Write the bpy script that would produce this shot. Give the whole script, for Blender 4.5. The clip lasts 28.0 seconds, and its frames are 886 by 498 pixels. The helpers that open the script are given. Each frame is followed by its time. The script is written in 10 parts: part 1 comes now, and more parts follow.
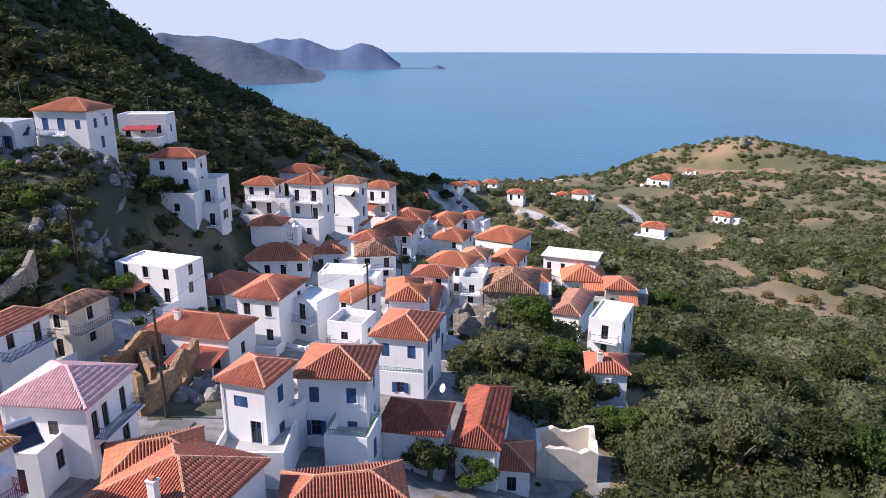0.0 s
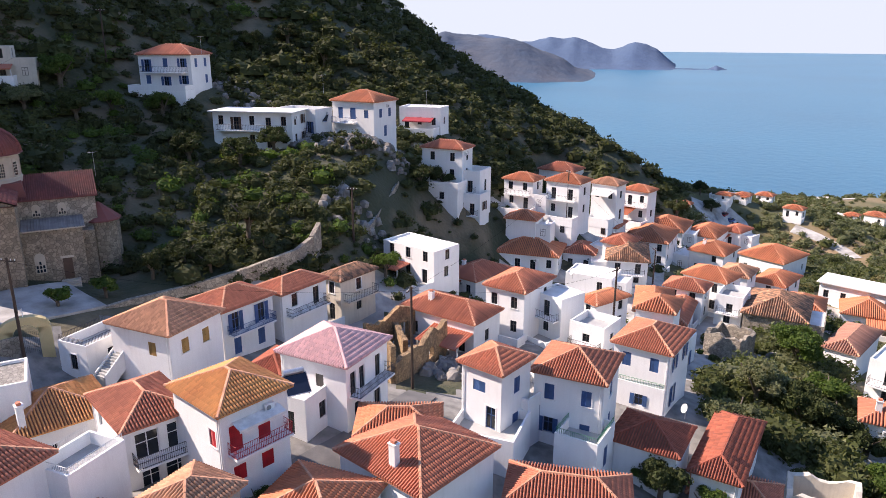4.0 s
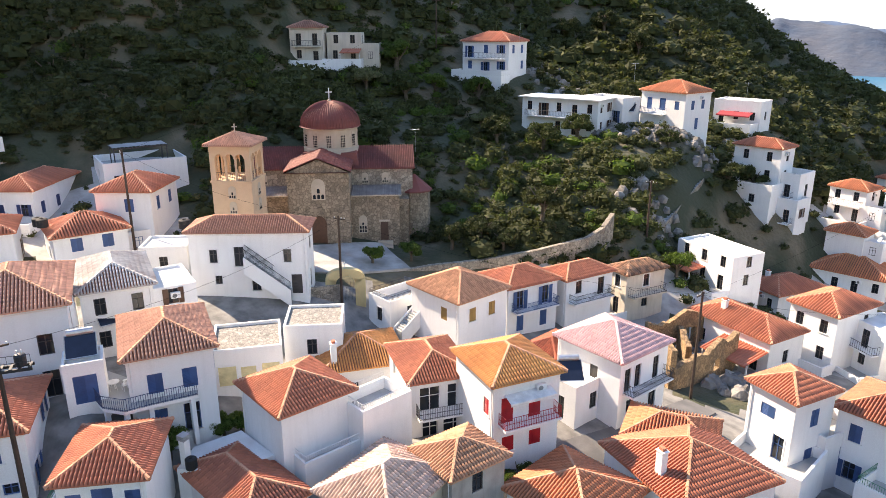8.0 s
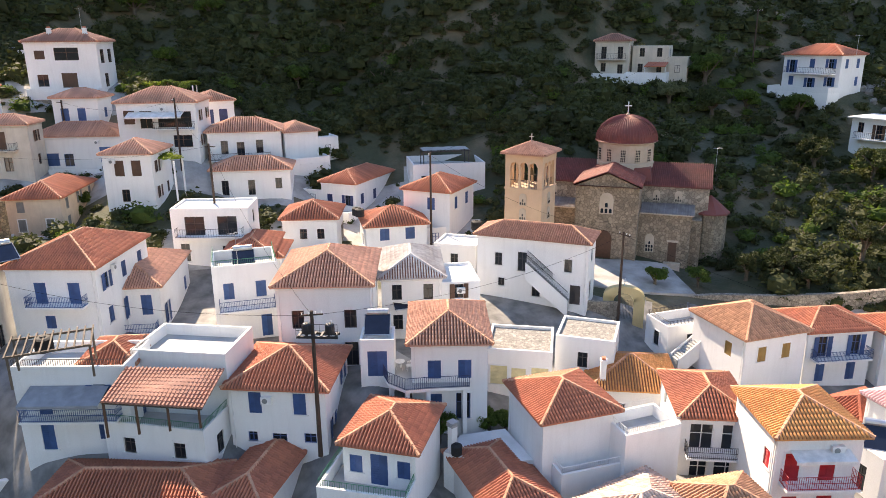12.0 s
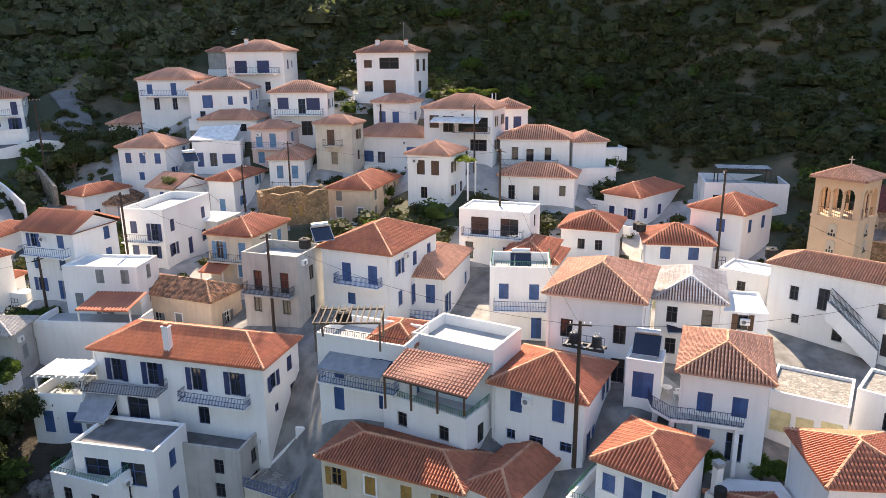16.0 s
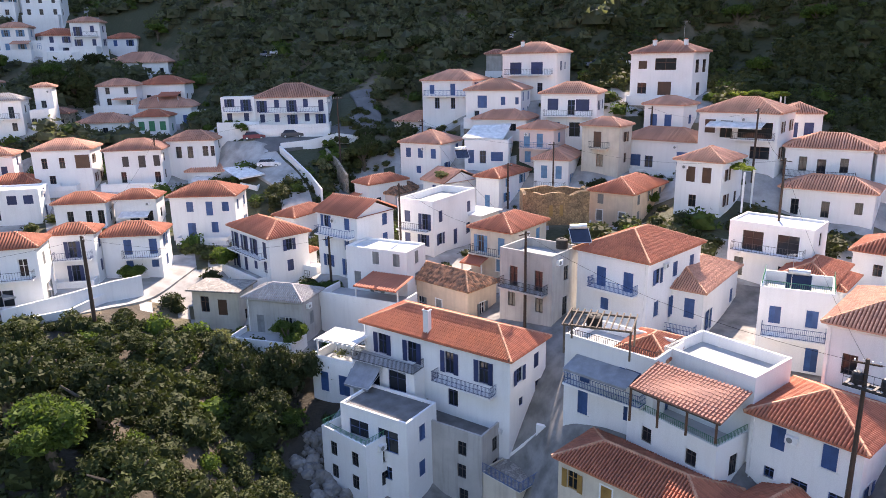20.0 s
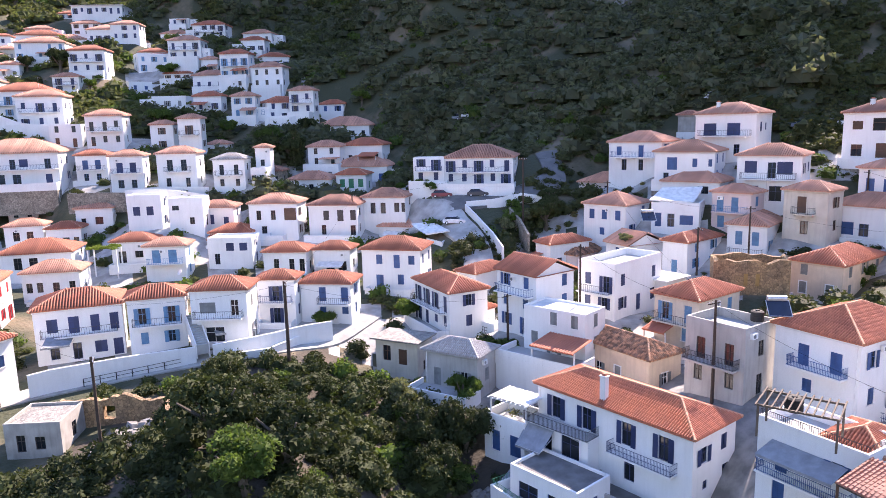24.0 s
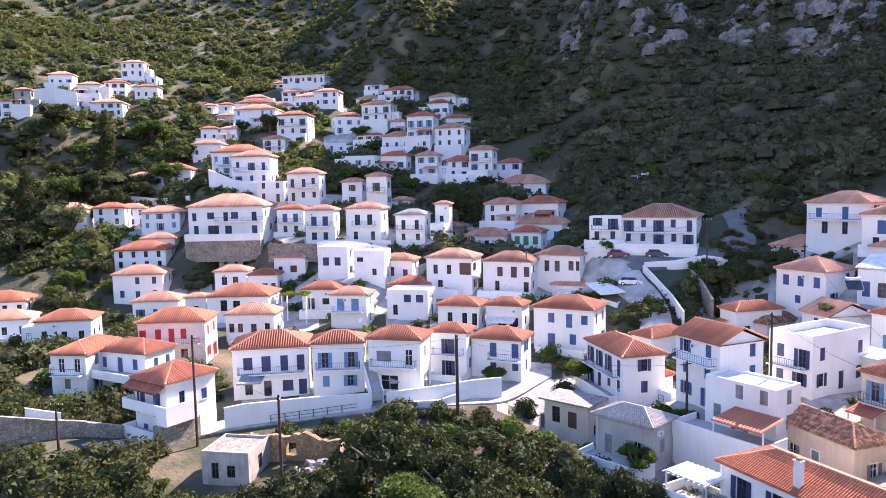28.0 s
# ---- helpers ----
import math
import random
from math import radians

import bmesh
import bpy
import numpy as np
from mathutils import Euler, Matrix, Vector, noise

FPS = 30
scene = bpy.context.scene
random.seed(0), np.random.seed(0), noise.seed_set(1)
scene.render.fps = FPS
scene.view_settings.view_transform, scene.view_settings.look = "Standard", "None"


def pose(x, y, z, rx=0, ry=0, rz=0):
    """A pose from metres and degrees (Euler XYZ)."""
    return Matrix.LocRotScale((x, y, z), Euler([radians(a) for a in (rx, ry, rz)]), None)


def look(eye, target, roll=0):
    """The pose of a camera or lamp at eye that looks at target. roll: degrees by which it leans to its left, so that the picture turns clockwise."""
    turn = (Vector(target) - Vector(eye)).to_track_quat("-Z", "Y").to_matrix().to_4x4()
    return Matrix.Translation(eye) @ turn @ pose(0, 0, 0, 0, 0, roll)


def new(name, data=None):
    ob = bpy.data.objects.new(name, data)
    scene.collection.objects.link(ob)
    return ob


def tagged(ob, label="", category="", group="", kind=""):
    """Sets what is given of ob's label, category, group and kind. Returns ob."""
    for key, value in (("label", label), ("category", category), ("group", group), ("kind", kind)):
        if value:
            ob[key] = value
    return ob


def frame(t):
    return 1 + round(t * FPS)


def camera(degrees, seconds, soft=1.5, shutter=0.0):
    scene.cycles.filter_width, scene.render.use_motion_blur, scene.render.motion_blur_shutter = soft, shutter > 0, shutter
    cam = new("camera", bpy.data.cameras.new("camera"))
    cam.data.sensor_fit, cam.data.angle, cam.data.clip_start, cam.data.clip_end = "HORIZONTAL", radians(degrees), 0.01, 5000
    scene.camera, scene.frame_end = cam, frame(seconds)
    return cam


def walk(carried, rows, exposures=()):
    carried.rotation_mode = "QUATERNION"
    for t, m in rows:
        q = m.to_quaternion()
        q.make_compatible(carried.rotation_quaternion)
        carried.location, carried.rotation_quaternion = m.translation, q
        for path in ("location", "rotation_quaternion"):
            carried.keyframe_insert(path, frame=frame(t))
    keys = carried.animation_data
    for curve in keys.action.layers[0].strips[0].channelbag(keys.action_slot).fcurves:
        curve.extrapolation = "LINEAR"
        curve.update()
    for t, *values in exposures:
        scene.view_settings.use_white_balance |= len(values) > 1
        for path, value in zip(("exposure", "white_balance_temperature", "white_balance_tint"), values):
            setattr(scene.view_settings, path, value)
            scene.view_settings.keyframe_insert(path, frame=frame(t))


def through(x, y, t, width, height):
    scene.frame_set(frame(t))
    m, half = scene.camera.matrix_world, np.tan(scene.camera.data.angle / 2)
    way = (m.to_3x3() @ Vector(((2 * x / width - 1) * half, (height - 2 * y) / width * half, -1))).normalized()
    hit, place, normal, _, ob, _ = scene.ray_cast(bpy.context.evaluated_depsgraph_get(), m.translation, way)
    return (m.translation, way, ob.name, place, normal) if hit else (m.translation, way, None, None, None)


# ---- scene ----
cam = camera(64.20, 28.0, soft=0.55)
EYE = (0, 0, 90)
PATH = [
    (0.0, pose(*EYE, 73.400, 0.000, -0.000)),
    (0.5, pose(*EYE, 73.419, -0.030, 1.958)),
    (1.0, pose(*EYE, 73.416, -0.024, 3.952)),
    (1.5, pose(*EYE, 73.406, 0.010, 6.071)),
    (2.0, pose(*EYE, 73.409, 0.013, 8.420)),
    (2.5, pose(*EYE, 73.415, -0.037, 11.148)),
    (3.0, pose(*EYE, 73.400, -0.097, 14.307)),
    (3.5, pose(*EYE, 73.362, -0.130, 17.706)),
    (5.5, pose(*EYE, 72.868, -0.069, 30.390)),
    (6.0, pose(*EYE, 72.698, -0.043, 33.371)),
    (6.5, pose(*EYE, 72.562, -0.048, 36.345)),
    (7.0, pose(*EYE, 72.457, -0.055, 39.313)),
    (7.5, pose(*EYE, 72.376, -0.032, 42.276)),
    (8.0, pose(*EYE, 72.326, 0.000, 45.232)),
    (8.5, pose(*EYE, 72.305, 0.037, 48.181)),
    (9.0, pose(*EYE, 72.337, 0.116, 51.116)),
    (9.5, pose(*EYE, 72.454, 0.215, 54.047)),
    (10.0, pose(*EYE, 72.642, 0.303, 56.973)),
    (10.5, pose(*EYE, 72.851, 0.385, 59.887)),
    (11.0, pose(*EYE, 73.053, 0.445, 62.804)),
    (11.5, pose(*EYE, 73.243, 0.467, 65.743)),
    (12.0, pose(*EYE, 73.407, 0.431, 68.712)),
    (12.5, pose(*EYE, 73.556, 0.360, 71.693)),
    (14.5, pose(*EYE, 73.888, 0.433, 83.385)),
    (15.0, pose(*EYE, 74.063, 0.423, 86.161)),
    (15.5, pose(*EYE, 74.242, 0.450, 88.937)),
    (16.0, pose(*EYE, 74.384, 0.544, 91.707)),
    (16.5, pose(*EYE, 74.476, 0.657, 94.477)),
    (17.0, pose(*EYE, 74.514, 0.758, 97.238)),
    (17.5, pose(*EYE, 74.503, 0.852, 99.972)),
    (18.0, pose(*EYE, 74.489, 0.930, 102.676)),
    (18.5, pose(*EYE, 74.480, 1.002, 105.347)),
    (19.0, pose(*EYE, 74.476, 1.067, 107.986)),
    (19.5, pose(*EYE, 74.564, 1.100, 110.535)),
    (20.0, pose(*EYE, 74.798, 1.128, 112.892)),
    (20.5, pose(*EYE, 75.121, 1.191, 114.993)),
    (21.0, pose(*EYE, 75.529, 1.266, 116.921)),
    (21.5, pose(*EYE, 76.052, 1.304, 118.844)),
    (23.5, pose(*EYE, 79.117, 1.524, 125.867)),
    (24.0, pose(*EYE, 79.939, 1.535, 127.637)),
    (24.5, pose(*EYE, 80.782, 1.521, 129.404)),
    (25.0, pose(*EYE, 81.621, 1.503, 131.157)),
    (25.5, pose(*EYE, 82.452, 1.481, 132.899)),
    (26.0, pose(*EYE, 83.252, 1.434, 134.634)),
    (26.5, pose(*EYE, 83.902, 1.360, 136.370)),
    (27.0, pose(*EYE, 84.340, 1.296, 138.136)),
    (27.5, pose(*EYE, 84.647, 1.273, 139.942)),
    (28.0, pose(*EYE, 84.913, 1.238, 141.779)),
]
LIGHT = [(0.0, 1.03, 6420, 24), (3.0, 1.17, 6920, 25), (6.0, 1.58, 7500, 19), (8.0, 1.85, 8150, 17), (12.0, 1.8, 8250, 17), (15.0, 1.75, 8400, 16), (17.0, 1.75, 7950, 18), (21.0, 1.9, 7350, 25), (25.0, 2.08, 6900, 30), (28.0, 2.06, 6900, 32)]
walk(cam, PATH, LIGHT)

# ---- world, sun ----
SUN_AZ, SUN_EL = 97.0, 40.0          # degrees to the left of the y axis, degrees above the horizon
world = bpy.data.worlds.new("sky")
scene.world = world
world.use_nodes = True
wn = world.node_tree.nodes
sky = wn.new("ShaderNodeTexSky")
sky.sky_type, sky.sun_disc = "NISHITA", False
sky.sun_elevation, sky.sun_rotation = radians(SUN_EL), radians(-SUN_AZ)
sky.air_density, sky.dust_density, sky.ozone_density, sky.altitude = 0.9, 0.0, 2.5, 90
hue = wn.new("ShaderNodeVectorMath")
hue.operation = "MULTIPLY"
hue.inputs[1].default_value = (0.88, 0.94, 1.06)
world.node_tree.links.new(sky.outputs[0], hue.inputs[0])
sky_cap = wn.new("ShaderNodeVectorMath")           # caps the sky's colour, so the horizon stays below white
sky_cap.operation = "MINIMUM"
sky_cap.inputs[1].default_value = (2.25, 2.7, 3.2)
world.node_tree.links.new(hue.outputs[0], sky_cap.inputs[0])
world.node_tree.links.new(sky_cap.outputs[0], wn["Background"].inputs[0])
wn["Background"].inputs[1].default_value = 0.137
sun = new("sun", bpy.data.lights.new("sun", "SUN"))
sun.data.energy, sun.data.angle, sun.data.color = 3.7, radians(0.6), (1.0, 0.93, 0.84)
sun_from = Vector((-math.sin(radians(SUN_AZ)) * math.cos(radians(SUN_EL)), math.cos(radians(SUN_AZ)) * math.cos(radians(SUN_EL)), math.sin(radians(SUN_EL))))
sun.matrix_world = look(tuple(sun_from * 300), (0, 0, 0))


# ---- materials ----
def material(name, base, rough=0.8, low=0.8, high=1.1, scale=1.5, fine=14.0, bump=0.2, island=0.0, per_object=0.0, tint=None, metal=0.0, spread=0.35, depth=0.02, bias=0.0, cells=0.0, streak=0.0):
    """Plain surface with variation at two scales: base colour times broad stains and fine grain; tint is a second colour for the stains, cells the stones per metre, streak the strength of run-down stains."""
    m = bpy.data.materials.new(name)
    m.use_nodes = True
    nt, ln = m.node_tree.nodes, m.node_tree.links.new
    b = nt["Principled BSDF"]
    b.inputs["Roughness"].default_value, b.inputs["Metallic"].default_value = rough, metal
    geo = nt.new("ShaderNodeNewGeometry")
    n1, n2 = nt.new("ShaderNodeTexNoise"), nt.new("ShaderNodeTexNoise")
    for n, s in ((n1, scale), (n2, fine)):
        ln(geo.outputs["Position"], n.inputs["Vector"])
        n.inputs["Scale"].default_value, n.inputs["Detail"].default_value = s, 5
    ramp = nt.new("ShaderNodeMapRange")
    ramp.inputs[1].default_value, ramp.inputs[2].default_value = 0.5 + bias - spread / 2, 0.5 + bias + spread / 2
    ln(n1.outputs["Fac"], ramp.inputs[0])
    mix = nt.new("ShaderNodeMix")
    mix.data_type = "RGBA"
    other = tint or tuple(c * low for c in base)
    mix.inputs[6].default_value, mix.inputs[7].default_value = (*other, 1), (*(min(1, c * (1.0 if tint else high)) for c in base), 1)
    ln(ramp.outputs[0], mix.inputs[0])
    grain = nt.new("ShaderNodeMapRange")
    grain.inputs[3].default_value, grain.inputs[4].default_value = 0.86, 1.12
    ln(n2.outputs["Fac"], grain.inputs[0])
    last = grain.outputs[0]
    for source, amount in ((geo.outputs["Random Per Island"], island), (nt.new("ShaderNodeObjectInfo").outputs["Random"], per_object)):
        if amount:
            rnd, mul = nt.new("ShaderNodeMapRange"), nt.new("ShaderNodeMath")
            rnd.inputs[3].default_value, rnd.inputs[4].default_value = 1 - amount, 1 + amount
            mul.operation = "MULTIPLY"
            ln(source, rnd.inputs[0])
            ln(rnd.outputs[0], mul.inputs[0])
            ln(last, mul.inputs[1])
            last = mul.outputs[0]
    relief = n2.outputs["Fac"]
    extra = []
    if cells:
        stones, joint = nt.new("ShaderNodeTexVoronoi"), nt.new("ShaderNodeTexVoronoi")
        joint.feature = "DISTANCE_TO_EDGE"
        for v in (stones, joint):
            v.inputs["Scale"].default_value = cells
            ln(geo.outputs["Position"], v.inputs["Vector"])
        grey, edge = nt.new("ShaderNodeMapRange"), nt.new("ShaderNodeMapRange")
        grey.inputs[3].default_value, grey.inputs[4].default_value = 0.62, 1.3
        edge.inputs[2].default_value, edge.inputs[3].default_value, edge.inputs[4].default_value = 0.1, 0.5, 1.0
        ln(stones.outputs["Color"], grey.inputs[0])
        ln(joint.outputs["Distance"], edge.inputs[0])
        extra, relief = [grey.outputs[0], edge.outputs[0]], edge.outputs[0]
    if streak:
        flat, run, mark = nt.new("ShaderNodeVectorMath"), nt.new("ShaderNodeTexNoise"), nt.new("ShaderNodeMapRange")
        flat.operation = "MULTIPLY"
        flat.inputs[1].default_value = (2.6, 2.6, 0.22)
        ln(geo.outputs["Position"], flat.inputs[0])
        ln(flat.outputs[0], run.inputs["Vector"])
        run.inputs["Scale"].default_value, run.inputs["Detail"].default_value = 1.0, 6
        mark.inputs[1].default_value, mark.inputs[2].default_value, mark.inputs[3].default_value, mark.inputs[4].default_value = 0.3, 0.52, 1 - streak, 1.0
        ln(run.outputs["Fac"], mark.inputs[0])
        extra.append(mark.outputs[0])
    for source in extra:
        mul = nt.new("ShaderNodeMath")
        mul.operation = "MULTIPLY"
        ln(source, mul.inputs[0])
        ln(last, mul.inputs[1])
        last = mul.outputs[0]
    out = nt.new("ShaderNodeVectorMath")
    out.operation = "SCALE"
    ln(mix.outputs[2], out.inputs[0])
    ln(last, out.inputs["Scale"])
    ln(out.outputs[0], b.inputs["Base Color"])
    if bump:
        bm = nt.new("ShaderNodeBump")
        bm.inputs["Strength"].default_value, bm.inputs["Distance"].default_value = bump, depth
        ln(relief, bm.inputs["Height"])
        ln(bm.outputs[0], b.inputs["Normal"])
    return m


WALL = {
    "white": material("whitewash", (0.81, 0.81, 0.80), 0.9, scale=0.35, tint=(0.76, 0.755, 0.74), bump=0.25, spread=0.3, bias=-0.06, per_object=0.04, streak=0.05),
    "cream": material("cream_plaster", (0.66, 0.60, 0.50), 0.9, scale=0.6, tint=(0.55, 0.49, 0.40), streak=0.12),
    "pinkish": material("pink_plaster", (0.72, 0.60, 0.57), 0.9, scale=0.6, tint=(0.64, 0.53, 0.50)),
    "peach": material("peach_plaster", (0.72, 0.58, 0.44), 0.9, scale=0.6, tint=(0.60, 0.47, 0.36), streak=0.10),
    "grey": material("bare_plaster", (0.42, 0.40, 0.37), 0.95, scale=0.8, tint=(0.30, 0.285, 0.26), streak=0.18),
    "cement": material("cement_render", (0.46, 0.45, 0.43), 0.95, scale=0.5, tint=(0.36, 0.35, 0.33), streak=0.18),
    "stone": material("rubble_stone", (0.40, 0.35, 0.28), 0.95, scale=0.6, fine=4.0, tint=(0.26, 0.225, 0.18), bump=0.9, depth=0.08, cells=3.2),
    "ochre": material("ochre_rubble", (0.44, 0.28, 0.145), 0.95, scale=0.5, fine=4.0, tint=(0.24, 0.165, 0.10), bump=0.9, depth=0.08, cells=3.0),
}
TILE = {
    "red": material("red_clay_tile", (0.49, 0.165, 0.090), 0.8, scale=0.35, tint=(0.38, 0.125, 0.075), island=0.15, per_object=0.10),
    "orange": material("orange_clay_tile", (0.56, 0.195, 0.092), 0.8, scale=0.35, tint=(0.46, 0.16, 0.08), island=0.15, per_object=0.10),
    "ochre": material("amber_clay_tile", (0.62, 0.29, 0.10), 0.8, scale=0.35, tint=(0.52, 0.21, 0.075), island=0.13),
    "tan": material("weathered_and_hazed_tile", (0.62, 0.325, 0.225), 0.85, scale=0.4, tint=(0.49, 0.25, 0.175), island=0.15, per_object=0.12),
    "faded": material("faded_clay_tile", (0.52, 0.27, 0.16), 0.85, scale=0.4, tint=(0.40, 0.20, 0.12), island=0.22),
    "brown": material("brown_clay_tile", (0.42, 0.20, 0.14), 0.85, scale=0.5, tint=(0.32, 0.16, 0.12), island=0.18, per_object=0.12),
    "dark": material("dark_red_tile", (0.34, 0.085, 0.045), 0.8, scale=0.4, tint=(0.25, 0.07, 0.04), island=0.22),
    "mottled": material("old_mottled_tile", (0.42, 0.21, 0.12), 0.9, scale=1.6, tint=(0.16, 0.10, 0.07), island=0.45, spread=0.2),
    "pink": material("pink_painted_tile", (0.74, 0.46, 0.45), 0.8, scale=0.4, tint=(0.64, 0.38, 0.37), island=0.14),
    "metal": material("rusted_sheet_roof", (0.40, 0.34, 0.31), 0.6, scale=0.5, tint=(0.24, 0.15, 0.12), island=0.10),
    "cap": material("pale_ridge_tile", (0.60, 0.31, 0.19), 0.85, scale=0.6, tint=(0.47, 0.22, 0.13), island=0.2, per_object=0.1),
    "sheet": material("pale_weathered_sheet", (0.60, 0.57, 0.54), 0.6, scale=0.5, tint=(0.40, 0.34, 0.31), island=0.14, streak=0.12),
    "worn": material("greyed_clay_tile", (0.66, 0.45, 0.35), 0.85, scale=0.5, tint=(0.50, 0.35, 0.29), island=0.3),
    "grey": material("grey_roof_tile", (0.42, 0.40, 0.38), 0.85, scale=0.5, tint=(0.33, 0.31, 0.30), island=0.15),
}
# deck between the tile ribs: groove shade is put into this dark colour
CHANNEL = material("groove_shade_tile", (0.30, 0.125, 0.075), 0.95, scale=0.9, fine=9.0, tint=(0.17, 0.085, 0.06), bump=0.4)
PAINT = {
    "blue": material("blue_paint", (0.032, 0.088, 0.225), 0.5, bump=0.05, per_object=0.2),
    "navy": material("navy_paint", (0.022, 0.040, 0.115), 0.5, bump=0.05, per_object=0.2),
    "sky": material("faded_blue_paint", (0.10, 0.24, 0.40), 0.55, bump=0.05, per_object=0.15),
    "red": material("red_paint", (0.42, 0.012, 0.02), 0.5, bump=0.05),
    "brown": material("brown_paint", (0.10, 0.05, 0.03), 0.55, bump=0.05, per_object=0.2),
    "ochre": material("ochre_paint", (0.34, 0.20, 0.06), 0.55, bump=0.05),
    "grey": material("grey_shutter", (0.20, 0.21, 0.21), 0.6, bump=0.05, per_object=0.2),
    "green": material("green_paint", (0.03, 0.20, 0.10), 0.55, bump=0.05),
    "yellow": material("pale_yellow_paint", (0.70, 0.62, 0.36), 0.6, bump=0.05),
    "white": material("white_paint", (0.78, 0.78, 0.77), 0.5, bump=0.03),
    "dark": material("dark_wood", (0.045, 0.04, 0.04), 0.5, bump=0.05),
}
GLASS = material("window_glass", (0.018, 0.022, 0.028), 0.08, bump=0.0)
CORD = material("black_cable", (0.012, 0.012, 0.012), 1.0, bump=0.0)
CORD.node_tree.nodes["Principled BSDF"].inputs["Specular IOR Level"].default_value = 0.0
IRON = material("black_iron", (0.025, 0.025, 0.03), 0.5, bump=0.0)
FLOOR = material("terrace_cement", (0.42, 0.42, 0.40), 0.9, scale=0.7, tint=(0.33, 0.33, 0.32))
SLATE = material("dark_paved_floor", (0.17, 0.165, 0.16), 0.85, scale=0.9, fine=5.0, tint=(0.11, 0.105, 0.10))
PAVED = material("worn_stone_paving", (0.33, 0.305, 0.27), 0.95, scale=0.8, fine=4.0, tint=(0.25, 0.235, 0.21), bump=0.5, cells=3.5)
LIME = material("limewashed_floor", (0.74, 0.74, 0.73), 0.9, scale=0.6, tint=(0.60, 0.60, 0.58))
CLOTH = {"white": material("white_canvas", (0.76, 0.75, 0.72), 0.9, bump=0.05), "red": material("red_awning", (0.30, 0.03, 0.04), 0.8, bump=0.05),
         "grey": material("grey_canvas", (0.27, 0.285, 0.31), 0.9, bump=0.05), "stripe": material("green_awning", (0.25, 0.42, 0.30), 0.8, bump=0.05)}
WOOD = material("weathered_wood", (0.13, 0.10, 0.075), 0.9, scale=2.0, bump=0.4)
CREOSOTE = material("pole_wood", (0.065, 0.042, 0.030), 0.9, scale=3.0, bump=0.4)


# ---- geometry helpers ----
class Shape:
    """Collects faces with a material each, then becomes one mesh object."""

    def __init__(self):
        self.v, self.f, self.m, self.mats = [], [], [], []

    def slot(self, mat):
        if mat not in self.mats:
            self.mats.append(mat)
        return self.mats.index(mat)

    def quad(self, pts, mat):
        n = len(self.v)
        self.v += [tuple(p) for p in pts]
        self.f.append(tuple(range(n, n + len(pts))))
        self.m.append(self.slot(mat))

    def box(self, x0, x1, y0, y1, z0, z1, mat, taper=0.0):
        n, k = len(self.v), self.slot(mat)
        t = taper
        self.v += [(x0, y0, z0), (x1, y0, z0), (x1, y1, z0), (x0, y1, z0), (x0 + t, y0 + t, z1), (x1 - t, y0 + t, z1), (x1 - t, y1 - t, z1), (x0 + t, y1 - t, z1)]
        for q in ((0, 3, 2, 1), (4, 5, 6, 7), (0, 1, 5, 4), (1, 2, 6, 5), (2, 3, 7, 6), (3, 0, 4, 7)):
            self.f.append(tuple(n + i for i in q))
            self.m.append(k)

    def beam(self, a, b, r, mat, sides=5, r2=None):
        a, b = Vector(a), Vector(b)
        q = (b - a).to_track_quat("Z", "Y")
        n, k = len(self.v), self.slot(mat)
        for p, rad in ((a, r), (b, r if r2 is None else r2)):
            for i in range(sides):
                w = 2 * math.pi * i / sides
                self.v.append(tuple(p + q @ Vector((rad * math.cos(w), rad * math.sin(w), 0))))
        for i in range(sides):
            j = (i + 1) % sides
            self.f.append((n + i, n + j, n + sides + j, n + sides + i))
            self.m.append(k)
        self.f += [tuple(n + i for i in reversed(range(sides))), tuple(n + sides + i for i in range(sides))]
        self.m += [k, k]

    def ring(self, profile, cx, cy, mat, sides=16):
        """A turned shape from (radius, height) pairs."""
        n, k = len(self.v), self.slot(mat)
        for r, h in profile:
            for i in range(sides):
                w = 2 * math.pi * i / sides
                self.v.append((cx + r * math.cos(w), cy + r * math.sin(w), h))
        for j in range(len(profile) - 1):
            for i in range(sides):
                a, b = n + j * sides + i, n + j * sides + (i + 1) % sides
                self.f.append((a, b, b + sides, a + sides))
                self.m.append(k)
        self.f.append(tuple(n + (len(profile) - 1) * sides + i for i in range(sides)))
        self.m.append(k)

    def mesh(self, name):
        me = bpy.data.meshes.new(name)
        me.from_pydata(self.v, [], self.f)
        for m in self.mats:
            me.materials.append(m)
        me.polygons.foreach_set("material_index", self.m)
        me.update()
        return me


def part(name, shape, parent, label="", at=None):
    """A mesh object under a thing or a part; shape is a Shape or a mesh."""
    ob = new(name, shape.mesh(name) if isinstance(shape, Shape) else shape)
    ob.parent = parent
    if at is not None:
        ob.matrix_basis = at
    if label:
        tagged(ob, label)
    return ob


def thing(name, x, y, z, yaw=0, label="", category="", group="", kind=""):
    ob = new(name)
    ob.matrix_basis = pose(x, y, z, 0, 0, yaw)
    ob.empty_display_size = 0.3
    return tagged(ob, label, category, group, kind)


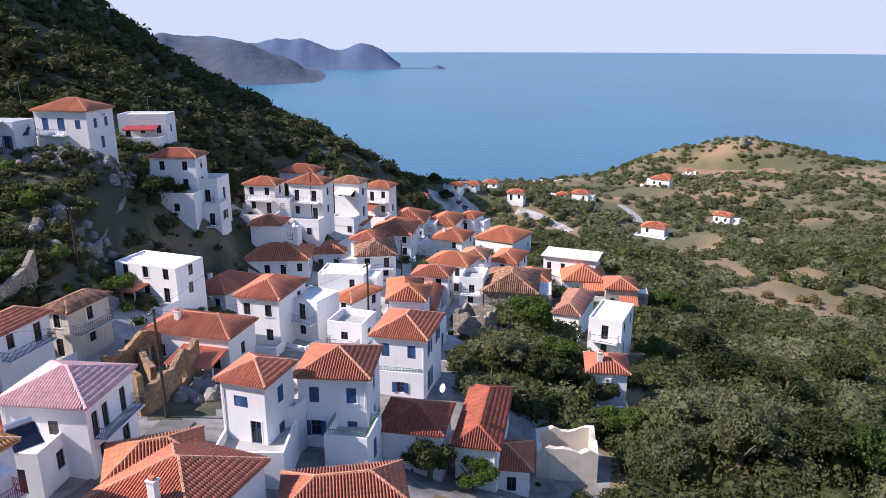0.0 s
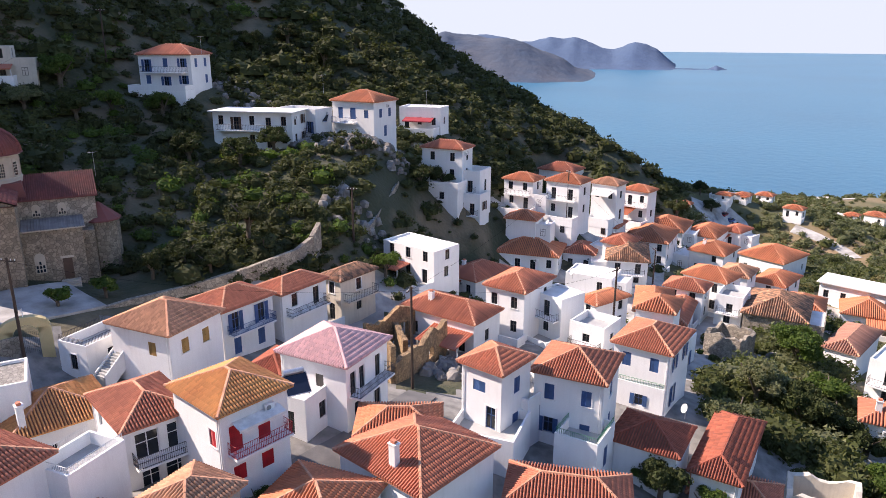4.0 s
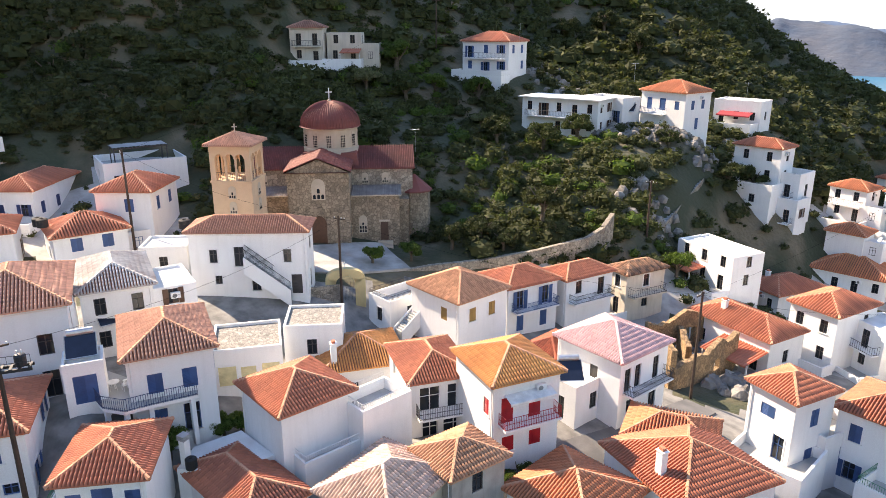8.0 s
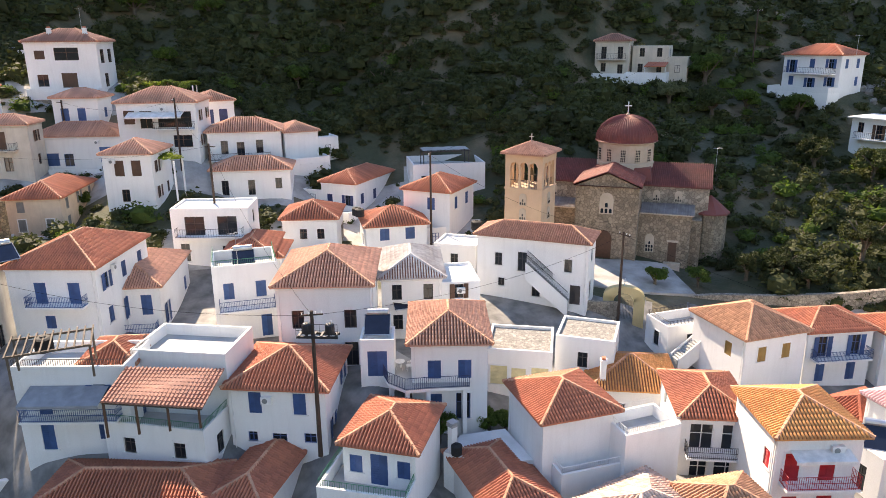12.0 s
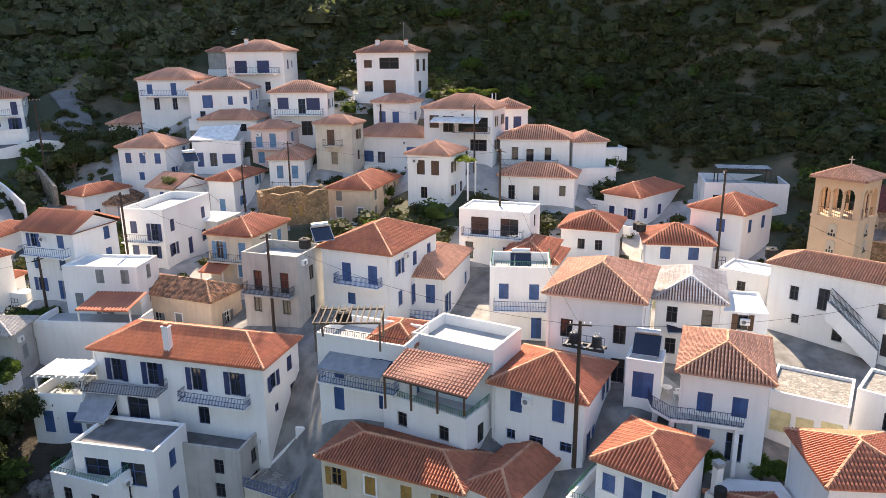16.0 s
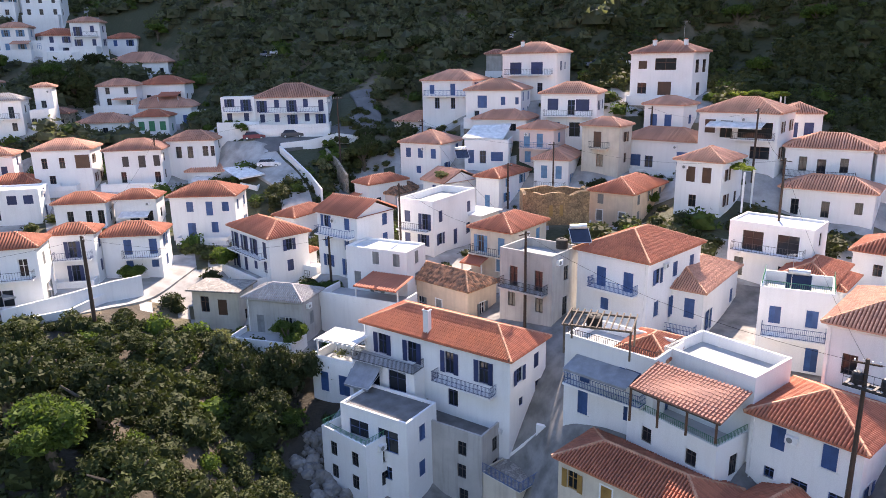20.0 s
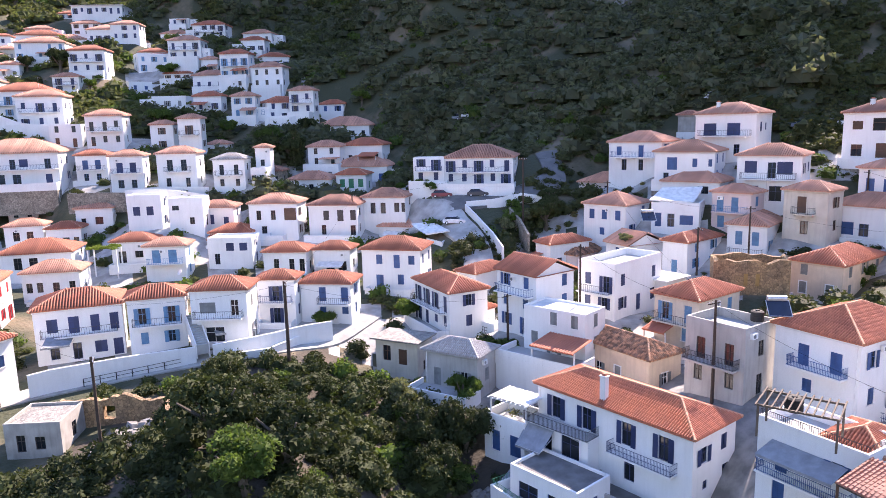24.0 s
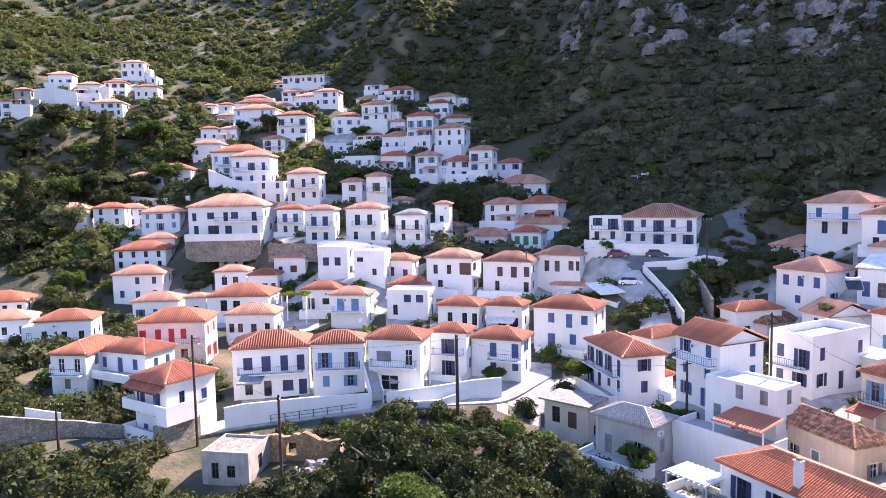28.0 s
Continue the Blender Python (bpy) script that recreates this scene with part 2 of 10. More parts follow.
def array_mesh(name, verts, faces, mat, smooth=False):
    """A mesh from numpy arrays; faces all have the same number of corners."""
    me = bpy.data.meshes.new(name)
    nf, k = faces.shape
    me.vertices.add(len(verts))
    me.vertices.foreach_set("co", np.asarray(verts, np.float32).ravel())
    me.loops.add(nf * k)
    me.loops.foreach_set("vertex_index", np.asarray(faces, np.int32).ravel())
    me.polygons.add(nf)
    me.polygons.foreach_set("loop_start", np.arange(0, nf * k, k, dtype=np.int32))
    me.polygons.foreach_set("loop_total", np.full(nf, k, np.int32))
    me.update(calc_edges=True)
    me.validate()
    for m in (mat if isinstance(mat, (list, tuple)) else [mat]):
        me.materials.append(m)
    if smooth:
        me.polygons.foreach_set("use_smooth", np.ones(nf, bool))
    return me


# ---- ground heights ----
SPOTS = []


def spot(x, y, z):
    SPOTS.append((x, y, z))


def ground(xs, ys):
    """Height of the ground: a smooth thin-plate sheet through the known heights."""
    xs, ys = np.asarray(xs, float).ravel() / 100, np.asarray(ys, float).ravel() / 100
    out = np.empty(len(xs))
    for i in range(0, len(xs), 4000):
        r2 = (xs[i:i + 4000, None] - KNOWN[:, 0] / 100) ** 2 + (ys[i:i + 4000, None] - KNOWN[:, 1] / 100) ** 2 + 1e-9
        out[i:i + 4000] = (r2 * np.log(r2)) @ SHEET[:-3] + SHEET[-3] + SHEET[-2] * xs[i:i + 4000] + SHEET[-1] * ys[i:i + 4000]
    return out


# ---- roofs ----
DARKDOME = [None]                                    # the church has channels of its own tile
def slope_ribs(E, S, hip, pitch, spacing, course, fold, skip=0):
    """Tile ribs of one roof slope in its own frame: x along the eave, y up the slope in plan, z up."""
    us = np.arange(spacing / 2, E, spacing)
    rows = []
    for u in us:
        run = min(S, u, E - u) if hip else S
        if run < 0.25:
            continue
        n = max(1, int(round(run / course))) if course else 1
        e = np.arange(n + 1) * course if course else np.linspace(0, run, n + 1)
        e[-1] = max(run, e[-2] + 0.1)
        e = e[min(skip, n):]
        n = len(e) - 1
        if n < 1:
            continue
        rows.append(np.stack([np.full(n, u), e[:-1], e[1:]], 1))
    if not rows:
        return np.zeros((0, 3)), np.zeros((0, 4), int)
    a = np.concatenate(rows)
    n = len(a)
    r, hgt = spacing * 0.33, spacing * 0.60
    prof = ((-r, 0.0), (-r * 0.55, hgt), (r * 0.55, hgt), (r, 0.0))
    v = np.zeros((n, 8, 3))
    for i, (dx, dz) in enumerate(prof):
        v[:, i, 0], v[:, i, 1], v[:, i, 2] = a[:, 0] + dx, a[:, 1] - 0.04, (a[:, 1] - 0.04) * pitch + dz + (fold if dz else 0.02)
        v[:, 4 + i, 0], v[:, 4 + i, 1], v[:, 4 + i, 2] = a[:, 0] + dx * 0.85, a[:, 2], a[:, 2] * pitch + dz
    base = (np.arange(n) * 8)[:, None]
    f = np.concatenate([base + np.array(q)[None] for q in ((0, 1, 5, 4), (1, 2, 6, 5), (2, 3, 7, 6), (0, 3, 2, 1))])
    return v.reshape(-1, 3), f


def tile_mesh(spacing, pitch, mat):
    """One half-round clay tile, a course long, lying on a slope that rises along y."""
    r, hgt, k = spacing * 0.33, spacing * 0.60, 0.42
    s = Shape()
    lo = [(-r, 0.02), (-r * 0.55, hgt + 0.045), (r * 0.55, hgt + 0.045), (r, 0.02)]
    hi = [(-r * 0.85, 0), (-r * 0.47, hgt), (r * 0.47, hgt), (r * 0.85, 0)]
    m = s.slot(mat)
    s.v += [(x, -0.04, z - 0.04 * pitch) for x, z in lo] + [(x, k, z + k * pitch) for x, z in hi]
    s.f += [(0, 1, 5, 4), (1, 2, 6, 5), (2, 3, 7, 6), (0, 3, 2, 1)]
    s.m += [m] * 4
    return s.mesh("tile")


def lay_tiles(parent, w, d, h, over, pitch, mat, courses):
    """The lowest courses of the front slope of a hip roof, tile by tile."""
    E, D = w + 2 * over, d + 2 * over
    S, spacing = min(E, D) / 2, 0.24
    me = tile_mesh(spacing, pitch, mat)
    for u in np.arange(spacing / 2, E, spacing):
        run = min(S, u, E - u)
        n = min(courses, max(1, int(round(run / 0.42)))) if run >= 0.25 else 0
        for j in range(n):
            part("tile", me, parent, at=pose(-E / 2 + u, -D / 2 + j * 0.42, h + 0.1 + j * 0.42 * pitch))


def roof_mesh(name, w, d, h, kind, over, pitch, mat, lod, skip=0):
    """Hip or gable roof: a deck with ribs of tiles on each slope."""
    E, D = w + 2 * over, d + 2 * over
    S = min(E, D) / 2
    spacing, course = ((0.24, 0.42), (0.33, 0), (0.45, 0))[lod]
    hip = kind == "hip"
    long_x = E >= D or not hip
    slopes = [((-E / 2, -D / 2), 0, E, D / 2 if not hip else S), ((E / 2, D / 2), 180, E, D / 2 if not hip else S)]
    if hip:
        slopes += [((E / 2, -D / 2), 90, D, S), ((-E / 2, D / 2), 270, D, S)]
    vs, fs, n = [], [], 0
    for (ox, oy), ang, length, run in slopes:
        v, f = slope_ribs(length, run, hip, pitch, spacing, course, 0.045, skip if ang == 0 else 0)
        c, s = math.cos(radians(ang)), math.sin(radians(ang))
        # deck under the ribs, and the eave's edge
        inset = run if hip else 0.0
        deck = np.array([(0, 0, 0), (length, 0, 0), (length - inset, run, run * pitch), (inset, run, run * pitch), (0, 0, -0.12), (length, 0, -0.12)], float)
        v = np.concatenate([v, deck])
        k = len(v) - 6
        f = np.concatenate([f, np.array([(k, k + 1, k + 2, k + 3), (k + 4, k + 5, k + 1, k)])])
        x = ox + v[:, 0] * c - v[:, 1] * s
        y = oy + v[:, 0] * s + v[:, 1] * c
        vs.append(np.stack([x, y, h + 0.1 + v[:, 2]], 1))
        fs.append(f + n)
        n += len(v)
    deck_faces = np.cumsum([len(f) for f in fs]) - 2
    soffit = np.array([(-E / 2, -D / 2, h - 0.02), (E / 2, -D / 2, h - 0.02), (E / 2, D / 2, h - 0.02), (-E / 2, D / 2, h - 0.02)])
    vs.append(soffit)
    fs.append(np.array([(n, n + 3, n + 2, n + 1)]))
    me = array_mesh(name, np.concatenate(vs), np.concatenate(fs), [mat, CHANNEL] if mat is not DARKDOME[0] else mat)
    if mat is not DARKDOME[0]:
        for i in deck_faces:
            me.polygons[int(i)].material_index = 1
    return me


def ridge_shape(w, d, h, kind, over, pitch, mat, lod):
    """Ridge and hip caps: rows of half-round tiles."""
    E, D = w + 2 * over, d + 2 * over
    S = min(E, D) / 2
    z0 = h + 0.12
    s = Shape()
    if kind == "hip":
        top = h + 0.14 + S * pitch
        if E >= D:
            a, b = (-E / 2 + S, 0, top), (E / 2 - S, 0, top)
        else:
            a, b = (0, -D / 2 + S, top), (0, D / 2 - S, top)
        lines = [(a, b)] if (Vector(a) - Vector(b)).length > 0.2 else []
        for cx, cy in ((-1, -1), (1, -1), (1, 1), (-1, 1)):
            end = a if (cx < 0 if E >= D else cy < 0) else b
            lines.append(((cx * E / 2, cy * D / 2, z0), end))
    else:
        top = h + 0.14 + D / 2 * pitch
        lines = [((-E / 2, 0, top), (E / 2, 0, top))]
    for a, b in lines:
        a, b = Vector(a), Vector(b)
        n = max(1, int((b - a).length / (0.45 if lod == 0 else 4.0)))
        for i in range(n):
            p, q = a.lerp(b, i / n), a.lerp(b, (i + 1.05) / n)
            s.beam(p, q, 0.15, mat, 6, 0.125)
    return s


# ---- windows, doors, balconies ----
cache = {}


def once(key, maker):
    if key not in cache:
        cache[key] = maker()
    return cache[key]


def window_mesh(w, h, paint, style):
    """A window set 0.1 m into its opening: bars and recessed panes in one piece; y = 0 is the wall's face."""
    s = Shape()
    bar = PAINT["white"] if paint in ("white", "grey") else PAINT[paint]
    xs, zs = [-w / 2, -w / 2 + 0.07, -0.035, 0.035, w / 2 - 0.07, w / 2], [0, 0.07, h * 0.62, h * 0.62 + 0.05, h - 0.07, h]
    index = {}

    def at(x, y, z):
        key = (round(x, 4), round(y, 4), round(z, 4))
        if key not in index:
            index[key] = len(s.v)
            s.v.append(key)
        return index[key]

    def face(pts, mat):
        s.f.append(tuple(at(*p) for p in pts))
        s.m.append(s.slot(mat))

    for i in range(5):
        for j in range(5):
            x0, x1, z0, z1 = xs[i], xs[i + 1], zs[j], zs[j + 1]
            if i in (1, 3) and j in (1, 3):
                face([(x0, 0.13, z0), (x1, 0.13, z0), (x1, 0.13, z1), (x0, 0.13, z1)], GLASS)
                for (a, b), (c, d) in (((x0, z0), (x1, z0)), ((x1, z0), (x1, z1)), ((x1, z1), (x0, z1)), ((x0, z1), (x0, z0))):
                    face([(a, 0.09, b), (c, 0.09, d), (c, 0.13, d), (a, 0.13, b)], bar)
            else:
                face([(x0, 0.09, z0), (x1, 0.09, z0), (x1, 0.09, z1), (x0, 0.09, z1)], bar)
    return s


def shutter_mesh(w, h, paint, slats):
    """One louvred shutter leaf in one piece; hinge at x = 0."""
    s, p = Shape(), PAINT[paint]
    prof = [(0.0, 0.0), (0.0, 0.09)]
    for i in range(slats):
        z0, z1 = 0.09 + (h - 0.18) * i / slats, 0.09 + (h - 0.18) * (i + 1) / slats
        prof += [(0.022, z0 + 0.004), (0.004, z1 - 0.004)]
    prof += [(0.0, h - 0.09), (0.0, h)]
    k = s.slot(p)
    for y, z in prof:
        s.v += [(0, y, z), (w, y, z), (0, 0.035, z), (w, 0.035, z)]
    for i in range(len(prof) - 1):
        a, b = 4 * i, 4 * i + 4
        s.f += [(a, a + 1, b + 1, b), (a + 3, a + 2, b + 2, b + 3), (a + 2, a, b, b + 2), (a + 1, a + 3, b + 3, b + 1)]
        s.m += [k] * 4
    return s


def closed_window(w, h, paint, shut):
    """A far window and its two leaves in one mesh."""
    s = window_mesh(w, h, paint, 0)
    for sg in (-1, 1):
        leaf = shutter_mesh(w / 2, h, paint, 4)
        if shut:
            m = pose(-w / 2, 0.03, 0) if sg < 0 else pose(w / 2, 0.06, 0, 0, 0, 180)
        else:
            m = pose(-w / 2, -0.06, 0, 0, 0, 180) if sg < 0 else pose(w / 2, -0.09, 0)
        n, k = len(s.v), s.slot(PAINT[paint])
        s.v += [tuple(m @ Vector(p)) for p in leaf.v]
        s.f += [tuple(n + i for i in f) for f in leaf.f]
        s.m += [k] * len(leaf.f)
    return s.mesh("window")


def frame_shape(w, h):
    """Raised plaster surround of an opening and its sill."""
    s = Shape()
    m = WALL["white"]
    s.box(-w / 2 - 0.12, -w / 2, -0.03, 0.01, 0, h + 0.12, m)
    s.box(w / 2, w / 2 + 0.12, -0.03, 0.01, 0, h + 0.12, m)
    s.box(-w / 2, w / 2, -0.03, 0.01, h, h + 0.12, m)
    s.box(-w / 2 - 0.16, w / 2 + 0.16, -0.09, 0.1, -0.07, 0, m)
    return s.mesh("sill")


def wall_face(s, length, z0, z1, holes, mat, put):
    """One wall in its own frame (x along, y inwards, z up) with openings and their reveals."""
    xs = sorted({0.0, length, *(v for a in holes for v in a[:2])})
    zs = sorted({z0, z1, *(v for a in holes for v in a[2:])})
    for i in range(len(xs) - 1):
        for j in range(len(zs) - 1):
            cx, cz = (xs[i] + xs[i + 1]) / 2, (zs[j] + zs[j + 1]) / 2
            if any(a[0] < cx < a[1] and a[2] < cz < a[3] for a in holes):
                continue
            s.quad([put(xs[i], 0, zs[j]), put(xs[i + 1], 0, zs[j]), put(xs[i + 1], 0, zs[j + 1]), put(xs[i], 0, zs[j + 1])], mat)
    for a, b, c, d in holes:
        r = 0.25
        for p, q in (((a, c), (b, c)), ((b, c), (b, d)), ((b, d), (a, d)), ((a, d), (a, c))):
            s.quad([put(p[0], 0, p[1]), put(q[0], 0, q[1]), put(q[0], r, q[1]), put(p[0], r, p[1])], mat)


def railing_shape(w, depth, paint, lod):
    """Iron balcony rail along three sides; origin at the slab's inner middle, y outwards negative."""
    s = Shape()
    m = PAINT[paint]
    pts = [(-w / 2, 0), (-w / 2, -depth), (w / 2, -depth), (w / 2, 0)]
    for (x0, y0), (x1, y1) in zip(pts, pts[1:]):
        for z in ((0.08, 0.95) if lod else (0.08, 0.5, 0.95)):
            s.beam((x0, y0, z), (x1, y1, z), 0.025, m, 4)
        n = int(math.hypot(x1 - x0, y1 - y0) / (0.14 if lod == 0 else 0.28))
        for i in range(n + 1):
            k = i / max(1, n)
            x, y = x0 + (x1 - x0) * k, y0 + (y1 - y0) * k
            s.box(x - 0.012, x + 0.012, y - 0.012, y + 0.012, 0, 0.95, m)
    return s


def porch_post(high):
    s = Shape()
    s.box(-0.07, 0.07, -0.07, 0.07, 0.02, high, PAINT["white"])
    return s.mesh("post")


HOUSES = []
WORDS = {"white": "whitewashed", "cream": "cream plastered", "pinkish": "pink plastered", "peach": "peach plastered", "grey": "bare grey",
         "stone": "rubble stone", "ochre": "ochre rubble", "cement": "cement"}
SHUT = {"blue": "blue shutters", "navy": "dark blue shutters", "sky": "light blue shutters", "red": "red shutters", "brown": "brown wooden windows",
        "ochre": "ochre shutters", "grey": "grey shutters", "green": "green shutters", "yellow": "yellow panels", "white": "white windows",
        "dark": "dark windows", "none": "plain walls"}
TOPS = {"hip": "{} tiled hip roof", "gable": "{} tiled gable roof", "flat": "flat parapet roof", "terrace": "walled roof terrace", "slab": "concrete slab roof", "ruin": "roofless, half collapsed"}
TILEWORD = {"red": "red clay", "orange": "orange clay", "ochre": "amber clay", "tan": "weathered clay", "faded": "faded clay", "brown": "brown clay", "dark": "dark red",
            "mottled": "old mottled", "pink": "pink painted", "metal": "rusted sheet", "sheet": "pale sheet", "worn": "greyed clay", "grey": "grey"}


def house(x, y, z, yaw, w, d, h, roof="hip", tile="red", wall="white", win="blue", balcony="", awning="", chimney=0, courses=0, front=None, right=None, span=(0.07, 0.93), floor="", yard=None):
    """A village house: base centre, heading of its front's run, width, depth and height of the walls.
    yard: () for none, or (from, to, depth, parapet) of a terrace before the front."""
    HOUSES.append((x, y, z, yaw, w, d, h))
    far = math.hypot(x, y)
    lod = 0 if far < 82 else 1 if far < 165 else 2
    rnd = random.Random(round(x * 37 + y * 91))
    storeys = max(1, round(h / 3.0))
    number = {1: "one-storey", 2: "two-storey", 3: "three-storey"}[min(3, storeys)]
    label = "%s %s house, %s, %s" % (number, WORDS[wall], TOPS[roof].format(TILEWORD[tile]), SHUT[win])
    top = thing("house", x, y, z, yaw, label, "house", "village houses")
    wm = WALL[wall]
    # openings of the front and the two sides
    parapet = {"flat": 0.25, "terrace": 0.9, "ruin": 0.0}.get(roof, 0.0)
    level = (h - (parapet if roof == "terrace" else 0.0)) / storeys
    faces = [("front", w, pose(-w / 2, -d / 2, 0)), ("right", d, pose(w / 2, -d / 2, 0, 0, 0, 90)), ("left", d, pose(-w / 2, d / 2, 0, 0, 0, 270)), ("back", w, pose(w / 2, d / 2, 0, 0, 0, 180))]
    s = Shape()
    foot = -6.0 if far > 84 else -3.5
    for side, length, m in faces:
        put = lambda a, b, c, m=m: m @ Vector((a, b, c))
        holes, made = [], []
        cols = 0 if (win == "none" or side == "back") else max(1, int(length / 2.7)) if side == "front" else (int(length / 3.2) if side == "right" else int(length / 4.5))
        given = front if side == "front" else right if side == "right" else None
        for u, zz, ww, hh, style in given or ():
            u = u * length
            holes.append((u - ww / 2, u + ww / 2, zz, zz + hh))
            made.append((u, zz, ww, hh, style))
        for fl in range(0 if given is not None else storeys):
            for c in range(cols):
                if rnd.random() < (0.08 if side == "front" else 0.22):
                    continue
                u = length * (c + 0.5) / cols + rnd.uniform(-0.15, 0.15)
                has_bal = balcony == side and fl == storeys - 1
                door = (has_bal and rnd.random() < 0.7) or (fl == 0 and side != "left" and rnd.random() < 0.3)
                ww, hh = (0.95, min(2.1, level - 0.45)) if door else (0.9, min(1.5, level - 0.9))
                zz = fl * level + (0.05 if door else 0.85 * min(1, level / 2.8))
                holes.append((u - ww / 2, u + ww / 2, zz, zz + hh))
                made.append((u, zz, ww, hh, "d" if door else ""))
        wall_face(s, length, foot, h if roof != "ruin" else h * 0.55, holes if roof != "ruin" else [], wm, put)
        for u, zz, ww, hh, style in made:
            door = hh > 1.8
            at = m @ pose(u, 0, zz)
            paint = win
            key = (round(ww, 1), round(hh, 1))
            closed = rnd.random() < 0.72 and paint not in ("dark", "white", "brown")
            if closed and door and rnd.random() < 0.5:
                closed = False
            closed = style == "s" if style in ("s", "o") else closed
            plain = style == "g" or (style not in ("s", "o") and (paint in ("dark", "white") or (paint == "brown" and rnd.random() < 0.4)))
            if far > 112 and not plain:
                part("door" if door else "window", once(("far", key, paint, closed), lambda: closed_window(ww, hh, paint, closed)), top, at=at)
                continue
            wob = part("door" if door else "window", once(("win", key, paint), lambda: window_mesh(ww, hh, paint, 0).mesh("window")), top, at=at)
            if far < 112 and wall in ("white", "cream", "peach") and rnd.random() < 0.4:
                part("sill", once(("frame", key), lambda: frame_shape(ww, hh)), wob)
            if plain:
                continue
            leaf = once(("leaf", key, paint, lod), lambda: shutter_mesh(ww / 2, hh, paint, 12 if lod == 0 else 4).mesh("shutter"))
            for sg in (-1, 1):
                if closed:
                    part("shutter", leaf, wob, at=pose(-ww / 2, 0.03, 0) if sg < 0 else pose(ww / 2, 0.06, 0, 0, 0, 180))
                else:
                    part("shutter", leaf, wob, at=pose(-ww / 2, -0.06, 0, 0, 0, 180) if sg < 0 else pose(ww / 2, -0.09, 0))
    if roof == "gable":
        rise = (d / 2) * 0.42
        for sx in (-1, 1):
            s.quad([(sx * w / 2, -d / 2 * sx, h), (sx * w / 2, d / 2 * sx, h), (sx * w / 2, 0, h + rise)], wm)
    if roof in ("flat", "terrace", "slab"):
        zf = h - parapet if roof != "slab" else h
        fm = SLATE if floor == "dark" else PAVED if floor == "paved" else FLOOR if roof == "terrace" else LIME
        s.quad([(-w / 2, -d / 2, zf), (w / 2, -d / 2, zf), (w / 2, d / 2, zf), (-w / 2, d / 2, zf)], fm)
    part("wall", s, top)
    if roof in ("flat", "terrace", "ruin"):
        t = 0.2 if roof != "ruin" else 0.5
        p = Shape()
        k = p.slot(wm)
        steps = 1 if roof != "ruin" else 7
        outer, inner = [], []
        for (ax, ay), (bx, by) in (((-1, -1), (1, -1)), ((1, -1), (1, 1)), ((1, 1), (-1, 1)), ((-1, 1), (-1, -1))):
            for i in range(steps):
                u = i / steps
                cx, cy = ax + (bx - ax) * u, ay + (by - ay) * u
                outer.append((cx * (w / 2 - 0.003), cy * (d / 2 - 0.003)))
                inner.append((cx * (w / 2 - t), cy * (d / 2 - t)))
        tops = [h + 0.004 + (rnd.uniform(-0.6, 0.1) if roof == "ruin" else 0.0) for _ in outer]
        low = h - parapet if roof != "ruin" else -0.5
        for (ox, oy), (ix, iy), z1 in zip(outer, inner, tops):
            p.v += [(ox, oy, low), (ox, oy, z1), (ix, iy, z1), (ix, iy, low)]
        n = len(outer)
        for i in range(n):
            a, b = 4 * i, 4 * ((i + 1) % n)
            p.f += [(a, b, b + 1, a + 1), (a + 1, b + 1, b + 2, a + 2), (a + 2, b + 2, b + 3, a + 3)]
            p.m += [k] * 3
        par = part("parapet", p, top)
        if roof == "terrace" and lod == 0 and wall == "white" and rnd.random() < 0.55:
            rl = Shape()
            rm = PAINT[rnd.choice(("white", "green", "navy", "dark"))]
            ring = [(-w / 2 + 0.1, d / 2 - 0.1), (-w / 2 + 0.1, -d / 2 + 0.1), (w / 2 - 0.1, -d / 2 + 0.1), (w / 2 - 0.1, d / 2 - 0.1)]
            for (x0, y0), (x1, y1) in zip(ring, ring[1:]):
                rl.beam((x0, y0, h + 0.5), (x1, y1, h + 0.5), 0.025, rm, 4)
                nb = max(2, int(math.hypot(x1 - x0, y1 - y0) / 0.16))
                for i in range(nb + 1):
                    bx, by = x0 + (x1 - x0) * i / nb, y0 + (y1 - y0) * i / nb
                    rl.box(bx - 0.012, bx + 0.012, by - 0.012, by + 0.012, h, h + 0.5, rm)
            part("railing", rl, par, "thin iron railing")
    if roof == "slab":
        p = Shape()
        p.box(-w / 2 - 0.5, w / 2 + 0.5, -d / 2 - 0.6, d / 2 + 0.4, h + 0.004, h + 0.2, PAVED if floor == "paved" else LIME)
        part("roof_slab", p, top)
    if roof in ("hip", "gable"):
        pitch = 0.42 if tile not in ("metal",) else 0.34
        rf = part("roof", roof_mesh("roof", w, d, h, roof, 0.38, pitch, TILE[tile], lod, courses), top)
        if courses:
            lay_tiles(rf, w, d, h, 0.38, pitch, TILE[tile], courses)
        if lod < 2:
            cn = Shape()
            outer = [(-w / 2 - 0.09, -d / 2 - 0.09), (w / 2 + 0.09, -d / 2 - 0.09), (w / 2 + 0.09, d / 2 + 0.09), (-w / 2 - 0.09, d / 2 + 0.09)]
            inner = [(-w / 2 + 0.02, -d / 2 + 0.02), (w / 2 - 0.02, -d / 2 + 0.02), (w / 2 - 0.02, d / 2 - 0.02), (-w / 2 + 0.02, d / 2 - 0.02)]
            ck = cn.slot(wm)
            for (ox, oy), (ix, iy) in zip(outer, inner):
                cn.v += [(ix, iy, h - 0.32), (ox, oy, h - 0.2), (ox, oy, h - 0.025), (ix, iy, h - 0.025)]
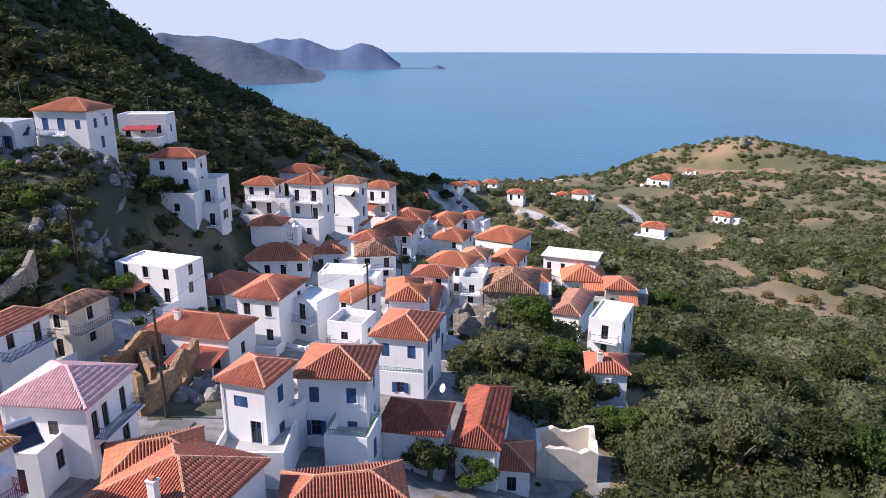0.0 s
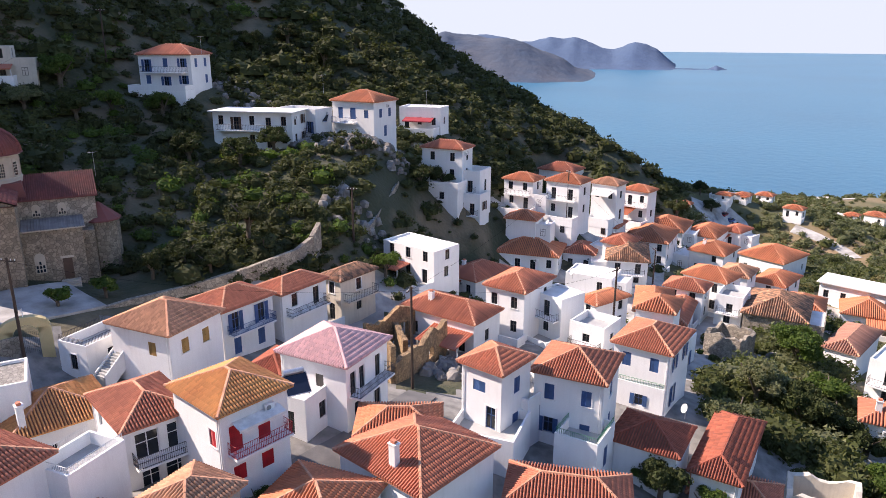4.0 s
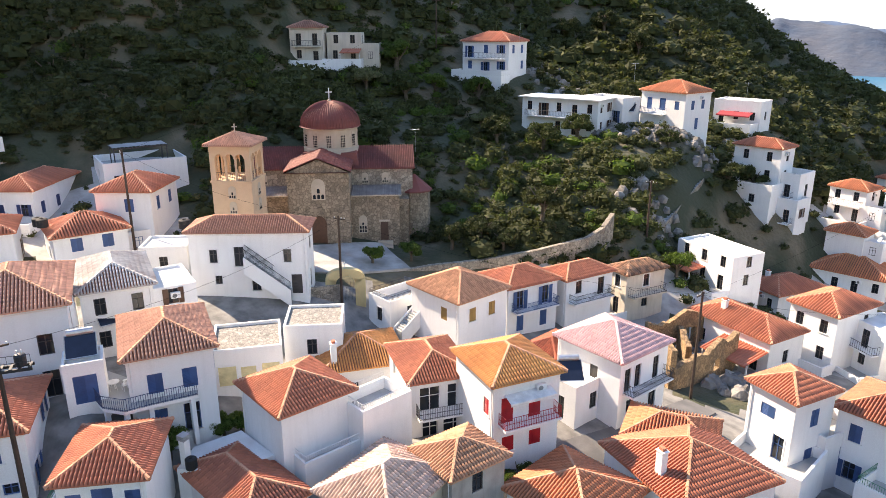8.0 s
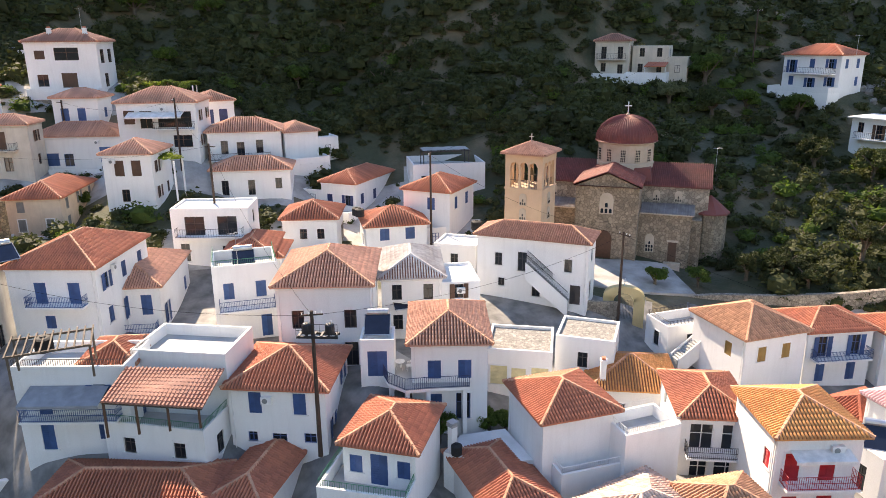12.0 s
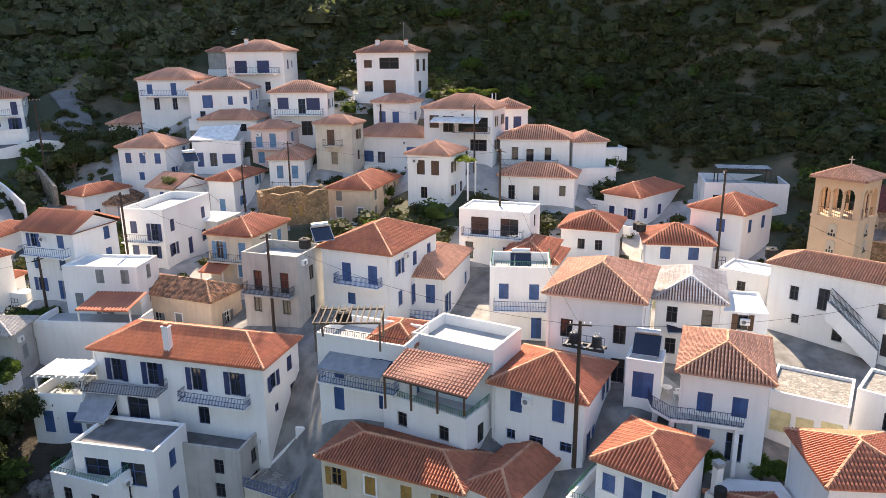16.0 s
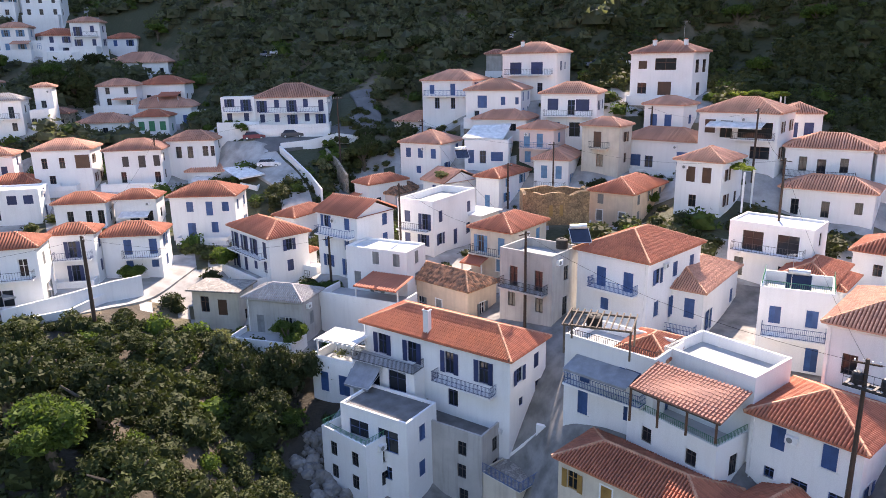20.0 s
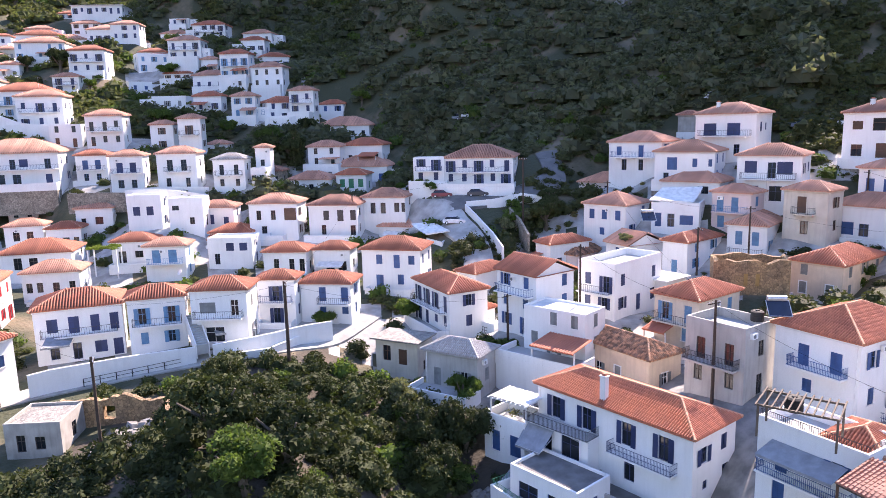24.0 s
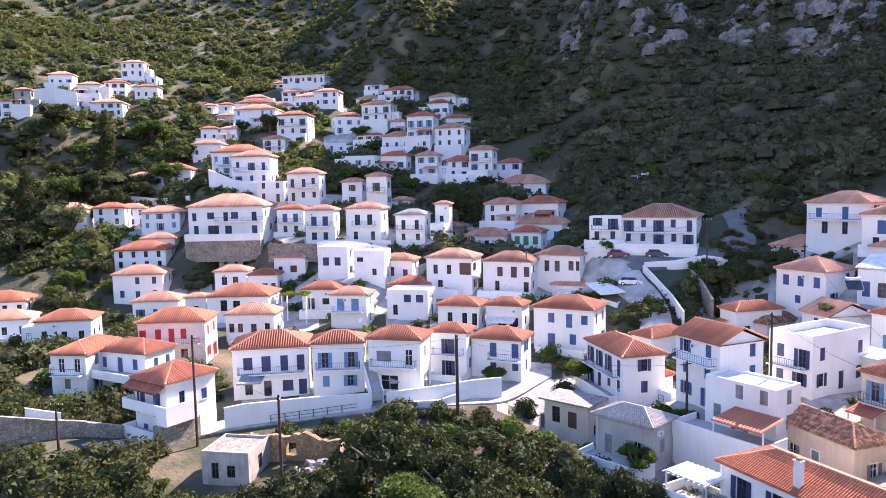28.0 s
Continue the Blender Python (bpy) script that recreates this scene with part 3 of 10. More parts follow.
            for i in range(4):
                a, b = 4 * i, 4 * ((i + 1) % 4)
                cn.f += [(a, b, b + 1, a + 1), (a + 1, b + 1, b + 2, a + 2), (a + 2, b + 2, b + 3, a + 3)]
                cn.m += [ck] * 3
            part("cornice", cn, top)
        part("ridge_tiles", ridge_shape(w, d, h, roof, 0.38, pitch, TILE["cap" if tile in ("red", "orange", "tan", "ochre", "brown", "faded") else tile], lod), top)
        for cu, cv, ct in (chimney if isinstance(chimney, tuple) else [(-0.2 + 0.5 * c, -0.22, 2.0) for c in range(chimney)]):
            cs = Shape()
            cx, cy = w * cu, d * cv
            cs.box(cx - 0.3, cx + 0.3, cy - 0.25, cy + 0.25, h - 0.2, h + ct, WALL["white"])
            cs.box(cx - 0.36, cx + 0.36, cy - 0.31, cy + 0.31, h + ct, h + ct + 0.1, WALL["white"])
            cs.box(cx - 0.2, cx + 0.2, cy - 0.16, cy + 0.16, h + ct + 0.1, h + ct + 0.32, TILE["red"])
            part("chimney", cs, top, "whitewashed chimney with clay cap")
    if lod == 0 and roof == "hip" and wall != "stone":
        dp = Shape()
        px = rnd.choice((-1, 1)) * (w / 2 - 0.25)
        dp.beam((px, -d / 2 - 0.07, 0.1), (px, -d / 2 - 0.07, h - 0.1), 0.045, PAINT["white"], 6)
        part("drainpipe", dp, top)
    if lod < 2 and rnd.random() < 0.3 and win != "none":
        ac = Shape()
        ac.box(-0.4, 0.4, -0.32, -0.02, 0, 0.55, PAINT["white"])
        unit = part("air_conditioner", ac, top, "white air conditioning unit", at=pose(w / 2, rnd.uniform(-0.3, 0.3) * d, h - 1.1, 0, 0, 90) if rnd.random() < 0.5 else pose(rnd.uniform(-0.35, 0.35) * w, -d / 2, h - 1.1))
        fan = Shape()
        fan.beam((-0.1, -0.335, 0.27), (-0.1, -0.322, 0.27), 0.2, PAINT["grey"], 12)
        part("grille", fan, unit)
    if yard is None and far > 84 and roof in ("hip", "gable", "flat") and rnd.random() < 0.45:
        ax = Shape()
        sg = rnd.choice((-1, 1))
        aw, ad, ah, back = rnd.uniform(2.2, 3.6), d * rnd.uniform(0.45, 0.8), rnd.uniform(2.4, min(3.4, h * 0.75)), d * rnd.uniform(-0.15, 0.1)
        xi, xo = sg * (w / 2 + 0.01), sg * (w / 2 + aw)
        ax.box(min(xi, xo), max(xi, xo), -ad / 2 + back, ad / 2 + back, -4.0, ah, wm)
        ax.m[1] = ax.slot(LIME)
        for e0, e1, f0, f1 in ((min(xi, xo), max(xi, xo), -ad / 2 + back - 0.012, -ad / 2 + back + 0.16), (xo - 0.16 * (sg > 0) - 0.012 * (sg < 0), xo + 0.16 * (sg < 0) + 0.012 * (sg > 0), -ad / 2 + back + 0.161, ad / 2 + back)):
            ax.box(e0, e1, f0, f1, ah - 0.2, ah + 0.35, wm)
        an = part("annex", ax, top, "flat-roofed white annex")
        paint = win if win != "none" else "dark"
        part("window", once(("win", (0.9, 1.3), paint), lambda: window_mesh(0.9, 1.3, paint, 0).mesh("window")), an, at=pose((xi + xo) / 2, -ad / 2 + back - 0.1, 0.8))
    if yard or (yard is None and far > 78 and roof in ("hip", "gable", "flat") and rnd.random() < 0.85):
        deep = yard[2] if yard else rnd.uniform(1.6, 4.2)
        half = w / 2 * (yard[1] - yard[0] if yard else rnd.uniform(0.85, 1.35))
        tb = Shape()
        y0, y1 = -d / 2 - deep, -d / 2 - 0.01
        tb.box(-half, half, y0, y1, -1.1, 0.0, WALL["white"])
        tb.m[1] = tb.slot(FLOOR)
        tb.box(-half + 0.06, half - 0.06, y0 + 0.06, y1, -6.0, -1.1, WALL["stone" if yard else "white"])
        tr = part("terrace", tb, top, "white terrace with low parapet")
        pp = Shape()
        pk = pp.slot(WALL["white"])
        rail = [(-half + 0.004, y1), (-half + 0.004, y0 + 0.004), (half - 0.004, y0 + 0.004), (half - 0.004, y1)]
        inn = [(-half + 0.18, y1), (-half + 0.18, y0 + 0.18), (half - 0.18, y0 + 0.18), (half - 0.18, y1)]
        hp = yard[3] if yard else rnd.uniform(0.5, 0.95)
        for (ox, oy), (ix, iy) in zip(rail, inn):
            pp.v += [(ox, oy, 0.004), (ox, oy, hp), (ix, iy, hp), (ix, iy, 0.004)]
        for i in range(3):
            a, b = 4 * i, 4 * i + 4
            pp.f += [(a, b, b + 1, a + 1), (a + 1, b + 1, b + 2, a + 2), (a + 2, b + 2, b + 3, a + 3)]
            pp.m += [pk] * 3
        part("parapet", pp, tr)
        for i in range(rnd.choice((0, 1, 2)) if win != "none" and not yard else 0):
            paint = rnd.choice((win, "dark", "brown"))
            part("door" if i else "window", once(("win", (0.9, 1.3), paint), lambda: window_mesh(0.9, 1.3, paint, 0).mesh("window")), tr, at=pose(half * (0.45 - 0.9 * i) + rnd.uniform(-0.4, 0.4), y0 - 0.1, -2.3))
        if not yard and deep > 2.0 and rnd.random() < 0.35:
            pr = Shape()
            x0, x1 = (-half * 0.95, half * 0.1) if rnd.random() < 0.5 else (-half * 0.1, half * 0.95)
            za, zb = 2.0, min(2.7, level - 0.15)
            tm = TILE[tile]
            nn = int((x1 - x0) / 0.12)
            kk = pr.slot(tm)
            for i in range(nn + 1):
                xx, wz = x0 + (x1 - x0) * i / nn, (0.0, 0.12, 0.12)[i % 3]
                pr.v += [(xx, y0 - 0.1, za - 0.1), (xx, y0 - 0.1, za + wz), (xx, y1, zb + wz)]
            for i in range(nn):
                a, b = 3 * i, 3 * i + 3
                pr.f += [(a, b, b + 1, a + 1), (a + 1, b + 1, b + 2, a + 2)]
                pr.m += [kk, kk]
            porch = part("porch_roof", pr, top, "small tiled porch roof on posts")
            post = once(("porch_post", round(za, 1)), lambda: porch_post(za))
            for px in (x0 + 0.1, x1 - 0.1):
                part("post", post, porch, at=pose(px, y0 + 0.27, 0))
    if balcony:
        zb = (storeys - 1) * level
        if storeys == 1:
            zb = 0.1
        full = w if balcony == "front" else d
        length, off = full * (span[1] - span[0]), full * ((span[0] + span[1]) / 2 - 0.5)
        at = pose(off, -d / 2, zb) if balcony == "front" else pose(w / 2, off, zb, 0, 0, 90)
        bs = Shape()
        bs.box(-length / 2, length / 2, -1.1, 0.05, -0.16, 0.0, wm)
        for i in range(3):
            bx = length * (i - 1) * 0.4
            bs.box(bx - 0.08, bx + 0.08, -0.8, 0.02, -0.36, -0.161, wm)
        bal = part("balcony", bs, top, at=at)
        paint = {"blue": "blue", "navy": "navy", "sky": "sky", "red": "red"}.get(win, "dark") if rnd.random() < 0.5 or win == "red" else "dark"
        part("railing", railing_shape(length - 0.08, 1.04, paint, lod), bal)
    if awning:
        zb = (storeys - 1) * level + min(2.3, level - 0.2)
        length = (d if balcony == "right" else w) * 0.7
        a = Shape()
        n, out = 10, 1.0 if balcony == "right" else 2.0
        for i in range(n):
            x0, x1 = -length / 2 + length * i / n, -length / 2 + length * (i + 1) / n
            cm = CLOTH["white"] if awning == "stripe" and i % 2 else CLOTH[awning]
            a.quad([(x0, -0.02, 0), (x0, -out, -out * 0.27), (x1, -out, -out * 0.27), (x1, -0.02, 0)], cm)
            a.quad([(x0, -out, -out * 0.27), (x0, -out - 0.02, -out * 0.27 - 0.2), (x1, -out - 0.02, -out * 0.27 - 0.2), (x1, -out, -out * 0.27)], cm)
        part("awning", a, top, "canvas awning", at=pose(0, -d / 2, zb) if balcony != "right" else pose(w / 2, 0, zb, 0, 0, 90))
    return top


# ---- the village houses: x, y, z of the base, heading, width, depth, wall height ----
house(-93.47, 106.78, 80.96, 11.2, 10.12, 7.08, 5.87, win='blue', balcony='front')
house(-73.74, 103.76, 71.87, 10.4, 14.23, 6.40, 5.92, roof='slab', win='brown', balcony='front')
house(-69.30, 110.90, 73.60, -4.0, 8.40, 5.20, 4.30, roof='terrace', win='blue', balcony='front')
house(-60.28, 116.90, 71.60, -7.8, 8.99, 7.23, 7.35, tile='orange', win='blue', right=((0.3, 4.6, 0.9, 1.5, 's'), (0.7, 4.6, 0.9, 1.5, 's'), (0.5, 1.2, 0.9, 1.9, 's')), front=((0.2, 4.3, 1.0, 2.0, 's'), (0.5, 4.3, 1.2, 2.0, 's'), (0.82, 4.6, 0.9, 1.4, 's')), balcony='front', span=(0.05, 0.6))
house(-56.58, 136.41, 72.04, 2.5, 8.86, 5.32, 4.39, roof='flat', win='dark', awning='red')
house(-45.32, 120.24, 64.91, -4.3, 7.90, 4.74, 5.92, tile='red', win='dark')
house(-43.26, 121.17, 63.15, -5.4, 10.33, 5.17, 4.03, roof='terrace', win='dark', balcony='front')
house(-40.09, 118.15, 59.54, -6.3, 5.64, 3.95, 3.91, roof='terrace', win='brown', balcony='front')
house(-114.06, 78.17, 83.14, 45.6, 6.00, 4.80, 6.16, win='dark', tile='brown', balcony='front', wall='cream')
house(-110.69, 84.17, 83.04, 42.8, 6.33, 4.43, 5.45, roof='flat', win='dark', wall='cream')
house(-38.14, 90.48, 56.74, -19.6, 9.83, 5.50, 4.90, roof='flat', win='dark')
house(-35.03, 107.70, 49.00, -20.6, 6.58, 9.31, 3.20, tile='red', win='dark', chimney=1)
house(-21.57, 83.94, 53.58, -14.4, 5.56, 7.55, 6.29, tile='red', win='dark')
house(-16.60, 84.99, 53.07, -29.0, 4.70, 4.50, 5.69, roof='flat', win='dark', balcony='front')
house(-28.44, 77.03, 53.83, -14.6, 10.59, 5.87, 3.90, tile='red', win='dark', chimney=1)
house(-15.76, 54.23, 56.25, -18.0, 4.17, 4.52, 6.81, tile='red', win='blue', front=((0.45, 4.6, 1.3, 1.0, 's'), (0.75, 1.4, 1.0, 2.1, 'g')))
house(-13.50, 57.06, 54.78, -19.6, 3.20, 4.83, 4.81, roof='terrace', win='blue')
house(-15.49, 51.75, 55.22, -0.4, 5.76, 5.51, 3.34, roof='terrace', win='none')
house(-9.48, 59.08, 55.00, -4.2, 6.23, 6.28, 6.58, tile='red', win='blue')
house(-7.86, 54.94, 54.43, -10.5, 3.84, 4.50, 3.28, roof='terrace', win='blue')
house(-3.88, 72.64, 53.29, -13.2, 5.85, 7.16, 6.25, tile='red', win='blue')
house(-3.89, 72.69, 52.62, -11.3, 5.24, 7.75, 3.02, roof='terrace', win='blue')
house(-2.50, 59.18, 51.65, -10.4, 5.67, 5.37, 4.16, tile='dark', win='none')
house(4.93, 59.73, 48.30, -6.9, 6.92, 4.50, 3.18, tile='red', win='dark', chimney=1)
house(4.08, 61.71, 51.34, -10.9, 3.82, 11.33, 3.23, tile='dark', win='none')
house(12.38, 62.67, 48.36, -5.3, 5.98, 4.52, 3.27, roof='ruin', win='none', wall='cream')
house(-7.42, 45.43, 53.85, 9.3, 8.59, 4.50, 4.00, tile='red', win='none')
house(-18.55, 42.98, 55.78, -20.7, 8.41, 8.05, 4.38, tile='red', win='none', chimney=((0.1, -0.4, 2.3),), courses=6)
house(-21.50, 46.28, 56.54, 21.2, 6.32, 4.50, 3.63, tile='orange', win='none')
house(-22.78, 35.29, 55.77, -0.6, 6.60, 6.46, 3.86, tile='orange', win='none')
house(-30.39, 25.02, 57.61, 10.5, 5.75, 6.57, 4.04, tile='worn', win='none', wall='cream')
house(-28.65, 30.03, 59.66, -8.0, 4.11, 4.50, 2.58, tile='faded', win='dark', wall='grey')
house(-38.27, 18.94, 56.64, 0.4, 8.26, 4.50, 4.08, tile='red', win='none')
house(-40.00, 24.62, 59.24, -3.9, 6.02, 5.64, 5.71, tile='red', win='none', wall='white', courses=6)
house(-37.14, 25.02, 59.67, -3.7, 3.38, 5.34, 2.04, roof='terrace', win='none')
house(-36.48, 29.04, 60.90, -1.6, 3.20, 4.50, 3.19, roof='terrace', win='none')
house(-48.53, 36.93, 56.07, -28.3, 7.07, 7.40, 4.60, tile='ochre', win='brown', chimney=((0.38, -0.36, 2.3),), right=((0.35, 1.9, 0.9, 1.4, 'g'), (0.72, 1.9, 0.9, 1.4, 'g')))
house(-38.49, 36.52, 57.90, -26.7, 7.01, 4.99, 5.53, tile='red', win='white', balcony='right', wall='white', right=((0.3, 2.9, 1.7, 2.1, 'g'), (0.75, 2.9, 1.6, 2.1, 'g'), (0.3, 0.3, 1.3, 1.8, 'g'), (0.7, 0.1, 1.8, 2.2, 'g')))
house(-31.08, 37.67, 59.19, -20.2, 6.19, 5.53, 6.40, tile='ochre', win='red', balcony='right', awning='white', right=((0.2, 3.15, 1.0, 2.1, 's'), (0.62, 3.15, 1.0, 2.1, 's'), (0.22, 0.8, 1.0, 1.25, 's'), (0.64, 0.8, 1.0, 1.25, 's')), front=((0.82, 3.6, 0.8, 1.3, 's'),))
house(-29.38, 49.94, 58.16, -5.9, 6.78, 6.49, 5.84, tile='pink', win='dark', balcony='right', right=((0.15, 2.9, 0.8, 2.1, 'g'), (0.36, 2.9, 0.8, 2.1, 'g'), (0.75, 2.9, 0.8, 2.1, 'g'), (0.25, 0.8, 1.0, 1.2, 'g'), (0.72, 0.05, 1.0, 2.1, 'g')), front=((0.6, 3.2, 0.8, 1.4, 's'), (0.3, 0.05, 0.9, 2.1, 'g')))
house(-35.56, 50.23, 57.41, -0.4, 3.20, 4.50, 3.78, tile='dark', win='none')
house(-30.07, 46.06, 58.36, -5.1, 3.20, 4.50, 3.48, roof='flat', win='dark')
house(-46.38, 48.25, 59.66, -3.2, 7.11, 6.57, 5.12, tile='faded', win='ochre', right=((0.28, 2.8, 0.9, 1.4, 's'), (0.68, 2.8, 0.9, 1.4, 's')), front=((0.7, 2.8, 0.9, 1.3, 's'),))
house(-53.37, 46.34, 59.47, -2.6, 3.67, 5.39, 3.35, roof='terrace', win='dark')
house(-47.15, 58.77, 57.65, -14.1, 5.48, 6.73, 5.22, tile='red', win='blue', balcony='right')
house(-44.17, 66.05, 57.27, -13.2, 4.11, 7.03, 5.27, tile='red', win='dark', balcony='right')
house(-41.09, 74.08, 56.40, -16.2, 3.20, 6.10, 5.30, tile='mottled', win='dark', balcony='right', wall='cream')
house(-31.61, 124.73, 54.43, -1.7, 5.64, 4.92, 3.55, tile='orange', win='none')
house(-33.96, 132.21, 58.31, -10.6, 6.07, 4.55, 5.37, tile='orange', win='dark', balcony='front')
house(-25.14, 132.32, 57.30, -14.2, 6.77, 5.08, 6.63, tile='orange', win='dark', balcony='front')
house(-34.49, 171.06, 55.07, -13.6, 8.85, 6.64, 3.94, tile='red', win='dark')
house(-18.86, 141.93, 54.93, -17.4, 5.44, 4.08, 7.16, tile='faded', win='dark', awning='white')
house(-13.76, 154.62, 52.19, -19.9, 5.44, 4.08, 6.46, tile='orange', win='dark', balcony='front')
house(-29.68, 122.31, 49.72, 2.8, 11.42, 8.44, 2.98, tile='orange', win='dark')
house(-21.34, 128.18, 48.48, 2.8, 5.62, 6.69, 3.42, tile='red', win='dark')
house(-23.44, 144.89, 48.12, -2.4, 5.16, 9.30, 2.93, tile='red', win='dark')
house(-12.69, 126.45, 48.18, 7.3, 6.95, 11.50, 4.54, tile='mottled', win='dark', balcony='front')
house(-10.13, 146.23, 46.25, -7.3, 8.49, 11.50, 4.89, tile='orange', win='dark')
house(-8.74, 174.33, 42.78, -8.5, 9.67, 11.50, 3.66, tile='orange', win='dark')
house(0.72, 179.56, 40.45, -16.1, 7.15, 11.50, 4.02, tile='orange', win='dark')
house(-1.57, 112.49, 47.15, -12.9, 5.84, 4.50, 5.27, tile='red', win='dark')
house(1.93, 119.07, 46.92, -23.8, 7.14, 5.75, 5.64, tile='orange', win='dark', balcony='right')
house(15.48, 173.38, 37.85, -30.3, 10.26, 11.50, 4.10, tile='orange', win='white')
house(13.33, 136.25, 42.87, -22.7, 5.34, 8.35, 4.85, tile='orange', win='dark')
house(-5.96, 103.43, 48.26, 3.6, 5.04, 10.26, 4.17, tile='orange', win='grey')
house(11.77, 113.28, 46.72, -9.0, 8.45, 11.50, 3.83, tile='mottled', win='dark', wall='stone')
house(16.69, 126.88, 42.70, -9.3, 6.75, 7.33, 4.12, tile='orange', win='dark')
house(28.20, 147.30, 41.20, -21.3, 11.20, 6.20, 3.70, roof='slab', win='dark')
house(29.65, 142.38, 39.23, -5.9, 8.51, 10.09, 2.79, tile='orange', win='none')
house(35.31, 132.79, 39.14, -9.9, 5.81, 6.95, 3.97, tile='red', win='dark', wall='grey')
house(21.82, 109.88, 43.99, -23.4, 4.21, 11.50, 3.98, tile='brown', win='none')
house(24.45, 95.34, 46.24, -25.8, 4.72, 7.92, 6.12, roof='flat', win='dark', balcony='front')
house(20.52, 80.87, 46.52, -8.4, 4.70, 5.12, 4.30, tile='red', win='blue', chimney=1)
house(-2.21, 105.65, 47.19, -5.8, 3.20, 11.50, 3.41, tile='red', win='dark')
house(-12.17, 94.46, 50.56, -33.3, 3.20, 6.41, 4.63, tile='orange', win='dark')
house(4.60, 94.28, 49.63, -26.4, 4.89, 4.50, 3.40, roof='ruin', win='dark', wall='stone')
house(-16.98, 116.11, 48.59, -7.3, 7.99, 5.78, 3.23, roof='flat', win='dark')
house(-4.45, 88.60, 53.20, -6.5, 4.60, 5.40, 4.20, tile='orange', win='grey')
house(2.16, 149.62, 43.84, -19.9, 6.98, 8.01, 4.62, tile='orange', win='dark', chimney=1)
house(-14.18, 129.34, 49.82, -16.5, 4.57, 6.24, 4.15, tile='red', win='dark')
house(-18.27, 142.94, 49.88, -9.0, 4.82, 6.31, 3.59, tile='red', win='dark')
house(6.31, 130.22, 45.64, -16.1, 4.82, 6.15, 4.50, tile='faded', win='dark')
house(5.25, 112.61, 47.85, -12.4, 3.96, 5.72, 4.52, roof='terrace', win='dark', balcony='front')
house(-11.08, 79.92, 53.01, -17.0, 4.49, 4.50, 4.72, roof='terrace', win='dark', balcony='front')
house(-2.48, 85.57, 50.82, -17.7, 4.46, 5.22, 3.94, roof='terrace', win='blue')
house(7.53, 186.32, 40.47, -26.7, 4.71, 6.58, 3.43, tile='red', win='dark')
house(-64.76, 35.93, 63.04, 47.5, 11.97, 4.50, 6.71, tile='brown', win='dark', wall='white', front=((0.2, 3.5, 0.8, 1.4, 'g'), (0.42, 3.1, 1.0, 2.1, 'g'), (0.83, 3.5, 0.8, 1.4, 'g'), (0.23, 1.2, 0.7, 0.9, 'g'), (0.55, 0.4, 0.9, 1.2, 'g'), (0.9, 0.05, 1.1, 2.1, 's')))
house(-74.60, 31.05, 63.64, 51.4, 5.04, 4.50, 3.46, roof='flat', win='dark')
house(-88.32, 33.69, 65.20, 43.5, 6.79, 7.90, 5.63, tile='red', win='blue', front=((0.6, 3.2, 1.1, 1.6, 's'),), right=((0.25, 3.2, 0.9, 1.6, 's'), (0.7, 3.2, 0.9, 1.6, 's')))
house(-102.17, 25.94, 66.31, 45.6, 5.61, 11.50, 4.01, tile='red', win='navy')
house(-85.68, 26.11, 63.47, 81.7, 7.74, 7.00, 4.03, tile='red', win='blue', front=((0.3, 2.2, 1.2, 1.6, 's'), (0.72, 2.2, 1.2, 1.6, 's')))
house(-88.17, 16.33, 64.61, 70.4, 6.69, 7.00, 4.10, tile='red', win='brown', front=((0.38, 1.6, 0.9, 1.3, 'g'), (0.7, 1.6, 0.9, 1.3, 'g')))
house(-62.74, 20.83, 62.96, 72.8, 5.62, 9.00, 5.94, tile='sheet', win='dark', wall='white')
house(-61.30, 25.06, 63.19, 76.3, 3.78, 6.00, 4.73, roof='flat', win='brown')
house(-57.90, 11.86, 63.94, 70.4, 7.58, 9.50, 7.04, tile='tan', win='dark', front=((0.22, 3.4, 1.0, 1.6, 'g'), (0.78, 3.4, 1.0, 1.6, 'g'), (0.22, 0.6, 1.2, 1.0, 'g'), (0.78, 0.05, 1.1, 2.1, 'g')))
house(-48.81, 19.27, 61.84, 69.9, 5.75, 8.00, 6.33, tile='tan', win='blue', front=((0.3, 3.5, 1.0, 1.5, 's'), (0.7, 3.5, 1.0, 1.5, 's'), (0.3, 0.7, 1.1, 1.5, 's'), (0.68, 0.05, 1.1, 2.2, 'g')))
house(-49.40, 13.60, 64.90, 69.9, 2.60, 2.60, 3.10, roof='flat', win='blue', front=((0.5, 0.05, 1.5, 2.1, 's'),))
house(-50.14, 26.58, 61.08, 59.2, 5.53, 5.39, 4.10, roof='flat', floor='paved', win='yellow', front=((0.2, 0.9, 1.4, 1.7, 's'), (0.5, 0.05, 1.2, 2.4, 's'), (0.82, 0.9, 1.4, 1.7, 's')))
house(-51.99, 34.62, 60.29, 50.4, 5.30, 4.99, 3.75, roof='flat', floor='paved', win='dark')
house(-41.89, 12.40, 61.48, 54.0, 5.05, 6.08, 2.84, tile='red', win='blue', front=((0.18, 0.8, 0.9, 1.3, 's'), (0.5, 0.05, 1.2, 2.3, 's'), (0.84, 0.8, 0.9, 1.3, 's')))
house(-39.81, 10.23, 59.16, 55.4, 6.09, 4.50, 3.16, roof='terrace', win='none')
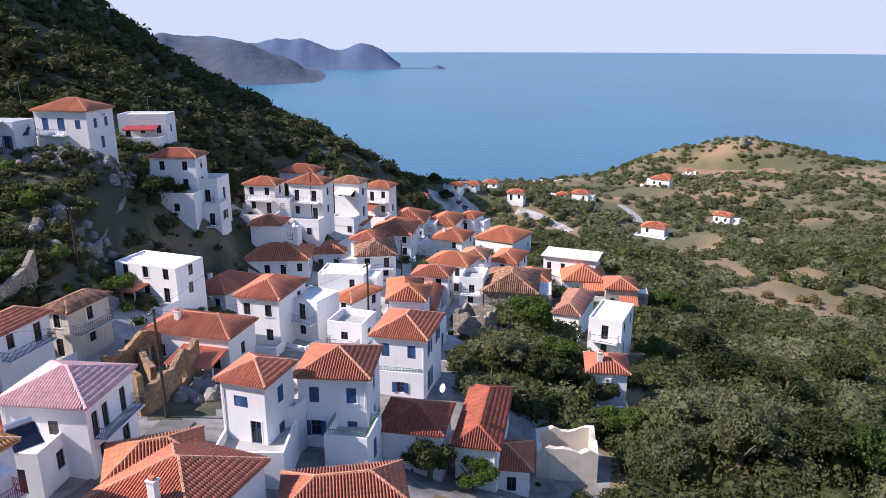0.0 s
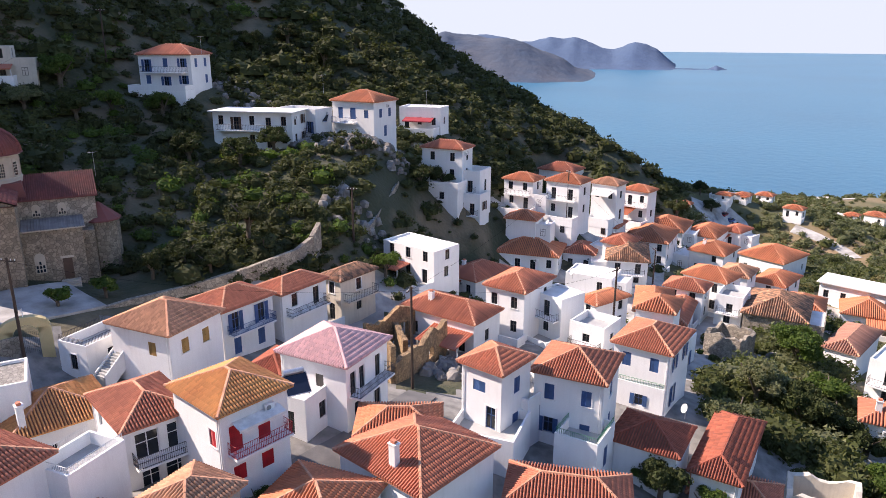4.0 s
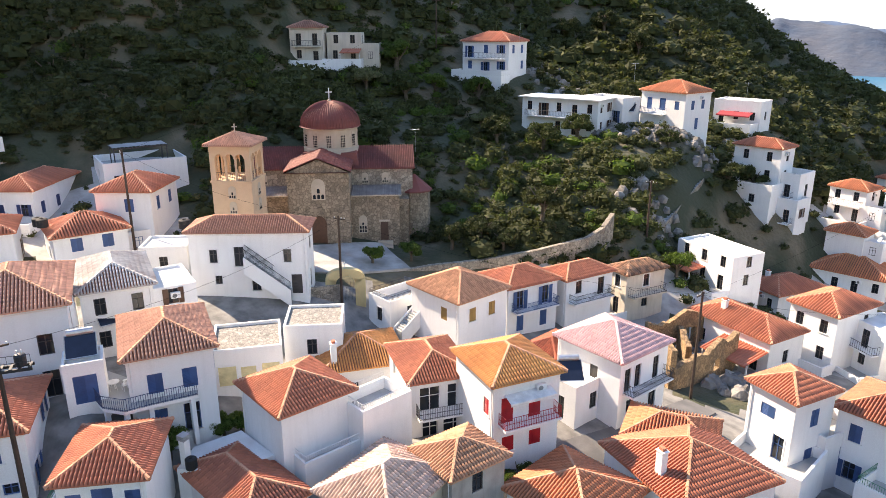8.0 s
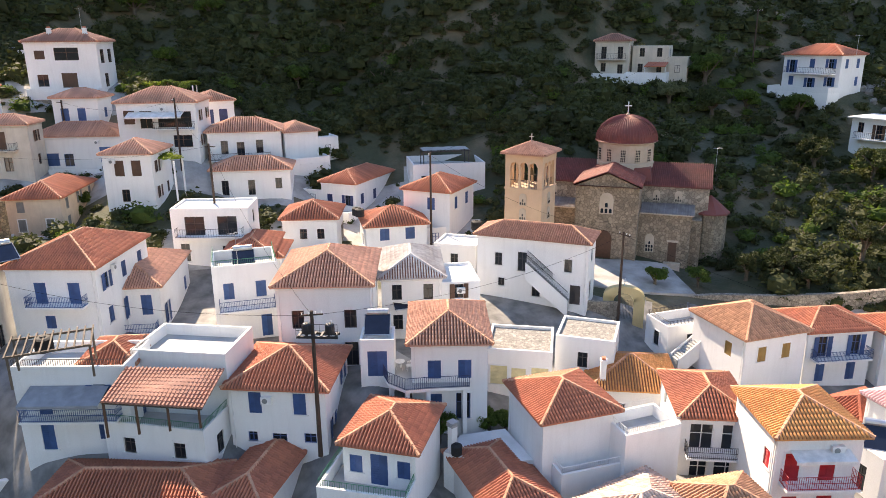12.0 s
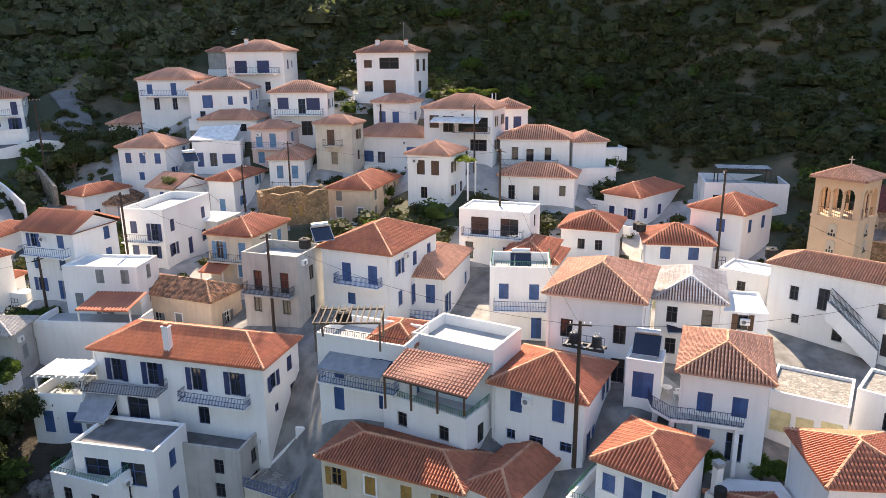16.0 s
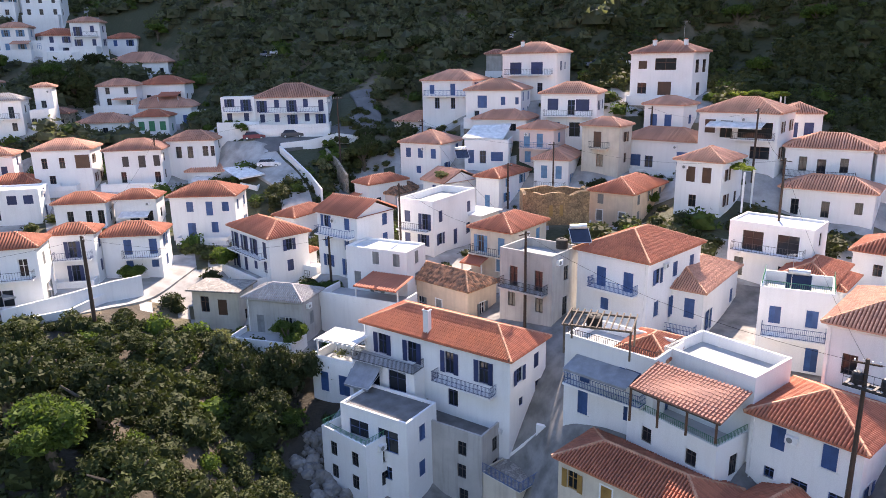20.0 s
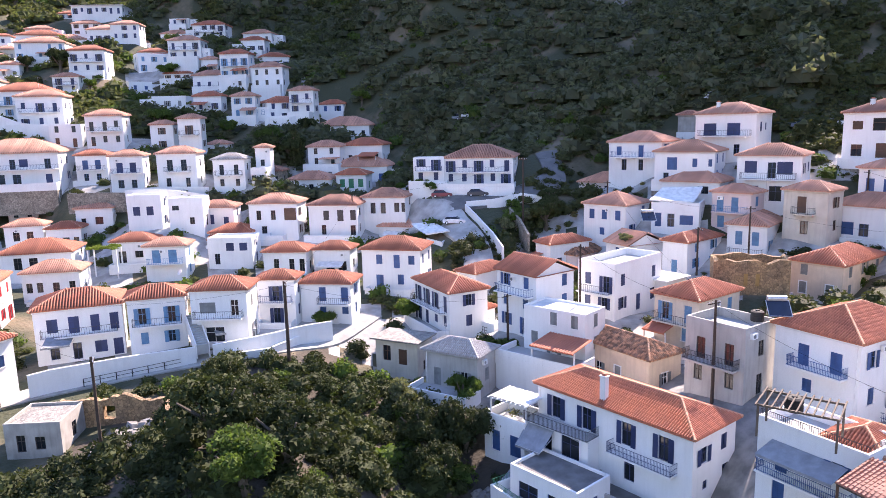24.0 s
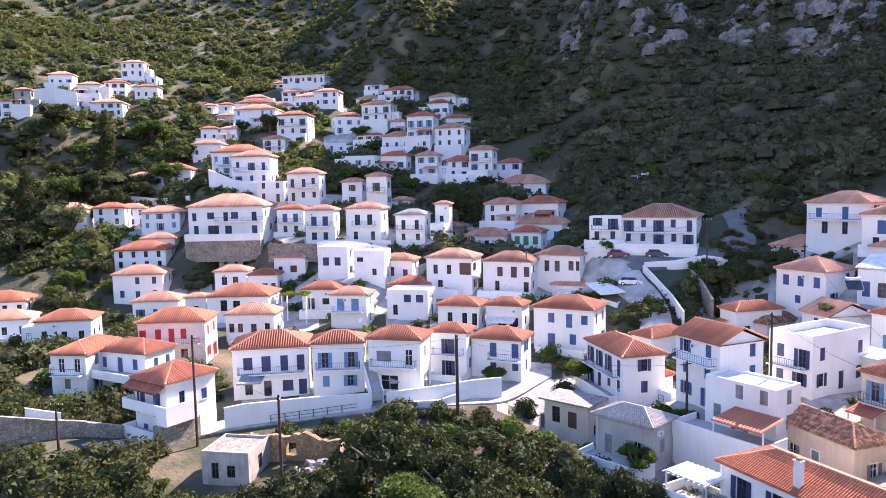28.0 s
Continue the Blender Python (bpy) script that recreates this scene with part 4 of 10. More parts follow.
house(-49.96, 6.79, 60.89, 63.7, 7.14, 7.04, 5.19, tile='red', win='blue', front=((0.27, 3.2, 0.95, 1.9, 's'), (0.73, 3.2, 0.95, 1.9, 's'), (0.22, 0.9, 0.7, 0.8, 'g'), (0.5, 0.9, 1.1, 0.7, 'g'), (0.82, 0.9, 0.9, 0.8, 'g')))
house(-52.94, 0.13, 63.67, 61.3, 7.29, 5.09, 4.75, roof='terrace', win='none')
house(-49.97, -2.00, 61.34, 57.4, 7.72, 4.50, 2.96, roof='terrace', win='dark')
house(-46.36, -4.62, 54.99, 67.8, 11.35, 4.79, 6.00, tile='red', win='ochre', wall='cream', courses=6)
house(-45.03, 3.74, 56.23, 54.9, 3.49, 7.67, 4.74, tile='red', win='none')
house(-71.36, -8.82, 64.67, 67.2, 7.89, 10.37, 6.49, tile='red', win='blue', balcony='front', front=((0.36, 3.1, 1.05, 2.1, 's'), (0.74, 3.1, 1.05, 2.1, 's'), (0.42, 0.9, 0.9, 1.2, 's')), span=(0.24, 0.88))
house(-74.70, -3.74, 63.31, 74.9, 5.89, 11.07, 4.36, tile='tan', win='blue', balcony='front', front=((0.42, 1.6, 1.0, 2.0, 's'), (0.78, 1.6, 1.0, 2.0, 's')))
house(-53.29, -7.49, 61.78, 69.2, 7.89, 4.50, 6.57, roof='terrace', win='blue', balcony='front', awning='grey')
house(-54.49, -5.26, 63.68, 74.3, 3.60, 4.50, 3.84, tile='red', win='none')
house(-84.61, 4.28, 65.58, 71.3, 8.72, 5.40, 6.25, roof='flat', win='dark', balcony='front', front=((0.15, 0.05, 1.0, 2.1, 'g'), (0.7, 0.6, 1.2, 1.2, 'g'), (0.3, 3.1, 2.2, 2.2, 'g'), (0.72, 3.1, 2.2, 2.2, 'g')))
house(-64.83, 5.30, 63.79, 85.6, 5.66, 5.21, 7.08, roof='terrace', win='blue', balcony='front')
house(-79.90, 7.87, 64.30, 73.5, 4.98, 8.21, 3.36, tile='red', win='none')
house(-103.23, 10.98, 69.13, 75.7, 10.74, 6.00, 3.51, tile='tan', win='dark', yard=())
house(-110.42, 11.06, 72.38, 79.8, 10.36, 7.00, 4.79, tile='tan', win='dark', front=((0.22, 1.7, 1, 1.9, 'g'), (0.44, 0.95, 1.1, 2.4, 'g'), (0.7, 1.7, 1, 1.9, 'g'),), yard=())
house(-111.25, 18.62, 72.19, 96.6, 5.20, 6.00, 4.39, tile='tan', win='none')
# the widest front opening is a shaded loggia drawn as dark glazing
house(-111.82, 0.08, 74.68, 73.2, 10.83, 8.00, 6.98, tile='tan', win='brown', balcony='front', front=((0.15, 4.1, 1.5, 1.9, 's'), (0.36, 3.5, 1.7, 2.4, 'g'), (0.72, 3.6, 4.6, 2.2, 'g'), (0.8, 0.8, 2.6, 1.7, 'g'), (0.4, 0.3, 0.9, 1.1, 'g'),), yard=(), span=(0.45, 0.97), awning='white')
house(-121.46, 7.20, 75.67, 96.2, 5.79, 6.00, 5.15, tile='tan', win='navy', front=((0.33, 1.7, 1.3, 2.2, 's'), (0.7, 1.7, 1.3, 2.2, 's'),), yard=())
house(-121.41, -11.43, 76.78, 70.4, 6.63, 4.97, 5.14, tile='tan', win='blue', front=((0.25, 1.4, 1.2, 2.3, 's'), (0.62, 1.4, 1.2, 2.3, 's'),), right=((0.5, 2.2, 0.9, 1.4, 's'),), yard=())
house(-116.80, -11.36, 71.83, 73.9, 12.42, 7.00, 5.11, tile='tan', win='blue', front=((0.17, 1, 3, 1.8, 's'), (0.4, 0.9, 1.3, 1.8, 'g'), (0.84, 1.4, 2.2, 2.2, 's'),), yard=(0.0, 0.6, 1.5, 0.7))
house(-100.06, -3.97, 69.69, 70.3, 6.11, 6.98, 6.62, tile='tan', win='brown', front=((0.33, 3.9, 1.2, 2, 's'), (0.68, 3.9, 1.2, 2, 's'), (0.4, 0.6, 1, 1.6, 'g'),), yard=())
house(-102.68, -14.78, 66.73, 74.9, 6.40, 11.50, 4.78, tile='red', win='grey', wall='peach')
house(-92.26, -23.11, 68.50, 111.7, 8.78, 5.00, 4.10, roof='ruin', win='ochre', wall='ochre')
house(-113.45, -27.42, 69.70, 87.8, 5.61, 10.55, 4.39, tile='tan', win='sky', balcony='front', front=((0.3, 1.5, 1.0, 2.0, 's'), (0.72, 1.5, 1.0, 2.0, 's')), yard=())
house(-82.44, -26.26, 63.89, 74.9, 5.84, 8.36, 5.82, tile='red', win='sky', balcony='front', wall='cream')
house(-67.89, -18.36, 64.27, 72.9, 6.24, 5.18, 6.91, roof='terrace', win='dark', wall='cement', balcony='front')
house(-72.59, -31.12, 61.03, 70.0, 11.88, 4.93, 4.16, tile='mottled', win='grey', wall='peach')
house(-58.50, -24.33, 57.79, 76.5, 16.88, 6.45, 6.99, tile='red', win='navy', balcony='front', chimney=((-0.05, -0.42, 2.6),), front=((0.14, 4.2, 1.1, 2.1, 'o'), (0.36, 4.2, 1.1, 2.1, 'o'), (0.62, 4.2, 1.0, 2.1, 'o'), (0.84, 4.2, 1.0, 2.1, 'o'), (0.64, 1.0, 1.1, 2.3, 'g')), right=((0.25, 4.4, 1.0, 1.4, 'o'), (0.72, 4.7, 0.9, 1.4, 's'), (0.3, 2.0, 0.7, 0.8, 'g'), (0.78, 1.2, 1.0, 2.1, 'g')), span=(0.54, 0.92), courses=6)
house(-53.75, -22.03, 51.03, 78.4, 8.10, 4.50, 7.65, roof='terrace', win='dark', wall='cement', floor='dark')
house(-55.55, -29.55, 59.20, 81.0, 7.00, 2.20, 2.70, roof='flat', win='navy', front=((0.28, 0.4, 2.0, 2.1, 'g'), (0.72, 0.4, 2.0, 2.1, 'g')))
house(-51.09, -27.60, 53.13, 79.4, 7.45, 4.50, 6.95, roof='flat', win='blue', floor='dark', front=((0.28, 3.6, 2.2, 2.1, 'g'), (0.72, 3.6, 2.2, 2.1, 'g'), (0.3, 0.8, 0.9, 1.3, 's'), (0.7, 0.8, 0.9, 1.3, 'g')))
house(-52.42, -15.79, 52.31, 64.7, 4.18, 4.96, 2.94, roof='terrace', win='none', wall='cream')
house(-56.50, -35.30, 57.10, 83.7, 5.00, 4.00, 4.60, roof='terrace', win='blue', front=((0.3, 0.9, 1.0, 2.1, 's'), (0.78, 0.9, 1.3, 2.1, 's')))
house(-49.56, -29.53, 52.71, 71.5, 5.86, 4.50, 5.46, roof='terrace', win='dark')
house(-69.00, -39.79, 58.29, 78.1, 4.02, 4.94, 3.03, tile='dark', win='none')
house(-63.12, -46.98, 60.25, 95.6, 6.98, 4.50, 4.06, tile='grey', win='grey', wall='cement')
house(-65.41, -57.69, 58.41, 101.3, 6.05, 3.97, 4.93, roof='slab', win='brown', wall='cream', front=((0.27, 2.2, 1.1, 2, 'g'), (0.65, 1.9, 1.2, 2, 's'),), right=((0.5, 0.6, 1, 1.6, 'g'),), yard=(), floor='paved')
house(-77.14, -55.74, 61.14, 82.2, 5.49, 4.50, 3.78, tile='red', win='dark')
house(-75.58, -57.90, 62.73, 64.3, 10.94, 5.71, 5.55, tile='red', win='navy', balcony='front')
house(-76.23, -44.68, 63.93, 74.6, 7.04, 6.55, 7.63, tile='red', roof='gable', win='blue', balcony='front')
house(-71.31, -37.93, 63.58, 86.5, 8.19, 4.50, 5.27, roof='flat', win='grey')
house(-86.39, -37.64, 65.47, 80.4, 5.52, 10.93, 6.84, roof='terrace', win='navy', balcony='front')
house(-104.46, -43.27, 68.13, 63.8, 5.33, 6.94, 2.84, roof='gable', tile='tan', win='blue', yard=())
house(-106.44, -34.95, 67.36, 77.0, 4.13, 9.29, 4.58, tile='red', win='sky', yard=())
house(-92.22, -34.48, 64.66, 76.2, 5.13, 4.50, 4.09, roof='slab', win='sky')
house(-90.49, -62.59, 63.73, 82.4, 4.05, 7.82, 3.46, tile='red', win='none')
house(-103.15, -55.24, 65.92, 64.8, 4.06, 7.81, 4.41, tile='red', win='dark')
house(-105.86, -54.00, 65.36, 80.3, 6.17, 8.26, 3.10, tile='mottled', win='red', wall='pinkish', yard=())
house(-111.74, -49.61, 70.58, 82.0, 8.00, 7.40, 5.51, tile='tan', win='blue', front=((0.2, 3.1, 1.0, 1.6, 's'), (0.5, 3.1, 1.0, 1.6, 's'), (0.82, 3.1, 1.0, 1.6, 's'), (0.45, 0.5, 0.9, 1.2, 's')), yard=())
house(-127.44, -58.28, 74.94, 94.6, 9.29, 6.97, 3.29, tile='tan', win='dark', wall='pinkish', front=((0.2, 0.8, 0.9, 1.9, 'g'), (0.6, 0.8, 1, 1.9, 'g'),), yard=())
house(-112.54, -39.41, 72.81, 99.3, 7.32, 5.49, 4.0, roof='terrace', win='blue', front=((0.15, 0.1, 1, 2.2, 's'), (0.42, 0.1, 1.1, 2.1, 'g'), (0.74, 0.5, 2, 1.5, 's'),), yard=())
house(-119.69, -38.68, 76.39, 87.9, 9.47, 7.10, 3.12, tile='tan', win='dark', front=((0.75, 1.3, 1.2, 1.2, 'g'),), yard=())
house(-114.30, -30.75, 72.60, 80.1, 6.10, 4.58, 5.78, tile='tan', win='sky', wall='pinkish', balcony='front', front=((0.22, 2.95, 1.1, 2.2, 's'), (0.6, 2.95, 1.1, 2.2, 's'), (0.25, 0.4, 1.1, 1.8, 's'),), yard=())
house(-119.76, -27.05, 76.84, 90.7, 9.23, 6.92, 6.97, tile='tan', win='navy', balcony='front', front=((0.22, 4.4, 1.8, 1.8, 's'), (0.55, 3.6, 1.2, 2.4, 'g'), (0.75, 4.2, 2.2, 1.9, 's'), (0.3, 0.4, 1, 2, 's'), (0.62, 0.1, 1.8, 2.3, 'g'),), yard=())
house(-112.86, -19.96, 72.71, 75.0, 6.22, 4.66, 6.53, tile='tan', win='brown', balcony='front', wall='cream', front=((0.42, 3.3, 1.3, 2.4, 's'), (0.5, 0.3, 1.1, 1.9, 'g'),), yard=(), span=(0.25, 0.75))
house(-122.59, -41.12, 78.88, 93.5, 9.88, 7.41, 5.35, tile='tan', win='blue', front=((0.3, 2.4, 1.7, 2.1, 's'), (0.68, 2.9, 0.8, 1.4, 's'), (0.93, 3, 0.6, 1.2, 's'), (0.2, 0.3, 0.9, 1.6, 'g'),), yard=(0.0, 1.0, 1.6, 0.8))
house(-127.10, -51.22, 80.52, 86.9, 10.20, 7.65, 5.24, tile='tan', win='blue', balcony='front', front=((0.2, 2.9, 1, 1.6, 's'), (0.62, 2.6, 1, 2.1, 's'), (0.62, 0.2, 0.9, 2, 'g'), (0.3, 0.2, 1, 2, 'g'),), yard=())
house(-131.14, -36.59, 82.99, 85.6, 10.39, 7.79, 7.34, tile='tan', win='navy', balcony='front', chimney=1, front=((0.25, 3.7, 2.2, 2.1, 's'), (0.64, 3.7, 2.2, 2.1, 's'), (0.2, 0.3, 1.4, 1.8, 'g'), (0.7, 0.3, 1, 1.9, 'g'),), right=((0.3, 4.3, 0.8, 1.6, 's'), (0.6, 4.5, 0.6, 1.2, 's'),), yard=())
# wide upper openings are loggias, their shade drawn as dark glass
house(-130.36, -12.89, 82.50, 75.6, 10.63, 7.97, 7.43, tile='brown', win='brown', chimney=2, front=((0.2, 4.9, 1.5, 1.3, 's'), (0.57, 4.7, 3.6, 1.9, 'g'), (0.2, 0.8, 1.6, 1.8, 'g'), (0.57, 0.6, 2.3, 2.2, 's'),), right=((0.28, 4.2, 1.8, 2.1, 'g'), (0.72, 4.2, 1.8, 2.1, 'g'), (0.4, 0.5, 1.8, 2.1, 'g'),), yard=(0.0, 1.0, 1.5, 0.5))
house(-152.46, 0.52, 84.08, 79.8, 4.69, 3.52, 2.27, roof='flat', win='grey')
house(-142.73, -48.31, 86.53, 98.7, 3.80, 2.85, 3.84, tile='brown', win='none', wall='grey')
house(-118.63, -81.81, 77.89, 116.6, 13.65, 10.23, 5.32, tile='tan', win='navy', balcony='front')
house(-111.04, -89.14, 78.30, 120.8, 6.13, 4.60, 5.23, roof='flat', win='navy', balcony='front')
house(-104.29, -90.63, 67.6, 112.1, 8.06, 7.4, 3.1, tile='tan', win='grey', awning='white', yard=())
house(-98.84, 38.65, 68.70, 78.6, 10.68, 8.01, 3.86, roof='terrace', win='dark', wall='white')
house(-79.50, 8.55, 63.40, 71.7, 5.49, 6.00, 3.63, tile='red', win='dark')
house(27.88, 261.96, 31.54, -21.1, 6.04, 4.53, 2.82, tile='orange', win='dark')
house(59.04, 295.38, 23.84, -26.3, 6.93, 5.19, 3.17, tile='orange', win='dark')
house(74.79, 240.72, 24.09, -32.3, 8.03, 6.03, 2.64, tile='orange', win='dark')
house(112.61, 275.73, 18.99, -37.2, 6.52, 4.89, 3.23, tile='orange', win='dark')
house(104.03, 347.21, 17.26, -31.7, 5.83, 4.37, 2.85, tile='orange', win='dark')
house(107.46, 341.45, 20.92, -32.5, 9.11, 6.83, 3.34, tile='orange', win='dark')
house(5.21, 256.16, 36.57, -16.2, 4.67, 3.50, 1.90, tile='orange', win='dark')
house(11.67, 265.85, 34.97, -17.5, 4.47, 3.35, 1.97, tile='orange', win='dark')
house(19.38, 277.40, 33.08, -19.0, 5.43, 4.07, 2.05, tile='orange', win='dark')
house(149.28, 424.53, 10.99, -34.4, 3.91, 2.93, 2.07, tile='orange', win='dark')
house(176.22, 400.09, 12.21, -38.8, 8.95, 6.71, 1.94, tile='orange', win='dark')
house(53.41, 307.90, 21.40, -24.8, 4.91, 3.68, 2.30, tile='orange', win='dark')
house(31.09, 297.22, 27.13, -21.0, 3.11, 2.50, 1.72, tile='orange', win='dark')
house(-6.50, 217.87, 40.03, -13.3, 3.83, 2.88, 2.54, tile='orange', win='dark')
house(122.28, 381.20, 15.71, -32.8, 5.07, 3.80, 2.48, tile='orange', win='dark')
# hill houses: many roofs take the paler tan tile to carry distance haze
house(-59.08, -318.89, 132.92, 151.5, 8.90, 6.23, 4.20, win='navy', tile='tan')
house(-65.68, -302.14, 127.28, 149.7, 8.26, 5.78, 4.29, win='navy', tile='tan')
house(-76.42, -307.55, 128.30, 148.0, 8.16, 5.72, 5.57, win='navy', tile='red')
house(-86.65, -318.39, 138.48, 146.8, 9.21, 6.45, 5.59, win='navy', tile='tan')
house(-90.39, -318.17, 135.11, 146.1, 12.00, 8.40, 3.52, win='navy', tile='tan', roof='flat')
house(-85.90, -298.21, 127.37, 145.9, 8.98, 6.28, 4.21, win='dark', tile='brown')
house(-57.29, -298.58, 119.75, 151.1, 6.97, 4.88, 4.81, win='navy', tile='tan')
house(-69.00, -289.54, 118.48, 148.6, 11.43, 8.00, 5.00, win='navy', tile='tan')
house(-35.13, -284.85, 115.68, 155.0, 3.69, 2.58, 6.30, win='navy', tile='red')
house(-40.11, -283.03, 120.09, 153.9, 5.05, 3.53, 5.75, win='navy', tile='brown', wall='grey')
house(-104.25, -281.22, 120.75, 141.7, 5.14, 3.60, 2.88, win='navy', tile='tan')
house(-107.56, -271.93, 120.26, 140.4, 5.08, 3.56, 3.04, win='navy', tile='red')
house(-105.04, -264.41, 114.29, 140.3, 7.43, 5.20, 3.81, win='grey', tile='tan', wall='cream')
house(-109.25, -246.12, 113.22, 138.1, 14.88, 10.41, 5.41, win='sky', tile='tan')
house(-112.39, -223.56, 108.22, 135.3, 10.73, 7.51, 6.63, win='navy', tile='red', balcony='front')
house(-126.14, -285.07, 125.48, 138.1, 9.48, 6.64, 2.79, win='navy', tile='tan')
house(-136.67, -254.83, 121.71, 133.8, 13.82, 9.67, 4.15, win='navy', tile='tan', balcony='front')
house(-144.98, -299.43, 134.47, 136.2, 8.98, 6.29, 2.75, win='navy', tile='red')
house(-151.20, -287.21, 135.96, 134.2, 19.02, 13.32, 3.16, win='navy', tile='tan', roof='slab')
house(-138.67, -247.15, 121.83, 132.7, 9.70, 6.79, 5.38, win='navy', tile='tan')
house(-91.07, -245.96, 107.34, 141.7, 5.96, 4.17, 4.08, win='dark', tile='red')
house(-96.38, -241.63, 107.19, 140.3, 5.84, 4.09, 4.08, win='grey', tile='tan')
house(-85.82, -233.76, 101.24, 141.8, 9.48, 6.63, 4.05, win='navy', tile='tan')
house(-83.16, -200.95, 94.15, 139.5, 14.38, 10.07, 6.81, win='sky', tile='red', balcony='front')
house(-81.99, -188.93, 91.71, 138.5, 10.74, 7.52, 7.44, win='navy', tile='tan', balcony='front')
house(-103.57, -220.88, 101.94, 136.9, 7.38, 5.17, 4.63, win='navy', tile='tan', balcony='front')
house(-71.88, -226.14, 92.09, 144.4, 11.62, 8.13, 4.68, win='blue', tile='red', yard=())
house(-61.87, -225.12, 90.72, 146.6, 5.95, 4.16, 4.23, win='blue', tile='tan', yard=())
house(-86.31, -166.91, 86.96, 134.7, 8.40, 5.88, 6.94, win='dark', tile='tan', balcony='front', yard=())
house(-81.77, -177.20, 86.75, 137.2, 7.18, 5.02, 5.52, win='dark', tile='red', roof='flat', yard=())
house(-95.35, -158.20, 85.40, 130.9, 5.34, 3.73, 6.07, win='brown', tile='tan', yard=())
house(-98.15, -150.84, 85.37, 128.9, 5.35, 3.75, 7.34, win='brown', tile='tan', balcony='front', yard=())
house(-141.58, -236.02, 114.13, 131.0, 9.16, 6.41, 2.96, win='dark', tile='red')
house(-139.97, -213.36, 112.98, 128.7, 10.61, 7.43, 5.87, win='navy', tile='tan', balcony='front')
house(-160.69, -251.19, 122.91, 129.4, 10.37, 7.26, 3.20, win='navy', tile='tan')
house(-161.71, -230.12, 122.54, 126.9, 11.73, 8.21, 4.74, win='navy', tile='red', balcony='front')
house(-169.02, -260.50, 130.79, 129.0, 7.68, 5.38, 2.85, win='navy', tile='tan', roof='flat')
house(-171.09, -242.50, 121.97, 126.8, 7.60, 5.32, 2.29, win='navy', tile='tan')
house(-162.74, -207.44, 115.87, 123.9, 8.37, 5.86, 4.27, win='navy', tile='red')
house(-172.33, -216.22, 120.44, 123.4, 10.45, 7.32, 3.40, win='dark', tile='tan')
house(-142.46, -204.94, 108.24, 127.2, 5.39, 3.77, 4.26, win='navy', tile='tan')
house(-133.49, -179.00, 104.72, 125.3, 8.46, 5.92, 6.91, win='sky', tile='red', balcony='front')
house(-138.42, -170.37, 101.54, 122.9, 9.22, 6.45, 5.95, win='dark', tile='tan')
house(-133.35, -191.42, 102.24, 127.1, 10.09, 7.07, 3.97, win='navy', tile='tan', balcony='front')
house(-118.06, -171.60, 94.81, 127.5, 7.48, 5.23, 4.22, win='navy', tile='red')
house(-112.58, -181.76, 95.78, 130.2, 10.19, 7.13, 3.64, win='grey', tile='tan', roof='flat')
house(-121.08, -160.01, 92.88, 124.9, 6.41, 4.49, 5.65, win='sky', tile='tan')
house(-122.09, -186.33, 93.50, 128.8, 8.58, 6.01, 2.60, win='dark', tile='red')
house(-136.29, -166.05, 94.59, 122.6, 6.87, 4.81, 2.69, win='dark', tile='tan')
house(-131.40, -148.49, 93.45, 120.5, 6.71, 4.70, 6.19, win='navy', tile='tan', balcony='front')
house(-147.33, -153.65, 93.84, 118.2, 7.46, 5.22, 2.49, win='blue', tile='red')
house(-141.60, -142.63, 86.68, 117.2, 15.30, 10.71, 3.41, win='dark', tile='tan')
house(-118.77, -126.94, 80.65, 118.9, 7.91, 5.54, 4.65, win='dark', tile='tan')
house(-127.02, -121.65, 80.97, 115.8, 9.67, 6.77, 4.38, win='dark', tile='red', balcony='front')
house(-123.73, -119.68, 76.82, 116.0, 13.91, 9.74, 3.75, win='blue', tile='tan')
house(-38.66, -209.56, 80.06, 151.5, 9.37, 6.56, 5.95, win='navy', tile='tan')
house(-47.68, -204.61, 81.07, 148.9, 7.90, 5.53, 4.96, win='navy', tile='red', yard=())
house(-57.69, -192.67, 80.06, 145.3, 9.77, 6.84, 4.57, win='sky', tile='tan', yard=())
house(-67.00, -168.36, 79.46, 140.3, 17.90, 12.53, 6.75, win='navy', tile='tan', balcony='front', front=((0.08, 3.5, 1, 1.9, 'g'), (0.3, 3.9, 1.6, 1.6, 's'), (0.5, 3.4, 1.1, 2.1, 'g'), (0.62, 3.9, 1.7, 1.6, 's'), (0.88, 3.4, 1.2, 2.1, 'g'), (0.1, 0.4, 1.1, 2, 'g'), (0.33, 0.2, 2.6, 2.2, 'g'), (0.53, 0.1, 1.6, 2.2, 'g'), (0.88, 0.05, 1.3, 2.2, 's'),), yard=(0.0, 1.0, 3.0, 0.55), span=(0.36, 1.0))
house(-78.76, -160.05, 78.91, 135.8, 6.66, 4.66, 6.21, win='blue', tile='red', balcony='front', front=((0.3, 3.2, 1.2, 2, 's'), (0.7, 3.2, 1.2, 2, 's'), (0.3, 0.3, 1, 1.9, 'g'), (0.7, 0.3, 1, 1.9, 'g'),), yard=(0.0, 1.1, 2.0, 0.8))
house(-78.66, -144.89, 78.24, 133.5, 6.69, 4.68, 6.82, win='navy', tile='tan', balcony='front', front=((0.3, 3.4, 1.3, 2.1, 's'), (0.7, 3.4, 1.3, 2.1, 's'), (0.3, 0.2, 1.2, 1.7, 'g'), (0.7, 0.2, 1.1, 1.7, 'g'),), yard=())
